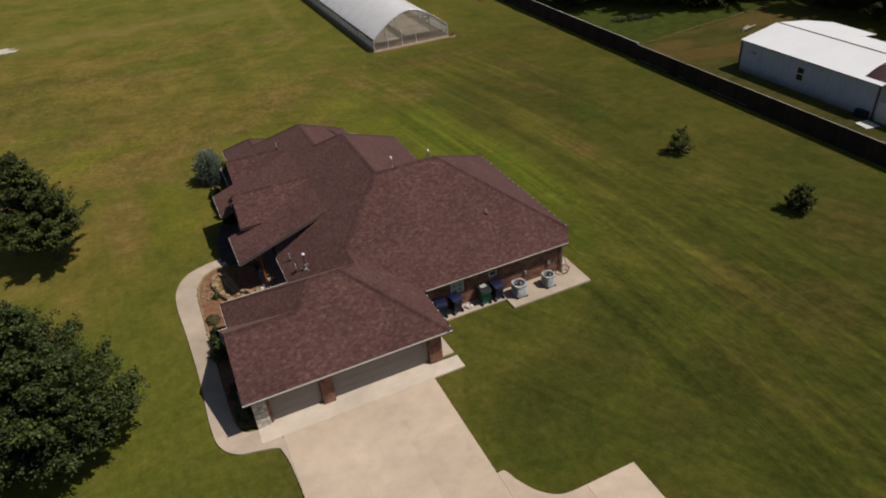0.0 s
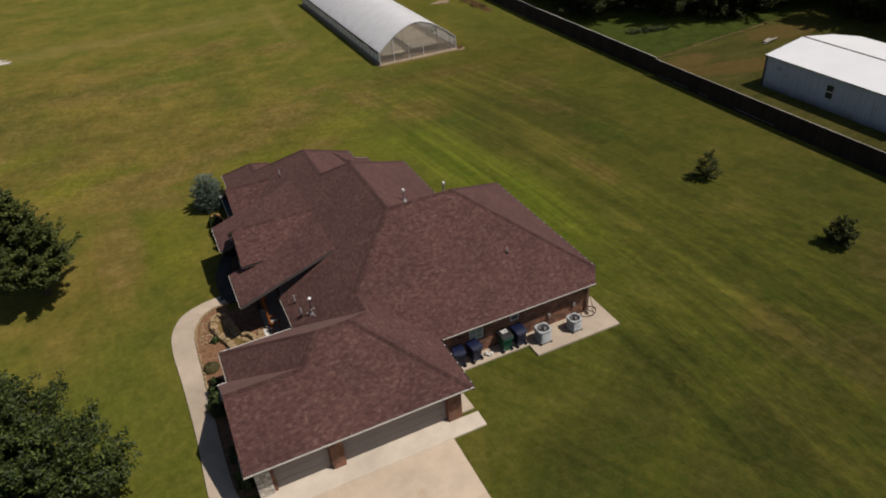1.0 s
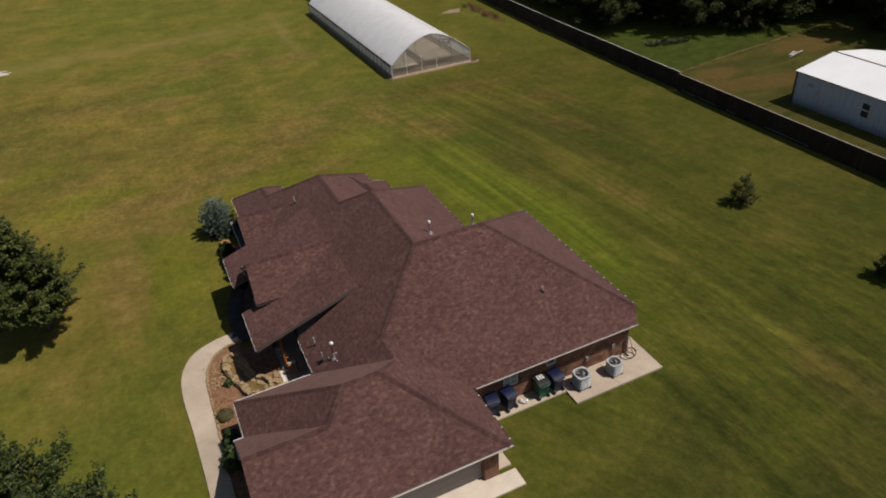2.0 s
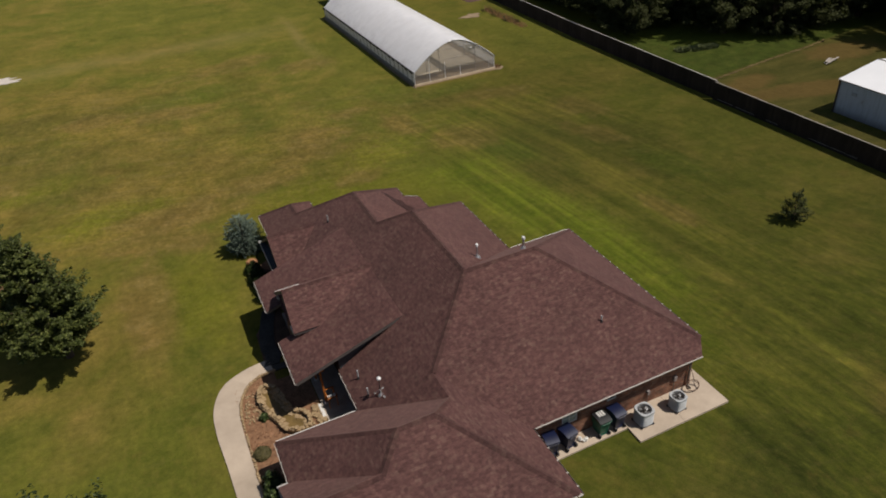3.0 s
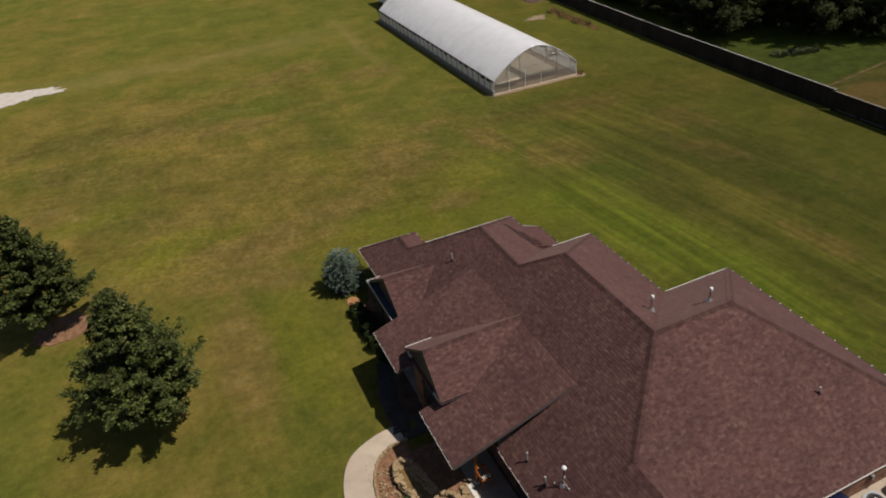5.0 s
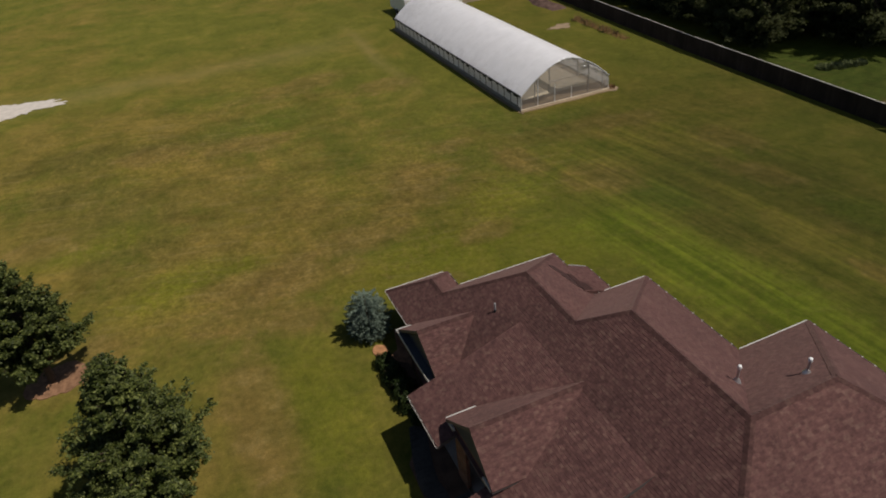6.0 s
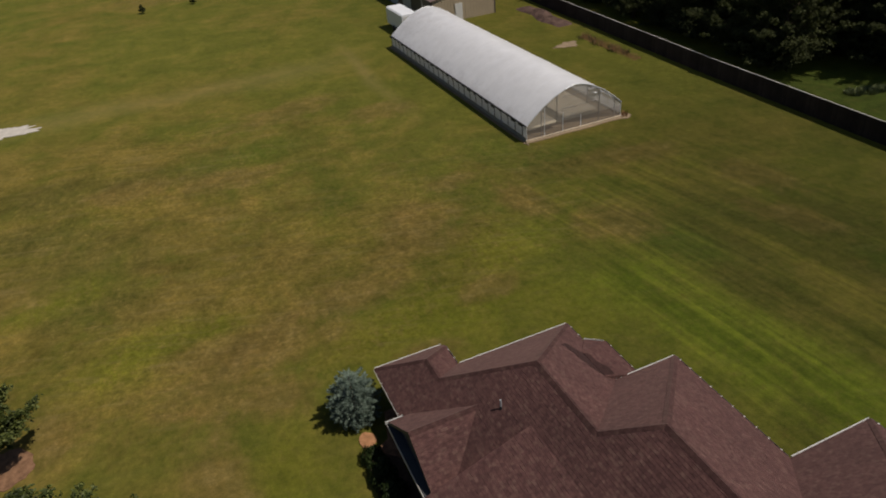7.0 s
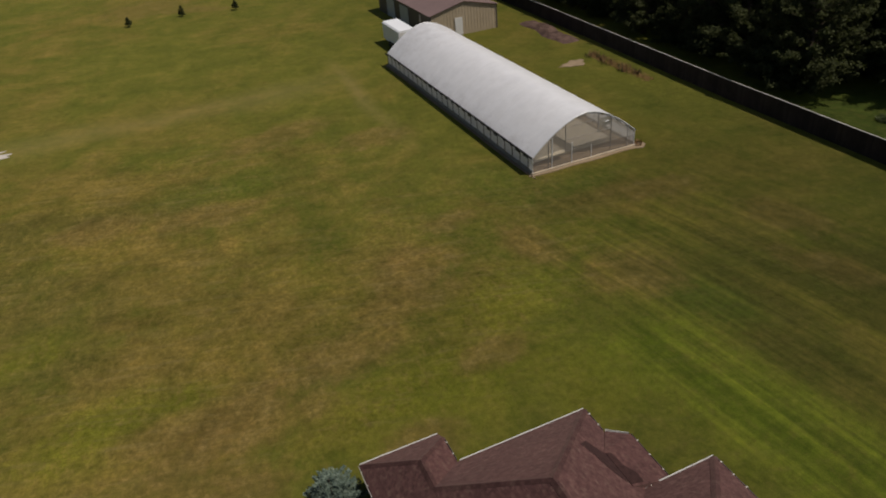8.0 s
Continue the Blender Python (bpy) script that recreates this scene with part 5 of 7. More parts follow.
def mulch_ring(x, y, r):
    rs = random.Random(4)
    g = Geo()
    n = 40
    rim = [r * (1 + 0.14 * math.sin(2.1 * t + 1) + rs.uniform(-0.07, 0.07)) for t in [2 * math.pi * k / n for k in range(n)]]
    g.prism([(x + q * math.cos(2 * math.pi * k / n), y + q * math.sin(2 * math.pi * k / n), -0.075) for k, q in enumerate(rim)], 0.08)
    tagged(g.make("mulch_ring", MULCH), "worn ring of red-brown mulch round a shade tree", "mulch", kind="structure")


mulch_ring(-13.3, 55.1, 1.4)


def spruce(x, y, height, radius):
    e = base("blue_spruce", 0, 0, 0, "stout blue-grey spruce at the house corner", "spruce")
    t = Geo()
    t.tube((0, 0, -0.1), (0, 0, height * 0.95), 0.11, 0.02, 8, 0, False)
    t.make("trunk", BARK, e)
    rs = np.random.RandomState(4)
    g = Geo()
    tiers = 13
    for k in range(tiers):
        u = k / (tiers - 1)
        z = 0.2 + (height - 0.32) * u
        rad = radius * math.sqrt(max(0.0, 1 - ((u - 0.40) / 0.66) ** 2)) ** 0.95 + 0.04
        m = int(15 * (1 - u) + 6)
        for j in range(m):
            a = 2 * math.pi * (j + rs.uniform(-0.25, 0.25)) / m + k * 0.7
            L = rad * rs.uniform(0.82, 1.06)
            rise = rs.uniform(-0.04, 0.08)
            for s in range(int(22 + 92 * L)):
                f = rs.uniform(0.12, 1.0) ** 0.8
                spread = 0.24 * L * (1.06 - f) + 0.02
                side = rs.normal() * spread * 0.75
                c, n = math.cos(a), math.sin(a)
                p = Vector((c * L * f - n * side, n * L * f + c * side, z - 0.20 * L * f + 0.16 * L * f * f + rise + rs.uniform(-0.035, 0.035) - 0.12 * abs(side)))
                d = Vector((c * 1.0 + rs.uniform(-0.7, 0.7), n * 1.0 + rs.uniform(-0.7, 0.7), rs.uniform(0.0, 0.8))).normalized()
                w = d.cross(Vector((rs.uniform(-1, 1), rs.uniform(-1, 1), 1))).normalized() * 0.020
                q = p + d * rs.uniform(0.05, 0.11)
                g.add([p - w, p + w, q + w * 0.3, q - w * 0.3], [(0, 1, 2, 3)])
    g.make("needles", NEEDLE, e)
    e.location = (x, y, -0.06)


spruce(2.36, 50.45, 2.75, 1.22)


def shrub(x, y, h, r, seed, mat, label, leaves=900, leaf=0.07, inner=0.55):
    e = base("shrub", 0, 0, 0, label, "shrub", "front bed shrubs")
    rs = np.random.RandomState(seed)
    st = Geo()
    for k in range(6):
        a = k * 1.05
        st.tube((0, 0, -0.05), (math.cos(a) * r * 0.6, math.sin(a) * r * 0.6, h * 0.7), 0.02, 0.008, 5, 0, False)
    st.make("stems", BARK, e)
    g = Geo()
    for k in range(leaves):
        d = Vector(rs.normal(size=3)).normalized()
        d.z = abs(d.z)
        f = rs.uniform(inner, 1.0) * (0.85 + (0.2 if inner < 0.8 else 0.03) * math.sin(5 * d.x + seed) * math.cos(4 * d.y))
        p = Vector((d.x * r * f, d.y * r * f, 0.06 + d.z * h * f))
        n = (d + Vector(rs.normal(size=3)) * 0.5).normalized()
        a = n.orthogonal().normalized() * leaf
        b = n.cross(a) * 0.6
        g.add([p - a, p - b, p + a, p + b], [(0, 1, 2, 3)])
    g.make("foliage", mat, e)
    e.location = (x, y, 0.0)


shrub(-0.62, 29.75, 1.15, 0.62, 1, SHRUB, "dark green bush against the garage wall", 1800)
shrub(-0.45, 30.75, 1.2, 0.6, 2, SHRUB, "dark green bush against the garage wall", 1800)
shrub(-0.4, 26.4, 0.8, 0.5, 3, SHRUB, "low dark bush in the shade of the garage")
shrub(-0.35, 24.8, 0.95, 0.55, 4, SHRUB, "low dark bush in the shade of the garage")
shrub(0.05, 35.0, 0.35, 0.28, 5, SHRUB, "small green plant in the mulch", 400, 0.05)
shrub(-0.5, 32.9, 0.36, 0.5, 6, OLIVE, "low clipped round olive bush in the mulch", 4200, 0.026, 0.88)
# bushes with leaf colour darkened for the shade along the house
for k, (sx, sy, sh, sr) in enumerate(((2.25, 47.75, 0.8, 0.62), (2.3, 46.7, 1.05, 0.75), (2.35, 45.6, 1.0, 0.78), (2.3, 44.5, 1.0, 0.72), (2.45, 43.5, 0.8, 0.6))):
    shrub(sx, sy, sh, sr, 7 + k, SHRUB_SHADE, "green bush below the front window, leaves darkened for shade", 1500)

# ---------------------------------------------------------------- far woods behind the fence
wood_rng = random.Random(21)
wood_kinds = [tree(200 + 12 * k, 250, 50 + k, h, r, c, "tall dark tree at the edge of the woods", 40000, 0.125, LEAF_DARK, limbs=120, group="edge of the woods", point=0.5)
              for k, (h, r, c) in enumerate(((11.0, 4.6, 1.0), (9.0, 4.0, 0.6), (13.0, 5.0, 1.6)))]
spots = []
for x, y, end, gap in ((53.0, 73.0, 170, 4.6), (58.5, 67.5, 170, 5.6), (62.5, 63.5, 170, 6.2), (69.0, 66.0, 150, 6.6), (76.0, 64.0, 130, 7.0)):
    while y < end:
        spots.append((x + wood_rng.uniform(-1.4, 1.4), y + wood_rng.uniform(-1.5, 1.5)))
        y += gap * wood_rng.uniform(0.85, 1.15)
x = 68.0
while x < 118:
    for yy in (58.5, 65.0, 72.0):
        if x > 79 or yy < 60:
            spots.append((x + wood_rng.uniform(-1.5, 1.5), yy + wood_rng.uniform(-1.5, 1.5)))
    x += 5.6
for x in (74.0, 79.5, 86.0):
    for y in (36.0, 42.0, 48.0, 53.5):
        spots.append((x + wood_rng.uniform(-1, 1), y + wood_rng.uniform(-1, 1)))
spots = [s for s in spots if math.hypot((s[0] - 70.8) / 5.0, (s[1] - 59.0) / 4.5) > 1]
for k, (x, y) in enumerate(spots):
    src = wood_kinds[k % 3]
    m = pose(x, y, -0.2, 0, 0, wood_rng.uniform(0, 360))
    s = wood_rng.uniform(0.8, 1.2) * (0.72 if x < 56 else 1.0)
    if k < 3:
        src.matrix_basis = m
    else:
        c = copy_thing(src, m)
        c.scale = (s, s, s)

# ---------------------------------------------------------------- board fence
def fence_stretch(x0, y0, x1, y1, h=1.8):
    f = base("board_fence", 0, 0, 0, "tall weathered dark board fence with a grey cap rail", "fence", "boundary fence")
    rng = random.Random(int(y0))
    L = math.hypot(x1 - x0, y1 - y0)
    n = round(L / 2.44)
    w = L / n
    for k in range(n):
        a = k * w
        p = Geo()
        p.box(0.06, 0.16, a - 0.05, a + 0.05, -0.3, h - 0.05, 0, 0.008)
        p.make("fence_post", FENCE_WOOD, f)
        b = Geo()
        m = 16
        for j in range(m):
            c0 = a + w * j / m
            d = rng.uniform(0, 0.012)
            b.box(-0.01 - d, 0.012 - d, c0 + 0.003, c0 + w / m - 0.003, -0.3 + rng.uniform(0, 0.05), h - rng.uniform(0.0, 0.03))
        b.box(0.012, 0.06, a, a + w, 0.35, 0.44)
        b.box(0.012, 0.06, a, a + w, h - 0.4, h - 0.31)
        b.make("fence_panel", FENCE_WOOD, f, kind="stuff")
        if x0 == x1 and 37.0 < y0 + a < 52.0 and k % 5 != 2:
            s = Geo()
            s.box(-0.045, -0.024, a + 0.01, a + w - rng.uniform(0.01, 1.4), 0.08, 0.112, 0, 0.003)
            s.make("base_board", KICK_WOOD, f, "pale board along the foot of the fence")
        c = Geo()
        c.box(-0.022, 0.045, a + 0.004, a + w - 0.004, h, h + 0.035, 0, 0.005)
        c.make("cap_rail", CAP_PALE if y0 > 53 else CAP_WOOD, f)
    f.matrix_basis = pose(x0, y0, -0.05, 0, 0, -math.degrees(math.atan2(x1 - x0, y1 - y0)))


fence_stretch(45.2, -10.0, 45.2, 53.6, 1.5)
fence_stretch(45.42, 53.6, 45.6, 76.0, 1.55)
fence_stretch(45.6, 76.0, 47.15, 118.0, 1.55)
fence_stretch(47.15, 118.0, 48.6, 180.0, 1.55)


# ---------------------------------------------------------------- greenhouse
GX0, GX1, GY0, GY1 = 23.95, 33.1, 72.36, 103.5
GH_SIDE, GH_TOP = 1.22, 3.75


def arch(u, side=GH_SIDE, top=GH_TOP):
    """Plan x and height of the cover at u in 0..1 across."""
    a = math.pi * u
    x = (GX0 + GX1) / 2 - (GX1 - GX0) / 2 * math.cos(a)
    return x, side + (top - side) * (1 - abs(math.cos(a)) ** 1.7)


def greenhouse():
    e = base("greenhouse", (GX0 + GX1) / 2, (GY0 + GY1) / 2, 0, "long tunnel greenhouse with a milky white plastic cover", "greenhouse")
    g = Geo()
    n, m = 36, 66
    rng = random.Random(2)
    pts = []
    for j in range(m + 1):
        y = GY0 - 0.05 + (GY1 - GY0 + 0.1) * j / m
        sag = 0.012 * math.cos(2 * math.pi * (y - GY0) / 1.22)
        for i in range(n + 1):
            x, z = arch(i / n)
            pts.append((x, y, z + sag + 0.02 * noise.noise((x * 0.5, y * 0.5, 3))))
    g.add(pts, [(j * (n + 1) + i, j * (n + 1) + i + 1, (j + 1) * (n + 1) + i + 1, (j + 1) * (n + 1) + i) for j in range(m) for i in range(n)])
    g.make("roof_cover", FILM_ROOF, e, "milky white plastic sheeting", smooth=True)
    hoops = int((GY1 - GY0) / 1.22)
    for k in range(hoops + 1):
        y = GY0 + (GY1 - GY0) * k / hoops
        h = Geo()
        line = [Vector((x + (0.03 if i < 9 else -0.03), y, z - 0.04)) for i, (x, z) in enumerate(arch(i / 18) for i in range(19))]
        line = [Vector((line[0].x, y, -0.1))] + line + [Vector((line[-1].x, y, -0.1))]
        h.path(line, 0.034, 6)
        h.make("hoop", HOOP, e)
    for x, s in ((GX0, -1), (GX1, 1)):
        r = Geo()
        r.tube((x + s * 0.03, GY0, GH_SIDE), (x + s * 0.03, GY1, GH_SIDE), 0.075, n=8)
        r.make("roll_bar", BLACK, e, "dark roll-up bar along the side")
        b = Geo()
        b.box(x - 0.05, x + 0.05, GY0, GY1, -0.12, 0.22, 0, 0.01)
        b.make("baseboard", FRAME_GREY, e)
        f = Geo()
        f.add([(x, GY0, 0.2), (x, GY1, 0.2), (x, GY1, GH_SIDE - 0.1), (x, GY0, GH_SIDE - 0.1)], [(0, 1, 2, 3)])
        f.make("side_sheet", FILM_SIDE, e)
        y = GY0 + 0.6
        while y < GY1:
            p = Geo()
            p.box(x + s * 0.012 - 0.014, x + s * 0.012 + 0.014, y - 0.035, y + 0.035, -0.1, GH_SIDE)
            p.make("side_post", FENCE_WOOD, e)
            # black strip put in for the dark open gap under the cover
            p = Geo()
            z = 0.98 + 0.05 * math.sin(y * 3.7)
            p.box(x + s * 0.02 - 0.006, x + s * 0.02 + 0.006, y + 0.04, y + 0.25 + 0.5 * rng.random(), z, GH_SIDE - 0.02)
            p.make("cover_flap", BLACK, e, "black strip standing in for the dark gap below the cover")
            y += 1.22
    for y in (GY0, GY1):
        f = Geo()
        top = [arch(i / 30) for i in range(31)]
        poly = [(x, y, z) for x, z in top] + [(GX1, y, 0.88), (GX0, y, 0.88)]
        f.add(poly, [tuple(range(len(poly)))])
        f.make("end_sheet", FILM_END, e, "clear plastic end wall")
        f = Geo()
        f.add([(GX0, y, 0.05), (GX1, y, 0.05), (GX1, y, 0.88), (GX0, y, 0.88)], [(0, 1, 2, 3)])
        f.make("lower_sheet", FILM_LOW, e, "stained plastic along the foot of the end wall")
        for x, z0, z1, pale in ((25.35, 0.0, 2.2, 0), (25.64, 0.0, 2.4, 1), (26.8, 0.9, 3.2, 0), (27.37, 0.0, 1.65, 1), (29.1, 0.0, 1.05, 1), (29.67, 1.9, 3.5, 0), (30.85, 0.0, 2.75, 0), (32.4, 0.0, 1.7, 0)):
            u = (x - GX0) / (GX1 - GX0)
            fr = Geo()
            fr.box(x - 0.024, x + 0.024, y - 0.03, y + 0.03, z0, min(z1, arch(math.acos(1 - 2 * u) / math.pi)[1] - 0.03))
            fr.make("end_post", HOOP if pale else FRAME_GREY, e)
        for x0, x1, z0, z1 in ((26.83, 30.82, 1.94, 1.97), (26.93, 28.0, 1.05, 1.08), (GX0, 25.33, 0.86, 0.885), (27.2, 29.65, 2.95, 2.98)):
            fr = Geo()
            fr.box(x0, x1, y - 0.022, y + 0.022, z0, z1)
            fr.make("end_rail", FRAME_GREY, e)
        sill = Geo()
        sill.box(GX0 - 0.08, GX1 + 0.1, y - 0.09, y + 0.07, -0.15, 0.03, 0, 0.02)
        sill.make("sill", SILL_WOOD, e, "weathered timber sill")
        ar = Geo()
        ar.path([Vector((x, y - 0.02, z)) for x, z in (arch(i / 30) for i in range(31))], 0.04, 6)
        ar.make("end_hoop", HOOP, e)
    fan = Geo()
    fan.box(30.0, 30.9, GY0 + 0.1, GY0 + 0.4, 2.25, 2.95, 0, 0.02)
    fan.lathe([(0.32, 0), (0.36, 0.06), (0.3, 0.09)], 16, (30.45, GY0 + 0.3, 2.55))
    fan.make("vent_box", STEEL, e, "square steel vent in the end wall")
    fl = Geo()
    fl.box(GX0 + 0.06, GX1 - 0.06, GY0 + 0.13, GY1 - 0.13, -0.1, 0.03)
    tagged(fl.make("greenhouse_floor", SOIL), "trodden brown soil floor inside the greenhouse", "soil floor", kind="structure")
    for x0, x1, y0 in ((24.6, 27.3, 73.0), (28.3, 31.5, 73.5)):
        t = base("growing_bench", (x0 + x1) / 2, 88, 0, "long low bench under a cream cloth in the greenhouse", "bench", "greenhouse benches")
        b = Geo()
        b.box(x0, x1, y0, 101.5, 0.6, 0.66, 0, 0.02)
        b.make("bench_top", BENCH_CLOTH, t)
        for x in (x0 + 0.06, x1 - 0.06):
            r = Geo()
            r.box(x - 0.02, x + 0.02, y0 + 0.05, 101.45, 0.5, 0.6)
            r.make("side_rail", FENCE_WOOD, t)
            for y in range(75, 102, 3):
                leg = Geo()
                leg.box(x - 0.04, x + 0.04, y - 0.04, y + 0.04, 0.03, 0.5)
                leg.make("leg", FENCE_WOOD, t)


greenhouse()


# ---------------------------------------------------------------- sheds beyond the fence and behind the greenhouse
def white_shed():
    e = base("metal_shed", 55.5, 39.2, 0, "pale blue metal shed with a white metal roof", "shed")
    x0, x1, y0, y1, h, pk = 51.25, 59.6, 31.95, 46.05, 2.66, 3.42
    xm = 55.45
    w = Geo()
    w.box(x0, x0 + 0.12, y0, y1, -0.3, h)
    w.box(x1 - 0.12, x1, y0, y1, -0.3, h)
    for y in (y0, y1 - 0.12):
        pts = [(x0 + 0.121, yy, -0.3) for yy in (y, y + 0.12)] + [(x1 - 0.121, yy, -0.3) for yy in (y, y + 0.12)] + [(x1 - 0.121, yy, h) for yy in (y, y + 0.12)] + [(xm, yy, pk) for yy in (y, y + 0.12)] + [(x0 + 0.121, yy, h) for yy in (y, y + 0.12)]
        w.add(pts, [(0, 2, 4, 6, 8), (9, 7, 5, 3, 1), (0, 1, 3, 2), (2, 3, 5, 4), (8, 9, 1, 0), (4, 5, 7, 6), (6, 7, 9, 8)])
    k = y0 + 0.3
    while k < y1:
        w.box(x0 - 0.008, x0, k - 0.012, k + 0.012, -0.2, h)
        k += 0.92
    w.make("wall", SHED_WALL, e)
    r = Geo()
    r.prism([(x0 - 0.16, y0 - 0.12, h + 0.03), (xm, y0 - 0.12, pk + 0.06), (xm, y1 + 0.12, pk + 0.06), (x0 - 0.16, y1 + 0.12, h + 0.03)], 0.05)
    r.make("roof", WHITE_METAL, e, "bright white metal roof")
    f = Geo()
    f.box(x0 - 0.17, x0 - 0.161, y0 - 0.12, y1 + 0.12, h - 0.04, h + 0.03)
    f.make("fascia", BARN_SIDE, e)
    c = Geo()
    c.box(xm - 0.07, xm + 0.10, y0 - 0.12, y1 + 0.12, pk + 0.058, pk + 0.085, 0, 0.01)
    c.make("ridge_cap", BARN_SIDE, e, "dark ridge strip")
    for y in (y0, y1):
        t = Geo()
        t.box(x0 - 0.05, x0 - 0.009, y - 0.08, y + 0.08, -0.25, h)
        t.make("corner_trim", BARN_SIDE, e)
    wf = Geo()
    wf.box(x0 - 0.05, x0 - 0.009, 38.85, 39.62, 0.78, 2.02)
    win = wf.make("window", WHITE, e)
    for z0, z1 in ((0.86, 1.36), (1.46, 1.95)):
        p = Geo()
        p.box(x0 - 0.062, x0 - 0.051, 38.92, 39.55, z0, z1)
        p.make("pane", GLASS, win)
    d = Geo()
    d.box(x0 - 0.045, x0 - 0.009, 35.3, 36.2, -0.2, 1.9)
    d.make("door", SHED_WALL, e)
    v = Geo()
    v.box(x0 - 0.10, x0 - 0.009, 44.3, 44.75, 1.7, 1.95, 0, 0.01)
    v.make("vent", UNIT_GREY, e)
    # the shorter slope behind the ridge, stepped in plan
    for pts in ([(xm + 0.001, 39.5, 3.475), (59.9, 39.2, 3.2), (59.85, 43.7, 3.24), (58.3, 45.4, 3.32), (xm + 0.001, y1 + 0.12, 3.475)], [(xm + 0.001, y0 - 0.12, 3.475), (58.65, y0 - 0.12, 3.21), (58.65, 39.49, 3.21), (xm + 0.001, 39.49, 3.475)]):
        r = Geo()
        r.prism(pts, 0.05)
        r.make("roof", WHITE_METAL, e, "bright white metal roof")
    a = Geo()
    n = 12
    pts = [(51.3 + 5.2 * k / n, y, 2.62 + dz + 0.85 * math.sin(math.pi * k / n)) for dz in (0, -0.03) for y in (33.7, 28.5) for k in range(n + 1)]
    q = n + 1
    a.add(pts, [(k, k + 1, q + k + 1, q + k) for k in range(n)] + [(2 * q + k, 3 * q + k, 3 * q + k + 1, 2 * q + k + 1) for k in range(n)] + [(k, 2 * q + k, 2 * q + k + 1, k + 1) for k in range(n)] + [(q + k, q + k + 1, 3 * q + k + 1, 3 * q + k) for k in range(n)])
    a.make("awning", MAROON, e, "arched maroon awning", smooth=True)
    for x in (51.5, 56.3):
        q = Geo()
        q.tube((x, 28.7, -0.2), (x, 28.7, 2.66), 0.04)
        q.make("awning_post", STEEL, e)
    s = Geo()
    for k in range(12):
        s.box(51.2, 51.24, 28.6 + k * 0.26, 28.6 + k * 0.26 + 0.23, -0.15, 1.45)
    s.make("white_panel", WHITE, e, "white corrugated panel beside the shed")
    b = Geo()
    b.box(50.75, 51.15, 32.2, 33.2, -0.2, 0.45, 0, 0.02)
    b.make("crate", BLACK, e, "dark crate at the foot of the wall")


white_shed()


def barn():
    e = base("barn", 36, 118, 0, "beige ribbed metal barn with a brown roof", "barn")
    x0, x1, y0, y1, h, pk = 31.6, 40.4, 109.2, 128.0, 2.75, 3.75
    xm = (x0 + x1) / 2
    zt = lambda x: h + (pk - h) * (1 - abs(x - xm) / (xm - x0)) - 0.04
    w = Geo()
    w.add([(x0, y0, -0.3), (x1, y0, -0.3), (x1, y0, h), (xm, y0, pk), (x0, y0, h), (x0, y0 + 0.12, -0.3), (x1, y0 + 0.12, -0.3), (x1, y0 + 0.12, h), (xm, y0 + 0.12, pk), (x0, y0 + 0.12, h)],
          [(0, 1, 2, 3, 4), (9, 8, 7, 6, 5), (0, 5, 6, 1), (1, 6, 7, 2), (4, 9, 5, 0)])
    w.make("front_wall", BEIGE_METAL, e)
    x = x0 + 0.2
    while x < x1:
        r = Geo()
        r.box(x - 0.03, x + 0.03, y0 - 0.035, y0, -0.2, zt(x))
        r.make("rib", BEIGE_METAL, e)
        x += 0.4
    # side walls in dark metal: the west side's shade put into the colour
    w = Geo()
    w.box(x0, x0 + 0.12, y0 + 0.121, y1, -0.3, h)
    w.box(x1 - 0.12, x1, y0 + 0.121, y1, -0.3, h)
    w.box(x0 + 0.121, x1 - 0.121, y1 - 0.12, y1, -0.3, h)
    w.make("side_wall", BARN_SIDE, e)
    for a in (x0 - 0.2, x1 + 0.2):
        r = Geo()
        top = [(a, y0 - 0.2, h - 0.02), (xm, y0 - 0.2, pk + 0.06), (xm, y1 + 0.2, pk + 0.06), (a, y1 + 0.2, h - 0.02)]
        r.prism(top if a < xm else top[::-1], 0.06)
        k = y0
        while k < y1:
            z = 0.0
            r.add([(a, k, h), (xm, k, pk + 0.08), (xm, k + 0.05, pk + 0.08), (a, k + 0.05, h)], [(0, 1, 2, 3)])
            k += 0.6
        r.make("roof", BROWN_METAL, e)
    for x in (x0, x1):
        t = Geo()
        t.box(x - 0.07, x + 0.07, y0 - 0.05, y0 - 0.036, -0.2, h)
        t.make("corner_trim", BARN_SIDE, e)
    d = Geo()
    d.box(34.75, 35.75, y0 - 0.07, y0 - 0.03, -0.1, 1.95, 0, 0.01)
    d.make("door", WHITE, e, "white side door")
    for y, ww, m in ((112.2, 0.5, CAP_WOOD), (116.5, 3.0, UNIT_GREY), (121.5, 3.0, UNIT_GREY)):
        d = Geo()
        d.box(x0 - 0.05, x0 - 0.005, y, y + ww, -0.1, 2.3, 0, 0.01)
        d.make("barn_door", m, e)


barn()


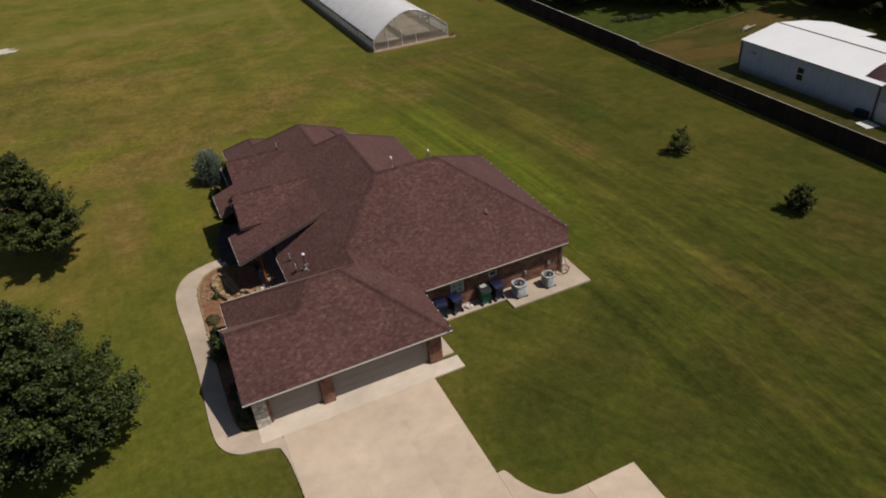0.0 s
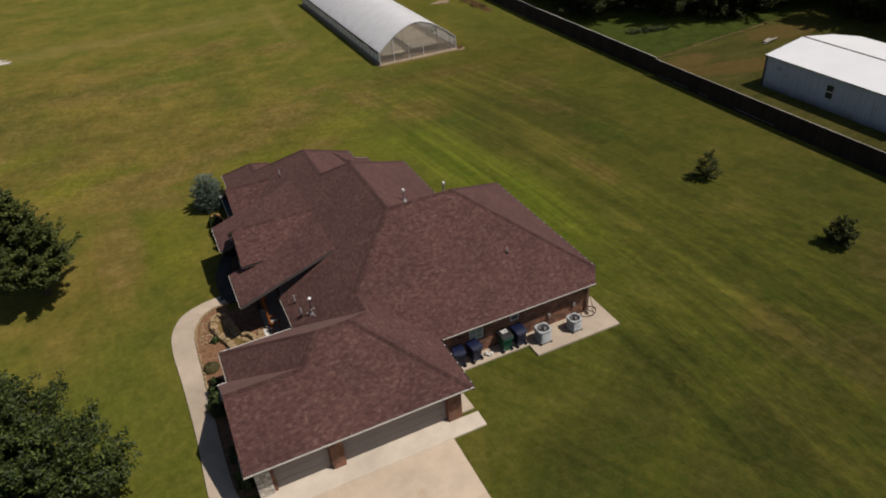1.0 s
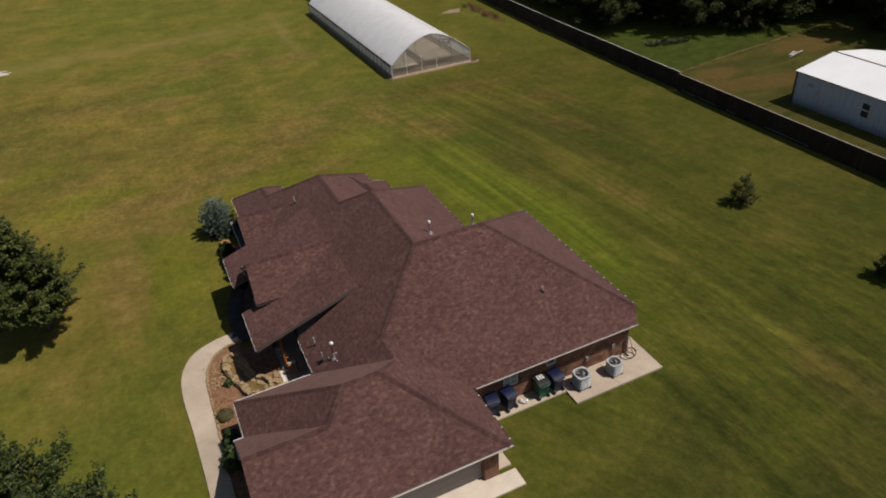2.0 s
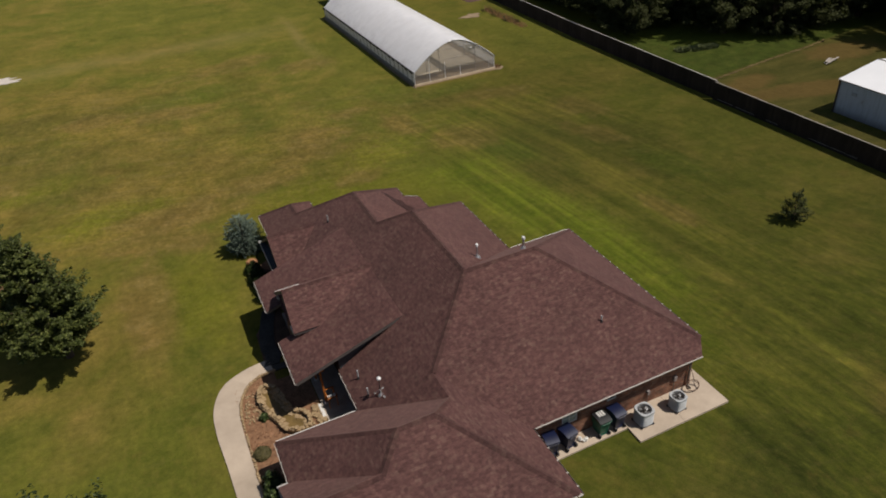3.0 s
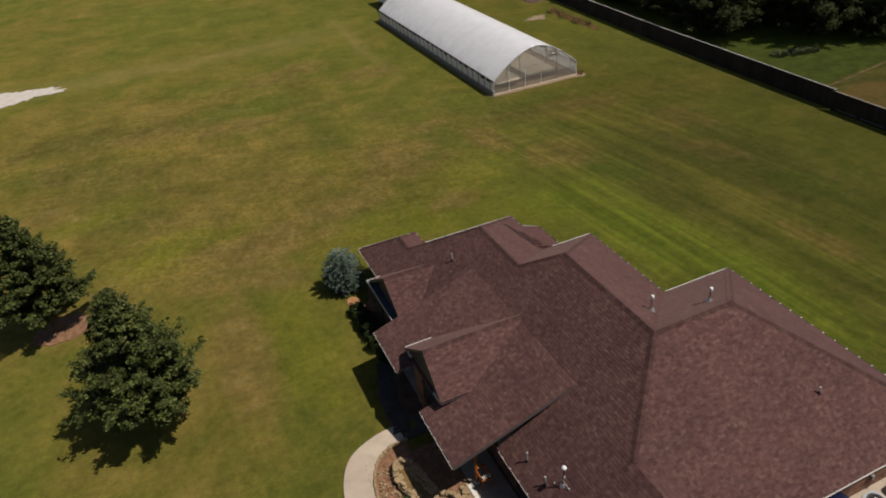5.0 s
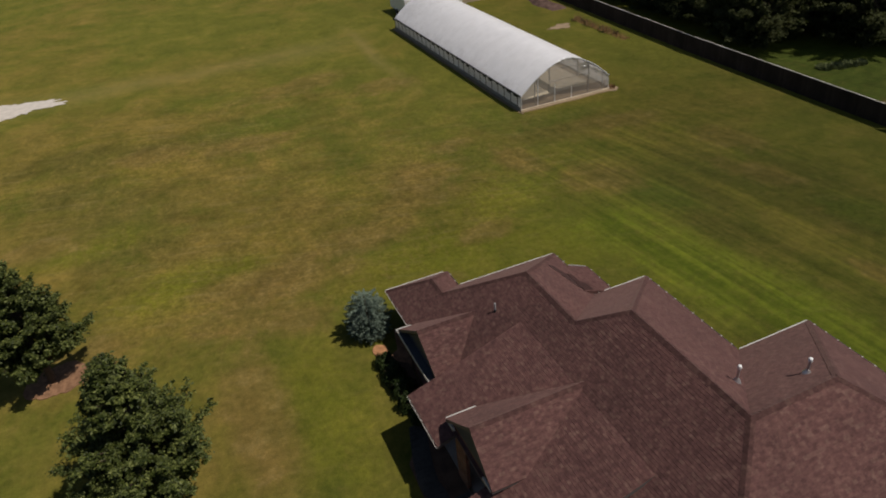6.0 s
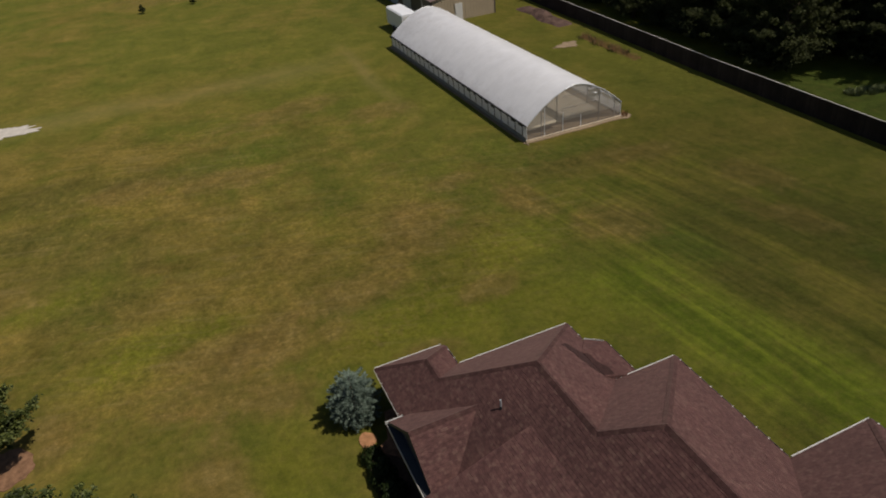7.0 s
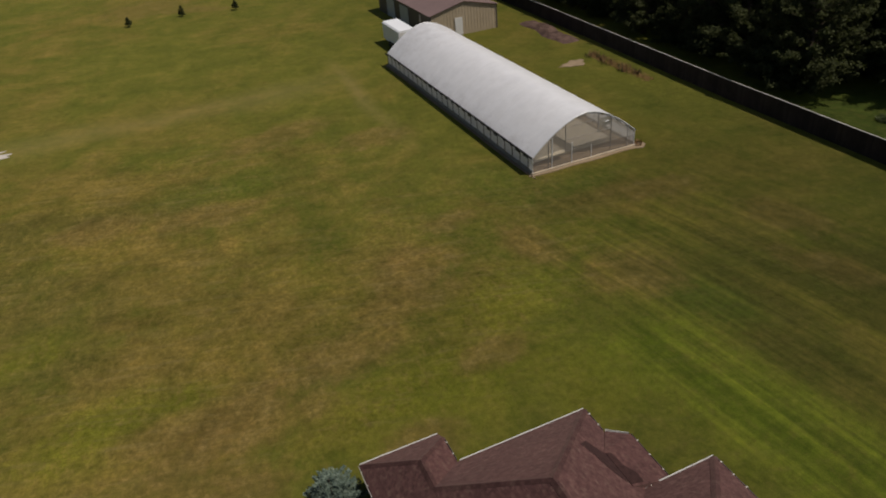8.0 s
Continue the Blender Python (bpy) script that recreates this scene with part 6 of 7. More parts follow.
def cargo_trailer():
    e = base("cargo_trailer", 27.75, 109.7, 0, "white enclosed cargo trailer behind the greenhouse", "trailer")
    b = Geo()
    prof = [(26.68, 0.4), (26.68, 2.22), (26.86, 2.36), (28.66, 2.36), (28.84, 2.22), (28.84, 0.4)]
    pts = [(x, y, z) for y in (106.9, 112.5) for x, z in prof]
    n = len(prof)
    b.add(pts, [tuple(range(n)), tuple(range(2 * n - 1, n - 1, -1))] + [((k + 1) % n, k, n + k, n + (k + 1) % n) for k in range(n)])
    body = b.make("body", WHITE_METAL, e)
    d = Geo()
    d.box(26.85, 28.67, 106.87, 106.9, 0.5, 2.15)
    d.make("rear_door", WHITE, body)
    for k in range(5):
        r = Geo()
        r.box(26.66, 26.68, 107.5 + k * 1.1, 107.54 + k * 1.1, 0.45, 2.2)
        r.make("side_rib", WHITE_METAL, body)
    for x in (26.6, 28.92):
        for y in (109.1, 110.0):
            w = Geo()
            w.tube((x - 0.1, y, 0.23), (x + 0.1, y, 0.23), 0.33, n=18)
            w.make("wheel", BLACK, e)
    t = Geo()
    t.tube((27.76, 112.4, 0.45), (27.76, 113.7, 0.4), 0.06)
    t.tube((27.76, 113.6, 0.45), (27.76, 113.6, -0.2), 0.05)
    t.make("hitch", BLACK, e)


cargo_trailer()

def far_trailer():
    e = base("box_trailer", 22.0, 144.6, 0, "small white box trailer with a dark end far off", "trailer")
    b = Geo()
    b.box(-1.75, 1.75, -0.85, 0.85, 0.25, 1.9, 0, 0.06)
    b.make("body", WHITE_METAL, e)
    d = Geo()
    d.box(-1.79, -1.751, -0.78, 0.78, 0.3, 1.8, 0, 0.01)
    d.make("tailgate", BLACK, e, "black tailgate")
    for x in (-0.4, 0.4):
        for y in (-0.86, 0.86):
            w = Geo()
            w.tube((x, y - 0.09, 0.14), (x, y + 0.09, 0.14), 0.3, n=16)
            w.make("wheel", BLACK, e)
    e.matrix_basis = pose(22.0, 144.6, 0.0, 0, 0, -22)


far_trailer()

# ---------------------------------------------------------------- things on the roof
def roof_z(key, x, y):
    return FACES[key][0](x, y)


def vent_pipe(x, y, face, h, r=0.033):
    z = roof_z(face, x, y)
    e = base("vent_pipe", x, y, z, "short white plastic vent pipe in the roof", "vent pipe", "roof vents")
    p = Geo()
    p.tube((x, y, z - 0.1), (x, y, z + h), r, r, 12)
    p.tube((x, y, z + h - 0.02), (x, y, z + h + 0.004), r * 1.08, r * 1.08, 12)
    p.make("pipe", UNIT_GREY, e)
    f = Geo()
    f.lathe([(r * 2.6, -0.06), (r * 2.2, 0.0), (r * 1.25, 0.09), (r * 1.1, 0.11)], 12, (x, y, z))
    f.make("flashing", BLACK, e)


def flue(x, y, face, h):
    z = roof_z(face, x, y)
    e = base("flue_vent", x, y, z, "galvanised metal flue with a round rain cap", "flue", "roof flues")
    p = Geo()
    p.tube((x, y, z - 0.15), (x, y, z + h - 0.14), 0.05, 0.05, 14)
    p.make("flue_pipe", STEEL, e)
    c = Geo()
    c.lathe([(0.055, h - 0.15), (0.075, h - 0.12), (0.075, h - 0.02), (0.06, h + 0.01), (0.015, h + 0.03)], 14, (x, y, z))
    c.make("rain_cap", PVC, e, "pale round cap")
    f = Geo()
    f.lathe([(0.2, -0.16), (0.16, 0.02), (0.08, 0.14), (0.06, 0.18)], 14, (x, y, z))
    f.make("flashing", STEEL, e)


flue(11.98, 35.32, "east_b", 0.78)
flue(13.95, 34.15, "north_a", 0.7)
vent_pipe(6.8, 44.3, "west", 0.45)
vent_pipe(15.25, 29.4, "south", 0.32)
vent_pipe(4.45, 32.8, "west", 0.5)
vent_pipe(4.48, 31.55, "west", 0.48)


def mast(x, y):
    z = roof_z("west", x, y)
    e = base("antenna_mast", x, y, z, "thin dark mast with a white ball on the roof", "mast")
    p = Geo()
    p.tube((x, y, z - 0.1), (x + 0.04, y, z + 0.95), 0.022, 0.022, 8)
    p.make("pole", BLACK, e)
    b = Geo()
    b.lathe([(0.02, 0.9), (0.08, 0.93), (0.10, 0.98), (0.08, 1.03), (0.02, 1.06)], 14, (x + 0.04, y, z))
    b.make("ball", PVC, e, smooth=True)
    f = Geo()
    f.lathe([(0.12, -0.1), (0.1, 0.02), (0.04, 0.1)], 10, (x, y, z))
    f.make("foot", STEEL, e)
    for dx, dy in ((0.13, 0.12), (-0.1, 0.18), (0.06, -0.18)):
        s = Geo()
        s.tube((x + dx * 1.6, y + dy * 1.6, roof_z("west", x + dx * 1.6, y) + 0.0), (x, y, z + 0.35), 0.012, n=6)
        s.box(x + dx * 1.6 - 0.025, x + dx * 1.6 + 0.025, y + dy * 1.6 - 0.025, y + dy * 1.6 + 0.025, roof_z("west", x + dx * 1.6, y) - 0.02, roof_z("west", x + dx * 1.6, y) + 0.06)
        s.make("stay", UNIT_GREY, e)


mast(4.9, 31.05)


# ---------------------------------------------------------------- along the brick side wall
def air_conditioner():
    e = base("air_conditioner", 0, 0, 0, "pale grey outdoor air-conditioning unit on the concrete pad", "air conditioner", "outdoor units")
    n = 32

    def ring(a, z, k=4.0):
        pts = []
        for j in range(n):
            t = 2 * math.pi * (j + 0.5) / n
            c, s = math.cos(t), math.sin(t)
            r = a / (abs(c) ** k + abs(s) ** k) ** (1 / k)
            pts.append((r * c, r * s, z))
        return pts

    def skin(levels):
        g = Geo()
        pts = [p for a, z, *k in levels for p in ring(a, z, *k)]
        g.add(pts, [(j * n + i, j * n + (i + 1) % n, (j + 1) * n + (i + 1) % n, (j + 1) * n + i) for j in range(len(levels) - 1) for i in range(n)])
        return g

    b = Geo()
    for x in (-0.34, 0.34):
        for y in (-0.34, 0.34):
            b.box(x - 0.07, x + 0.07, y - 0.07, y + 0.07, 0.0, 0.07)
    b.make("foot", BLACK, e)
    c = skin([(0.40, 0.07), (0.42, 0.08), (0.42, 0.12)])
    c.make("base_pan", BLACK, e)
    levels = [(0.425, 0.12)]
    z = 0.14
    while z < 0.78:
        levels += [(0.425, z), (0.405, z + 0.012), (0.405, z + 0.022), (0.425, z + 0.034)]
        z += 0.045
    levels += [(0.43, 0.80)]
    skin(levels).make("louvred_case", UNIT_GREY, e)
    skin([(0.43, 0.80), (0.44, 0.82), (0.44, 0.885), (0.425, 0.91), (0.365, 0.91, 2.0), (0.355, 0.89, 2.0), (0.355, 0.70, 2.0)]).make("top_rim", UNIT_GREY, e, "pale rim round the fan")
    w = Geo()
    w.lathe([(0.40, 0.70), (0.40, 0.705)], 24)
    w.make("fan_well", BLACK, e)
    for k in range(4):
        f = Geo()
        a = k * math.pi / 2 + 0.3
        ca, sa = math.cos(a), math.sin(a)
        f.add([(0.06 * ca - 0.05 * sa, 0.06 * sa + 0.05 * ca, 0.76), (0.29 * ca - 0.12 * sa, 0.29 * sa + 0.12 * ca, 0.78), (0.29 * ca + 0.1 * sa, 0.29 * sa - 0.1 * ca, 0.73), (0.06 * ca + 0.04 * sa, 0.06 * sa - 0.04 * ca, 0.74)], [(0, 1, 2, 3)])
        f.make("fan_blade", STEEL, e)
    h = Geo()
    h.lathe([(0.08, 0.74), (0.08, 0.86), (0.05, 0.88)], 14)
    h.make("motor", BLACK, e)
    g = Geo()
    for r in (0.1, 0.16, 0.22, 0.28, 0.33):
        ring_pts = [Vector((r * math.cos(2 * math.pi * j / 24), r * math.sin(2 * math.pi * j / 24), 0.915)) for j in range(25)]
        g.path(ring_pts, 0.005, 4)
    for j in range(8):
        a = j * math.pi / 4
        g.tube((0.05 * math.cos(a), 0.05 * math.sin(a), 0.92), (0.37 * math.cos(a), 0.37 * math.sin(a), 0.91), 0.006, n=4)
    g.make("guard", BARN_SIDE, e)
    return e


unit = air_conditioner()
unit.scale = (0.89, 0.89, 0.93)
unit.location = (15.6, 26.34, 0.05)
copy_thing(unit, pose(17.5, 26.3, 0.05, 0, 0, 4)).scale = (0.80, 0.80, 0.85)


def wheelie_bin(mat, label, lid=None):
    e = base("wheelie_bin", 0, 0, 0, label, "wheelie bin", "bins by the wall")
    b = Geo()
    lv = [(0.22, 0.24, 0.08, 0.05), (0.235, 0.26, 0.12, 0.0), (0.29, 0.345, 0.86, 0.0), (0.31, 0.37, 0.88, 0.0), (0.31, 0.37, 0.95, 0.0)]
    pts = [(sx * w, sy * d + off, z) for w, d, z, off in lv for sx, sy in ((-1, -1), (1, -1), (1, 1), (-1, 1))]
    fs = [(3, 2, 1, 0)] + [(4 * j + i, 4 * j + (i + 1) % 4, 4 * j + 4 + (i + 1) % 4, 4 * j + 4 + i) for j in range(len(lv) - 1) for i in range(4)]
    b.add(pts, fs)
    b.make("body", mat, e)
    l = Geo()
    n = 8
    top = [(x, -0.39 + 0.78 * k / n, 0.955 + 0.10 * math.sin(math.pi * (0.12 + 0.8 * k / n))) for k in range(n + 1) for x in (-0.325, 0.325)]
    bot = [(x, y, 0.945) for x, y, _ in top]
    m = len(top)
    fs = [(2 * k, 2 * k + 1, 2 * k + 3, 2 * k + 2) for k in range(n)] + [(2 * k, 2 * k + 2, m + 2 * k + 2, m + 2 * k) for k in range(n)] + [(2 * k + 3, 2 * k + 1, m + 2 * k + 1, m + 2 * k + 3) for k in range(n)] + [(0, m, m + 1, 1), (2 * n, 2 * n + 1, m + 2 * n + 1, m + 2 * n)]
    l.add(top + bot, fs)
    l.make("lid", lid or mat, e)
    h = Geo()
    h.tube((-0.26, 0.44, 0.93), (0.26, 0.44, 0.93), 0.018)
    h.box(-0.27, -0.23, 0.36, 0.45, 0.91, 0.95)
    h.box(0.23, 0.27, 0.36, 0.45, 0.91, 0.95)
    h.make("handle", mat, e)
    for x in (-0.27, 0.27):
        w = Geo()
        w.tube((x - 0.035, 0.3, 0.12), (x + 0.035, 0.3, 0.12), 0.12, n=16)
        w.make("wheel", BLACK, e)
    return e


navy = wheelie_bin(BLUE_BIN, "navy blue wheelie bin against the brick wall")
navy.matrix_basis = pose(10.98, 26.9, 0.035, 0, 0, 172) @ Matrix.Diagonal((0.95, 0.95, 0.96, 1))
copy_thing(navy, pose(11.86, 26.88, 0.035, 0, 0, 190))
copy_thing(navy, pose(14.42, 26.8, 0.035, 0, 0, 184))
green = wheelie_bin(GREEN_BIN, "dark green wheelie bin with white marks on its black lid", BLACK)
for k in range(3):
    b = Geo()
    b.box(-0.2 + 0.13 * k, -0.12 + 0.13 * k, -0.28, 0.02, 1.053, 1.062)
    b.make("lid_mark", WHITE, green)
green.matrix_basis = pose(13.6, 26.8, 0.035, 0, 0, 181) @ Matrix.Diagonal((0.95, 0.95, 0.96, 1))


def rubbish(x, y, s, seed):
    rs = random.Random(seed)
    e = base("paper_litter", x, y, 0.035, "crumpled white paper litter on the concrete", "litter", "litter by the bins")
    for k in range(4):
        g = Geo()
        cx, cy = x + rs.uniform(-s, s), y + rs.uniform(-s, s) * 0.6
        r = rs.uniform(0.07, 0.13)
        pts = []
        for j in range(5):
            for i in range(7):
                t, p = 2 * math.pi * i / 7, math.pi * (j + 0.3) / 5
                q = r * rs.uniform(0.65, 1.15)
                pts.append((cx + q * math.sin(p) * math.cos(t), cy + q * math.sin(p) * math.sin(t), 0.035 + r * 0.8 + q * 0.8 * math.cos(p)))
        g.add(pts, [(j * 7 + i, j * 7 + (i + 1) % 7, (j + 1) * 7 + (i + 1) % 7, (j + 1) * 7 + i) for j in range(4) for i in range(7)] + [tuple(range(6, -1, -1)), tuple(range(28, 35))])
        g.make("crumpled_paper", WHITE, e)


rubbish(12.66, 26.76, 0.22, 1)


def garden_hose():
    e = base("garden_hose", 19.1, 27.0, 0.05, "dark coiled garden hose by the wall corner", "hose")
    g = Geo()
    rs = random.Random(8)
    pts = []
    for k in range(5 * 16):
        a = 2 * math.pi * k / 16
        r = 0.36 + 0.05 * math.sin(k * 0.37)
        pts.append(Vector((18.95 + r * math.cos(a), 26.85 + 0.55 * r * math.sin(a), 0.10 + 0.30 * (0.5 + 0.5 * math.sin(a)) + 0.012 * (k // 16))))
    pts += [Vector((19.35, 27.2, 0.12)), Vector((19.4, 27.5, 0.5)), Vector((19.2, 27.62, 0.95)), Vector((19.15, 27.5, 1.2))]
    g.path(pts, 0.018, 6)
    g.make("coil", HOSE, e, smooth=True)
    h = Geo()
    pts = [Vector((19.13, 27.9 + 0.28 * math.cos(t), 1.0 + 0.34 * math.sin(t))) for t in [k * 2 * math.pi / 18 for k in range(19)]]
    h.path(pts, 0.02, 6)
    h.make("hung_loop", HOSE, e, smooth=True)


garden_hose()


def wall_box(x, z0, z1, w, label):
    e = base("meter_box", x, 27.2, z0, label, "meter box", "boxes on the side wall")
    g = Geo()
    g.box(x - w / 2, x + w / 2, 27.09, 27.218, z0, z1, 0, 0.01)
    g.make("case", DOOR, e)
    p = Geo()
    p.tube((x, 27.17, 0.05), (x, 27.17, z0), 0.02)
    p.make("conduit", BARN_SIDE, e)


wall_box(16.48, 0.65, 0.87, 0.15, "small grey electric isolator box on the brick wall")
wall_box(18.02, 0.8, 1.05, 0.17, "small grey electric isolator box on the brick wall")


# ---------------------------------------------------------------- front bed
bed = smooth_line([(-0.98, 29.0), (-1.0, 32.0), (-1.0, 35.2), (-0.85, 36.5), (-0.35, 37.5), (0.35, 38.0), (1.24, 38.1)], 5)
slab_bed = Geo()
slab_bed.prism([(x, y, 0.0) for x, y in bed + [(1.24, 37.4), (2.75, 37.4), (2.75, 31.3), (0.6, 31.2), (0.6, 28.4), (-0.9, 28.4)]], 0.1)
tagged(slab_bed.make("flower_bed", MULCH), "red-brown bark mulch bed before the porch", "flower bed", kind="structure")
strip = Geo()
strip.prism([(0.1, 24.0, -0.01), (0.1, 28.4, -0.01), (-0.9, 28.4, -0.01), (-0.9, 24.3, -0.01)][::-1], 0.1)
tagged(strip.make("side_bed", MULCH), "narrow mulch strip beside the garage", "flower bed", kind="structure")
strip = Geo()
strip.prism([(3.3, 42.9, -0.02), (3.3, 47.0, -0.02), (4.2, 47.0, -0.02), (4.2, 50.2, -0.02), (3.6, 50.2, -0.02), (3.2, 48.6, -0.02), (2.0, 47.9, -0.02), (1.9, 47.0, -0.02), (2.8, 46.5, -0.02), (2.9, 42.9, -0.02)][::-1], 0.1)
tagged(strip.make("window_bed", MULCH), "mulch bed with orange-brown bark below the windows", "flower bed", kind="structure")


def stone(g, x, y, z, a, b, h, rng, turn=0.0):
    """A rough broken stone: chipped angular outline, uneven tilted top."""
    n = rng.choice((5, 6, 7))
    ring = []
    for k in range(n):
        t = 2 * math.pi * (k + rng.uniform(-0.25, 0.25)) / n
        q = rng.uniform(0.72, 1.15)
        u, v = a * q * math.cos(t), b * q * math.sin(t)
        ring.append((u * math.cos(turn) - v * math.sin(turn), u * math.sin(turn) + v * math.cos(turn)))
    tx, ty = rng.uniform(-0.35, 0.35), rng.uniform(-0.35, 0.35)
    pts = [(x + p, y + q, z) for p, q in ring] + [(x + p * 0.98, y + q * 0.98, z + h * rng.uniform(0.7, 0.95) + tx * p + ty * q) for p, q in ring]
    pts += [(x + p * 0.84, y + q * 0.84, z + h * rng.uniform(0.95, 1.1) + tx * p + ty * q) for p, q in ring]
    fs = [(j * n + k, j * n + (k + 1) % n, (j + 1) * n + (k + 1) % n, (j + 1) * n + k) for j in range(2) for k in range(n)] + [tuple(range(2 * n, 3 * n))]
    g.add(pts, fs)


def ledge(g, x, y, z, half, deep, h, turn, rng):
    """A flat quarried stone: a chipped block longer than deep, its top a little tilted."""
    c, q = math.cos(turn), math.sin(turn)
    n = 8
    base_ring = []
    for k in range(n):
        t = 2 * math.pi * (k + 0.5) / n
        u = math.copysign(abs(math.cos(t)) ** 0.55, math.cos(t)) * half * rng.uniform(0.86, 1.08)
        v = math.copysign(abs(math.sin(t)) ** 0.55, math.sin(t)) * deep * rng.uniform(0.8, 1.15)
        base_ring.append((u * c - v * q, u * q + v * c))
    tx, ty = rng.uniform(-0.12, 0.12), rng.uniform(-0.12, 0.12)
    pts = []
    for f, lift in ((0.94, 0.0), (1.0, 0.35), (0.97, 0.85), (0.86, 1.0)):
        pts += [(x + u * f, y + v * f, z + h * lift + (tx * u + ty * v) * lift + rng.uniform(-0.006, 0.006)) for u, v in base_ring]
    g.add(pts, [(j * n + k, j * n + (k + 1) % n, (j + 1) * n + (k + 1) % n, (j + 1) * n + k) for j in range(3) for k in range(n)] + [tuple(range(3 * n, 4 * n))])


def stone_pond():
    e = base("stone_pond", 1.0, 35.0, 0, "shallow silty pond ringed with stacked flat tan stones", "pond")
    rim = smooth_line([(0.62, 37.05), (0.28, 36.95), (0.1, 36.55), (0.1, 35.9), (0.28, 35.1), (0.55, 34.4), (0.78, 33.8), (1.1, 33.42), (1.6, 33.25), (2.02, 33.5), (2.08, 34.0), (1.85, 34.45), (1.55, 34.75), (1.35, 35.3), (1.2, 36.0), (1.0, 36.7), (0.62, 37.05)], 8)
    w = Geo()
    w.prism([(x, y, 0.07) for x, y in rim[:-1]][::-1], 0.1)
    w.make("pool_floor", SAND, e, "tan silt under still water")
    rng = random.Random(17)
    cum = [0.0]
    for (ax, ay), (bx, by) in zip(rim[:-1], rim[1:]):
        cum.append(cum[-1] + math.hypot(bx - ax, by - ay))

    def on_rim(d):
        d %= cum[-1]
        k = max(i for i in range(len(cum) - 1) if cum[i] <= d)
        f = (d - cum[k]) / (cum[k + 1] - cum[k])
        (ax, ay), (bx, by) = rim[k], rim[k + 1]
        return ax + (bx - ax) * f, ay + (by - ay) * f, math.atan2(by - ay, bx - ax)

    # three courses, stepping back outwards, with a second row of capping stones
    for z, out, deep, miss in ((0.0, 0.10, 0.13, 0.0), (0.10, 0.06, 0.12, 0.04), (0.20, 0.04, 0.12, 0.12), (0.02, 0.28, 0.12, 0.25), (0.29, 0.10, 0.10, 0.55)):
        d = rng.random() * 0.2
        while d < cum[-1] - 0.1:
            half = rng.uniform(0.08, 0.19)
            x, y, t = on_rim(d + half)
            d += 2 * half + rng.uniform(0.0, 0.03)
            if rng.random() < miss:
                continue
            off = out + rng.uniform(-0.04, 0.05)
            g = Geo()
            ledge(g, x + math.sin(t) * -off, y + math.cos(t) * off, z, half, deep * rng.uniform(0.75, 1.15), rng.uniform(0.08, 0.12), t + rng.uniform(-0.18, 0.18), rng)
            g.make("stone", TAN_STONE, e)
    # tumbled stones between the pond and the porch step
    for _ in range(34):
        g = Geo()
        half = rng.uniform(0.07, 0.2)
        ledge(g, rng.uniform(2.1, 2.7), rng.uniform(33.0, 34.6), rng.choice((0.0, 0.0, 0.08)), half, half * rng.uniform(0.5, 0.8), rng.uniform(0.07, 0.12), rng.uniform(0, 3.1), rng)
        g.make("stone", TAN_STONE, e)


stone_pond()


def bed_edging():
    e = base("stone_edging", -0.9, 33, 0, "row of small tan edging stones along the path", "edging")
    rng = random.Random(23)
    for k in range(0, len(bed) - 1):
        for s in (0.0, 0.2, 0.4, 0.6, 0.8):
            x = bed[k][0] + (bed[k + 1][0] - bed[k][0]) * s
            y = bed[k][1] + (bed[k + 1][1] - bed[k][1]) * s
            if y < 30.5 or rng.random() < 0.12:
                continue
            g = Geo()
            a = rng.uniform(0.05, 0.11)
            stone(g, x + 0.08, y, -0.02, a, a * 0.75, rng.uniform(0.09, 0.14), rng, rng.uniform(0, 3))
            g.make("stone", TAN_STONE, e)
    for k in range(60):
        g = Geo()
        a = rng.uniform(0.04, 0.09)
        stone(g, rng.uniform(-0.8, 0.0), rng.uniform(35.0, 37.0), -0.02, a, a * 0.8, rng.uniform(0.06, 0.11), rng, rng.uniform(0, 3))
        g.make("stone", TAN_STONE, e)
    c = Geo()
    for k in range(1700):
        x, y, a, t = rng.uniform(-0.95, 2.6), rng.uniform(28.6, 37.6), rng.uniform(0.03, 0.08), rng.uniform(0, 3.14)
        if x > 0.5 and (y < 31.5 or y > 36.0):
            continue
        u, v = (a * math.cos(t), a * math.sin(t)), (-0.35 * a * math.sin(t), 0.35 * a * math.cos(t))
        z = 0.012 + rng.random() * 0.02
        c.add([(x - u[0], y - u[1], z), (x - v[0], y - v[1], z + 0.012), (x + u[0], y + u[1], z), (x + v[0], y + v[1], z + 0.012)], [(0, 1, 2, 3)])
    chips = c.make("bark_chips", CHIPS, kind="stuff")
    tagged(chips, "scattered bark chips on the mulch bed", "bark chips")


bed_edging()


def plant_stand():
    e = base("plant_stand", 3.3, 34.4, 0.06, "slim orange-stained timber plant stand on the porch", "plant stand")
    for y0, y1 in ((33.98, 34.14), (34.64, 34.74)):
        g = Geo()
        g.box(3.05, 3.56, y0, y1, 0.76, 0.79, 0, 0.004)
        g.make("top_slat", TIMBER, e)
    for x in (3.07, 3.48):
        g = Geo()
        g.box(x, x + 0.04, 34.14, 34.64, 0.72, 0.76, 0, 0.004)
        g.make("side_rail", TIMBER, e)
        for y in (34.06, 34.67):
            g = Geo()
            g.box(x, x + 0.05, y, y + 0.05, 0.06, 0.76, 0, 0.004)
            g.make("leg", TIMBER, e)


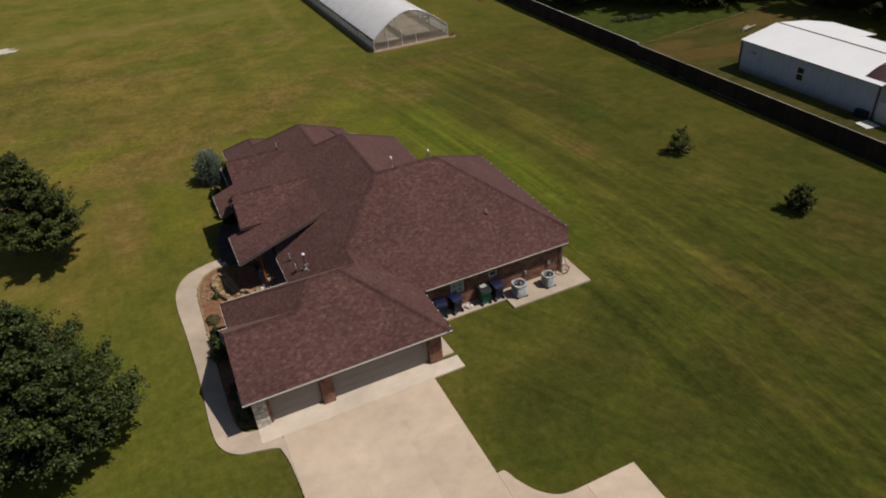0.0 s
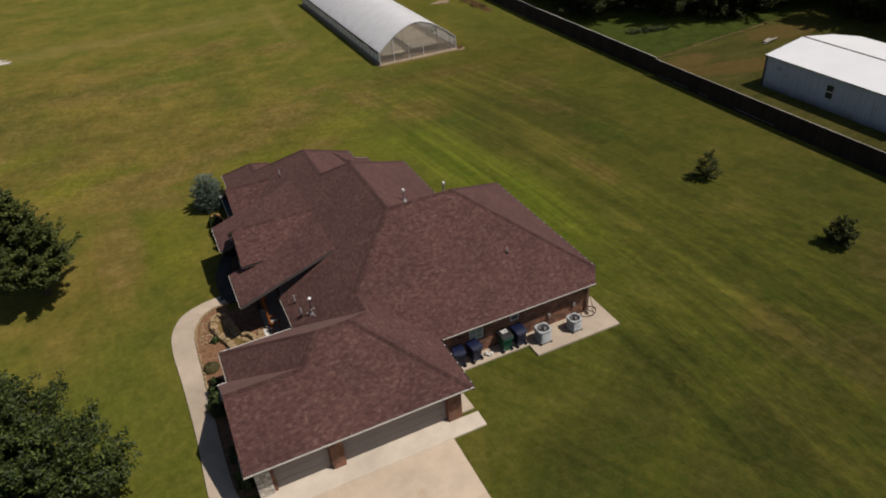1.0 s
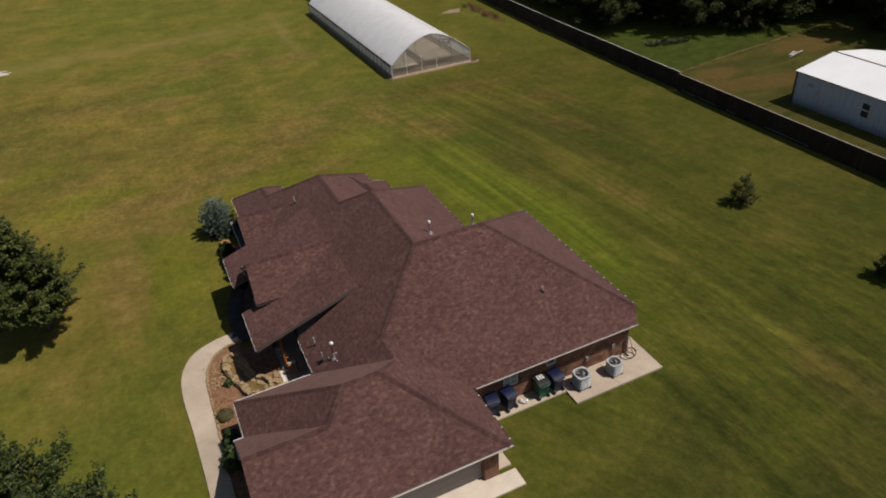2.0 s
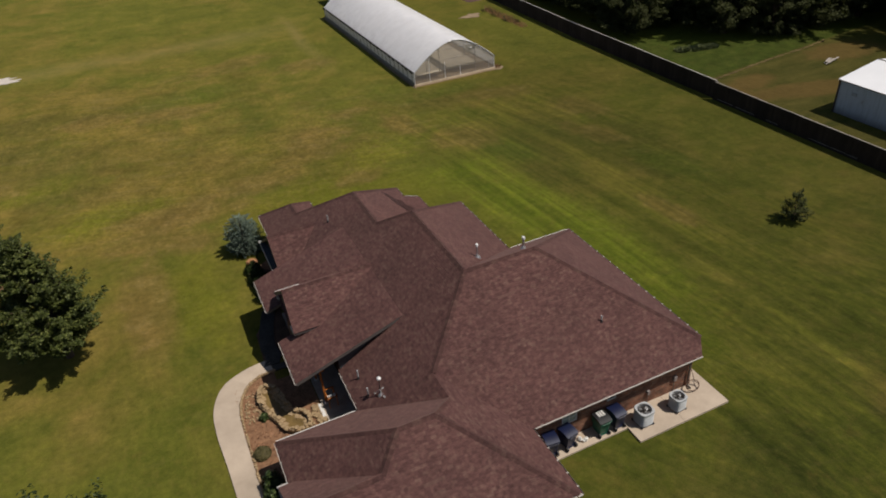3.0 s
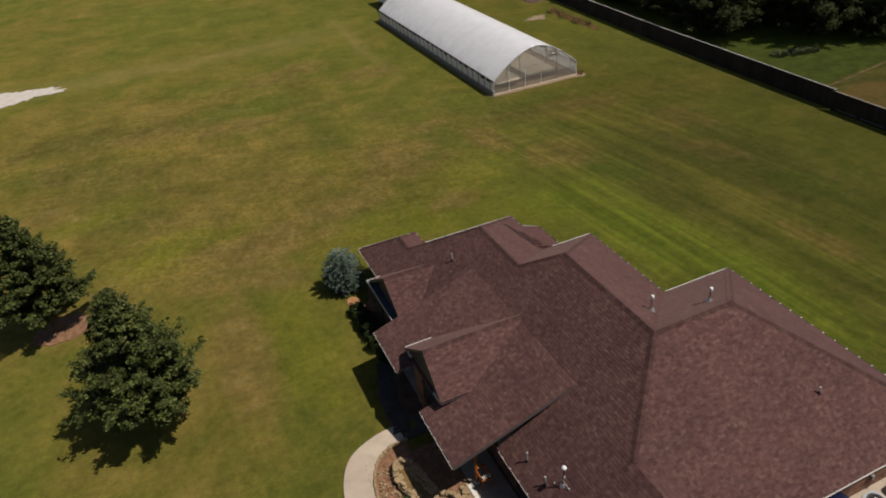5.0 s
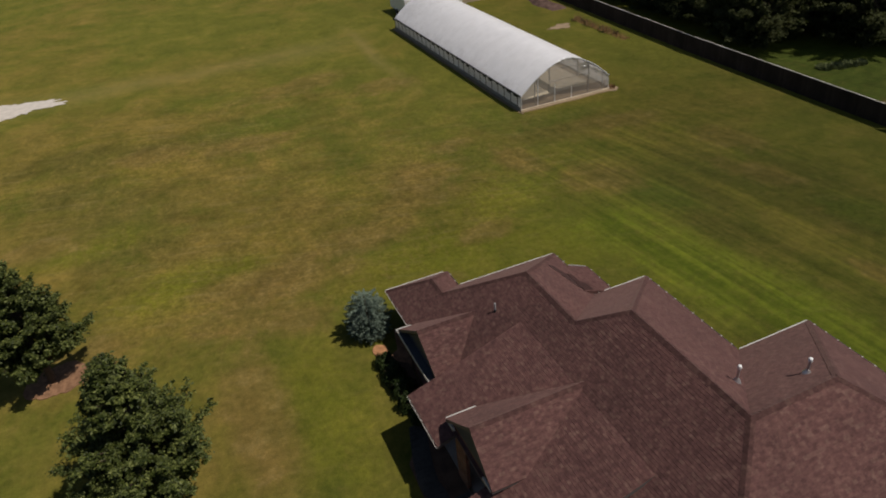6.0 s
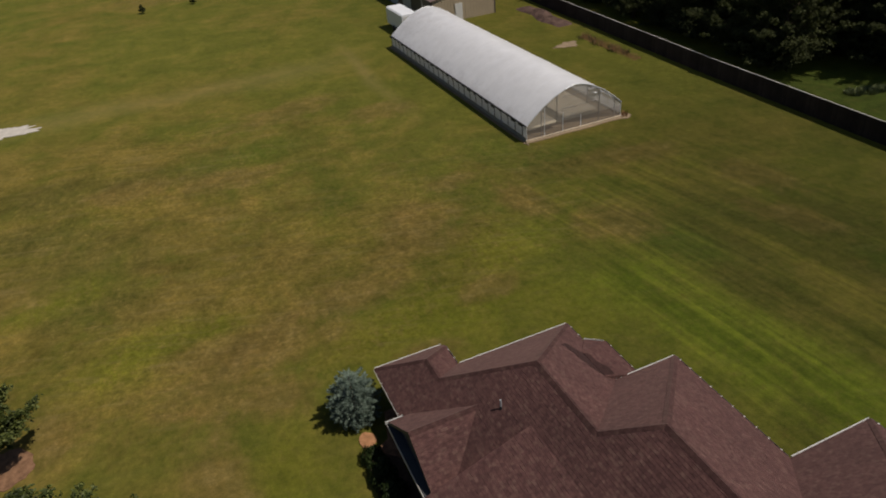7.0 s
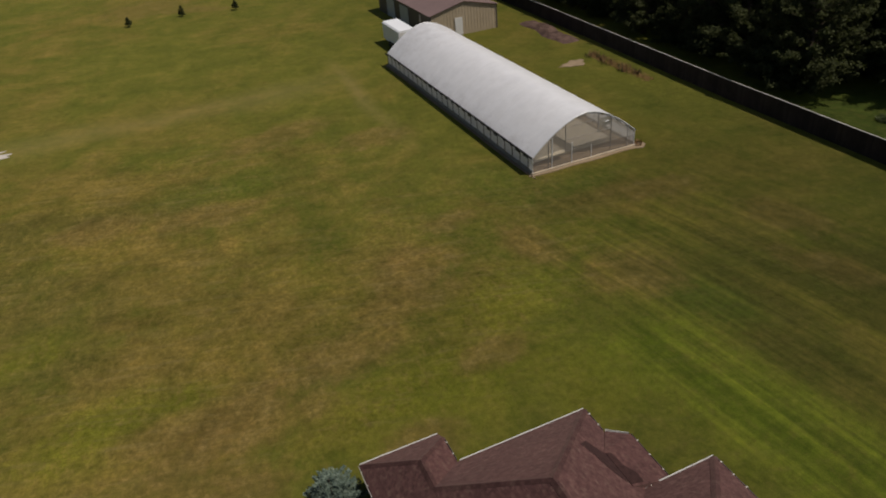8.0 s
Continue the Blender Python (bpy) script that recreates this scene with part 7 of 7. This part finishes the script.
plant_stand()
for x, y in ((3.14, 34.06), (3.28, 34.06), (3.42, 34.06)):
    e = base("flower_pot", x, y, 0.79, "small white flower pot on the timber stand", "flower pot", "porch pots")
    g = Geo()
    g.lathe([(0.04, 0), (0.055, 0.10), (0.062, 0.10), (0.062, 0.12), (0.05, 0.12), (0.045, 0.09)], 12, (x, y, 0.79))
    g.make("pot", PVC, e)
    g = Geo()
    g.lathe([(0.047, 0.091), (0.03, 0.10)], 10, (x, y, 0.79))
    g.make("pot_soil", SOIL, e)
step = Geo()
step.box(2.62, 2.8, 33.6, 34.6, -0.02, 0.12, 0, 0.015)
tagged(step.make("porch_step", WHITE), "narrow pale concrete step at the porch edge", "step", kind="structure")

# ---------------------------------------------------------------- field details
def ragged_patch(name, rim, z, mat, label, cat, seed, rough=0.12):
    """A thin spill on the ground with a torn outline."""
    rs = random.Random(seed)
    pts = smooth_line(rim + rim[:1], 7)[:-1]
    g = Geo()
    cx, cy = sum(p[0] for p in pts) / len(pts), sum(p[1] for p in pts) / len(pts)
    rim = []
    for x, y in pts:
        f = 1 + rough * (1.8 * noise.noise((x * 1.9, y * 1.9, seed)) + rs.uniform(-0.5, 0.5))
        rim.append((cx + (x - cx) * f, cy + (y - cy) * f, z))
    g.prism(rim, 0.1)
    return tagged(g.make(name, mat), label, cat, kind="structure")


ragged_patch("gravel_patch", [(-26, 98.6), (-20.0, 99.6), (-18.2, 100.3), (-16.9, 101.2), (-15.1, 101.0), (-14.2, 101.8), (-15.3, 103.2), (-17.0, 103.7), (-18.8, 104.1), (-20.5, 104.9), (-26, 106.0)], -0.12, GRAVEL, "bare white gravel patch on the field", "gravel", 3, 0.16)
ragged_patch("soil_patch", [(38.5, 91.75), (39.4, 91.35), (40.1, 91.0), (40.9, 90.9), (41.3, 91.6), (41.7, 92.3), (41.1, 92.6), (40.5, 92.9), (39.9, 92.45), (39.1, 92.15)], -0.12, SOIL, "pale bare patch of rubble in the grass", "rubble", 5, 0.13)
ragged_patch("pale_litter", [(33.0, 71.9), (33.7, 71.8), (34.1, 72.2), (33.9, 72.8), (33.4, 72.6)], -0.1, SOIL, "pale dusty spill at the greenhouse corner", "soil", 7, 0.2)
ragged_patch("worn_edge", [(23.8, 72.1), (25.5, 72.0), (27.5, 72.05), (29.5, 71.95), (31.5, 72.05), (33.3, 71.95), (33.4, 72.3), (30.0, 72.32), (27.0, 72.3), (23.85, 72.3)], -0.105, SOIL, "thin dusty edge before the greenhouse sill", "soil", 8, 0.012)
ragged_patch("side_edge", [(23.7, 72.9), (23.65, 78.0), (23.72, 84.0), (23.66, 90.0), (23.7, 97.0), (23.66, 103.0), (23.9, 103.0), (23.9, 90.0), (23.9, 72.9)], -0.105, SOIL, "bare trodden strip beside the greenhouse", "soil", 9, 0.006)
ragged_patch("bark_patch", [(2.05, 48.6), (2.45, 48.5), (2.75, 48.8), (2.65, 49.2), (2.3, 49.4), (2.0, 49.05)], 0.0, ORANGE_BARK, "small patch of fresh orange bark by the spruce", "bark", 6, 0.05)


def mulch_mound():
    g = Geo()
    rs = random.Random(9)
    n, m = 16, 40
    pts = []
    for j in range(m + 1):
        for i in range(n + 1):
            u, v = 2 * i / n - 1, 2 * j / m - 1
            x, y = 44.3 + u * 1.3 + 0.25 * math.sin(v * 6) + 0.35 * v, 103.6 + v * 5.6
            h = max(0, 1 - u * u) * max(0, 1 - v * v) ** 0.6
            pts.append((x, y, -0.2 + h * (0.45 + 0.25 * noise.noise((x * 1.4, y * 1.4, 0))) + 0.05 * rs.random() * h))
    g.add(pts, [(j * (n + 1) + i, j * (n + 1) + i + 1, (j + 1) * (n + 1) + i + 1, (j + 1) * (n + 1) + i) for j in range(m) for i in range(n)])
    tagged(g.make("mulch_mound", HEAP), "long low heap of dark red-brown mulch by the fence", "mulch mound")


mulch_mound()


def dead_weeds():
    g = Geo()
    rs = random.Random(12)
    for k in range(900):
        t = rs.random()
        x, y = 43.25 + rs.uniform(-0.5, 0.6), 83.2 + 10.0 * t
        h = rs.uniform(0.2, 0.8) * (0.35 + 0.65 * abs(noise.noise((t * 7.3, 2.0, 0.5))) * 2)
        a = rs.uniform(0, 6.28)
        d = rs.uniform(0.02, 0.3)
        g.add([(x - 0.02, y, -0.17), (x + 0.02, y, -0.17), (x + d * math.cos(a), y + d * math.sin(a), -0.17 + h)], [(0, 1, 2)])
    tagged(g.make("dead_weeds", WEEDS), "strip of brown dead weeds along the fence", "weeds", kind="stuff")


dead_weeds()


def plank_stack(x, y, seed, label):
    e = base("plank_stack", x, y, -0.15, label, "planks", "planks by the shed")
    rs = random.Random(seed)
    for k in range(5):
        g = Geo()
        a = rs.uniform(0.2, 0.5)
        c, s = math.cos(a), math.sin(a)
        L, w, z = rs.uniform(0.7, 1.1), 0.07, -0.15 + 0.05 * k
        ox, oy = rs.uniform(-0.3, 0.3), rs.uniform(-0.3, 0.3)
        pts = [(x + ox + u * c - v * s, y + oy + u * s + v * c, zz) for zz in (z, z + 0.045) for u, v in ((-L, -w), (L, -w), (L, w), (-L, w))]
        g.add(pts, [(3, 2, 1, 0), (4, 5, 6, 7), (0, 1, 5, 4), (1, 2, 6, 5), (2, 3, 7, 6), (3, 0, 4, 7)])
        g.make("plank", CAP_WOOD, e)


plank_stack(60.8, 54.5, 1, "loose stack of pale planks on the grass")
plank_stack(66.8, 50.0, 2, "loose stack of pale planks on the grass")
def soil_strip():
    g = Geo()
    rs = random.Random(31)
    line = smooth_line([(46.0, 57.0), (50.0, 57.3), (54.5, 57.95), (58.0, 58.4), (62.0, 58.75), (66.0, 59.4)], 26)
    left = [(x, y + rs.uniform(-0.03, 0.2), -0.125) for x, y in line]
    right = [(x, y - rs.uniform(0.04, 0.3), -0.125) for x, y in line]
    g.prism(right + left[::-1], 0.1)
    tagged(g.make("soil_strip", YARD_SOIL), "thin ragged strip of bare soil along a yard edge", "soil", kind="structure")


soil_strip()
slab("white_sheet", [(49.4, 30.9), (50.6, 30.7), (50.8, 32.0), (49.6, 32.1)], -0.1, 0.04, WHITE)
tagged(bpy.data.objects["white_sheet"], "flat white board lying on the grass", "board")


def brush(name, spots_, mat, label, cat, count, high, seed):
    g = Geo()
    rs = random.Random(seed)
    for _ in range(count):
        x, y, r = rs.choice(spots_)
        a, d = rs.uniform(0, 6.28), r * rs.random() ** 0.5
        px, py = x + d * math.cos(a), y + d * math.sin(a)
        h, t, lean = rs.uniform(0.3, 1.0) * high, rs.uniform(0, 6.28), rs.uniform(0.02, 0.25)
        w = rs.uniform(0.03, 0.07)
        g.add([(px - w * math.cos(t), py - w * math.sin(t), -0.2), (px + w * math.cos(t), py + w * math.sin(t), -0.2), (px + lean * math.cos(a), py + lean * math.sin(a), -0.2 + h)], [(0, 1, 2)])
    tagged(g.make(name, mat, kind="stuff"), label, cat)


brush("yard_brush", [(52.0, 65.4, 0.7), (53.2, 65.0, 0.8), (54.4, 64.7, 0.7), (55.4, 64.4, 0.5)], WOOD_LEAF_LIGHT, "rank pale green weeds at the edge of the woods", "weeds", 1400, 0.45, 41)
brush("corner_weeds", [(33.45, 72.3, 0.25), (33.7, 72.6, 0.2)], WEEDS, "dry weeds at the greenhouse corner", "weeds", 60, 0.55, 42)
brush("fence_weeds", [(43.0, 92.9, 0.7), (43.5, 91.7, 0.5), (43.1, 90.1, 0.9), (43.4, 88.0, 0.45), (43.2, 87.1, 0.8), (43.5, 85.6, 0.35)], OLIVE, "dark olive clumps of rank weeds by the fence", "weeds", 320, 0.65, 43)


# ---------------------------------------------------------------- roof, shingle by shingle
roof_deck()
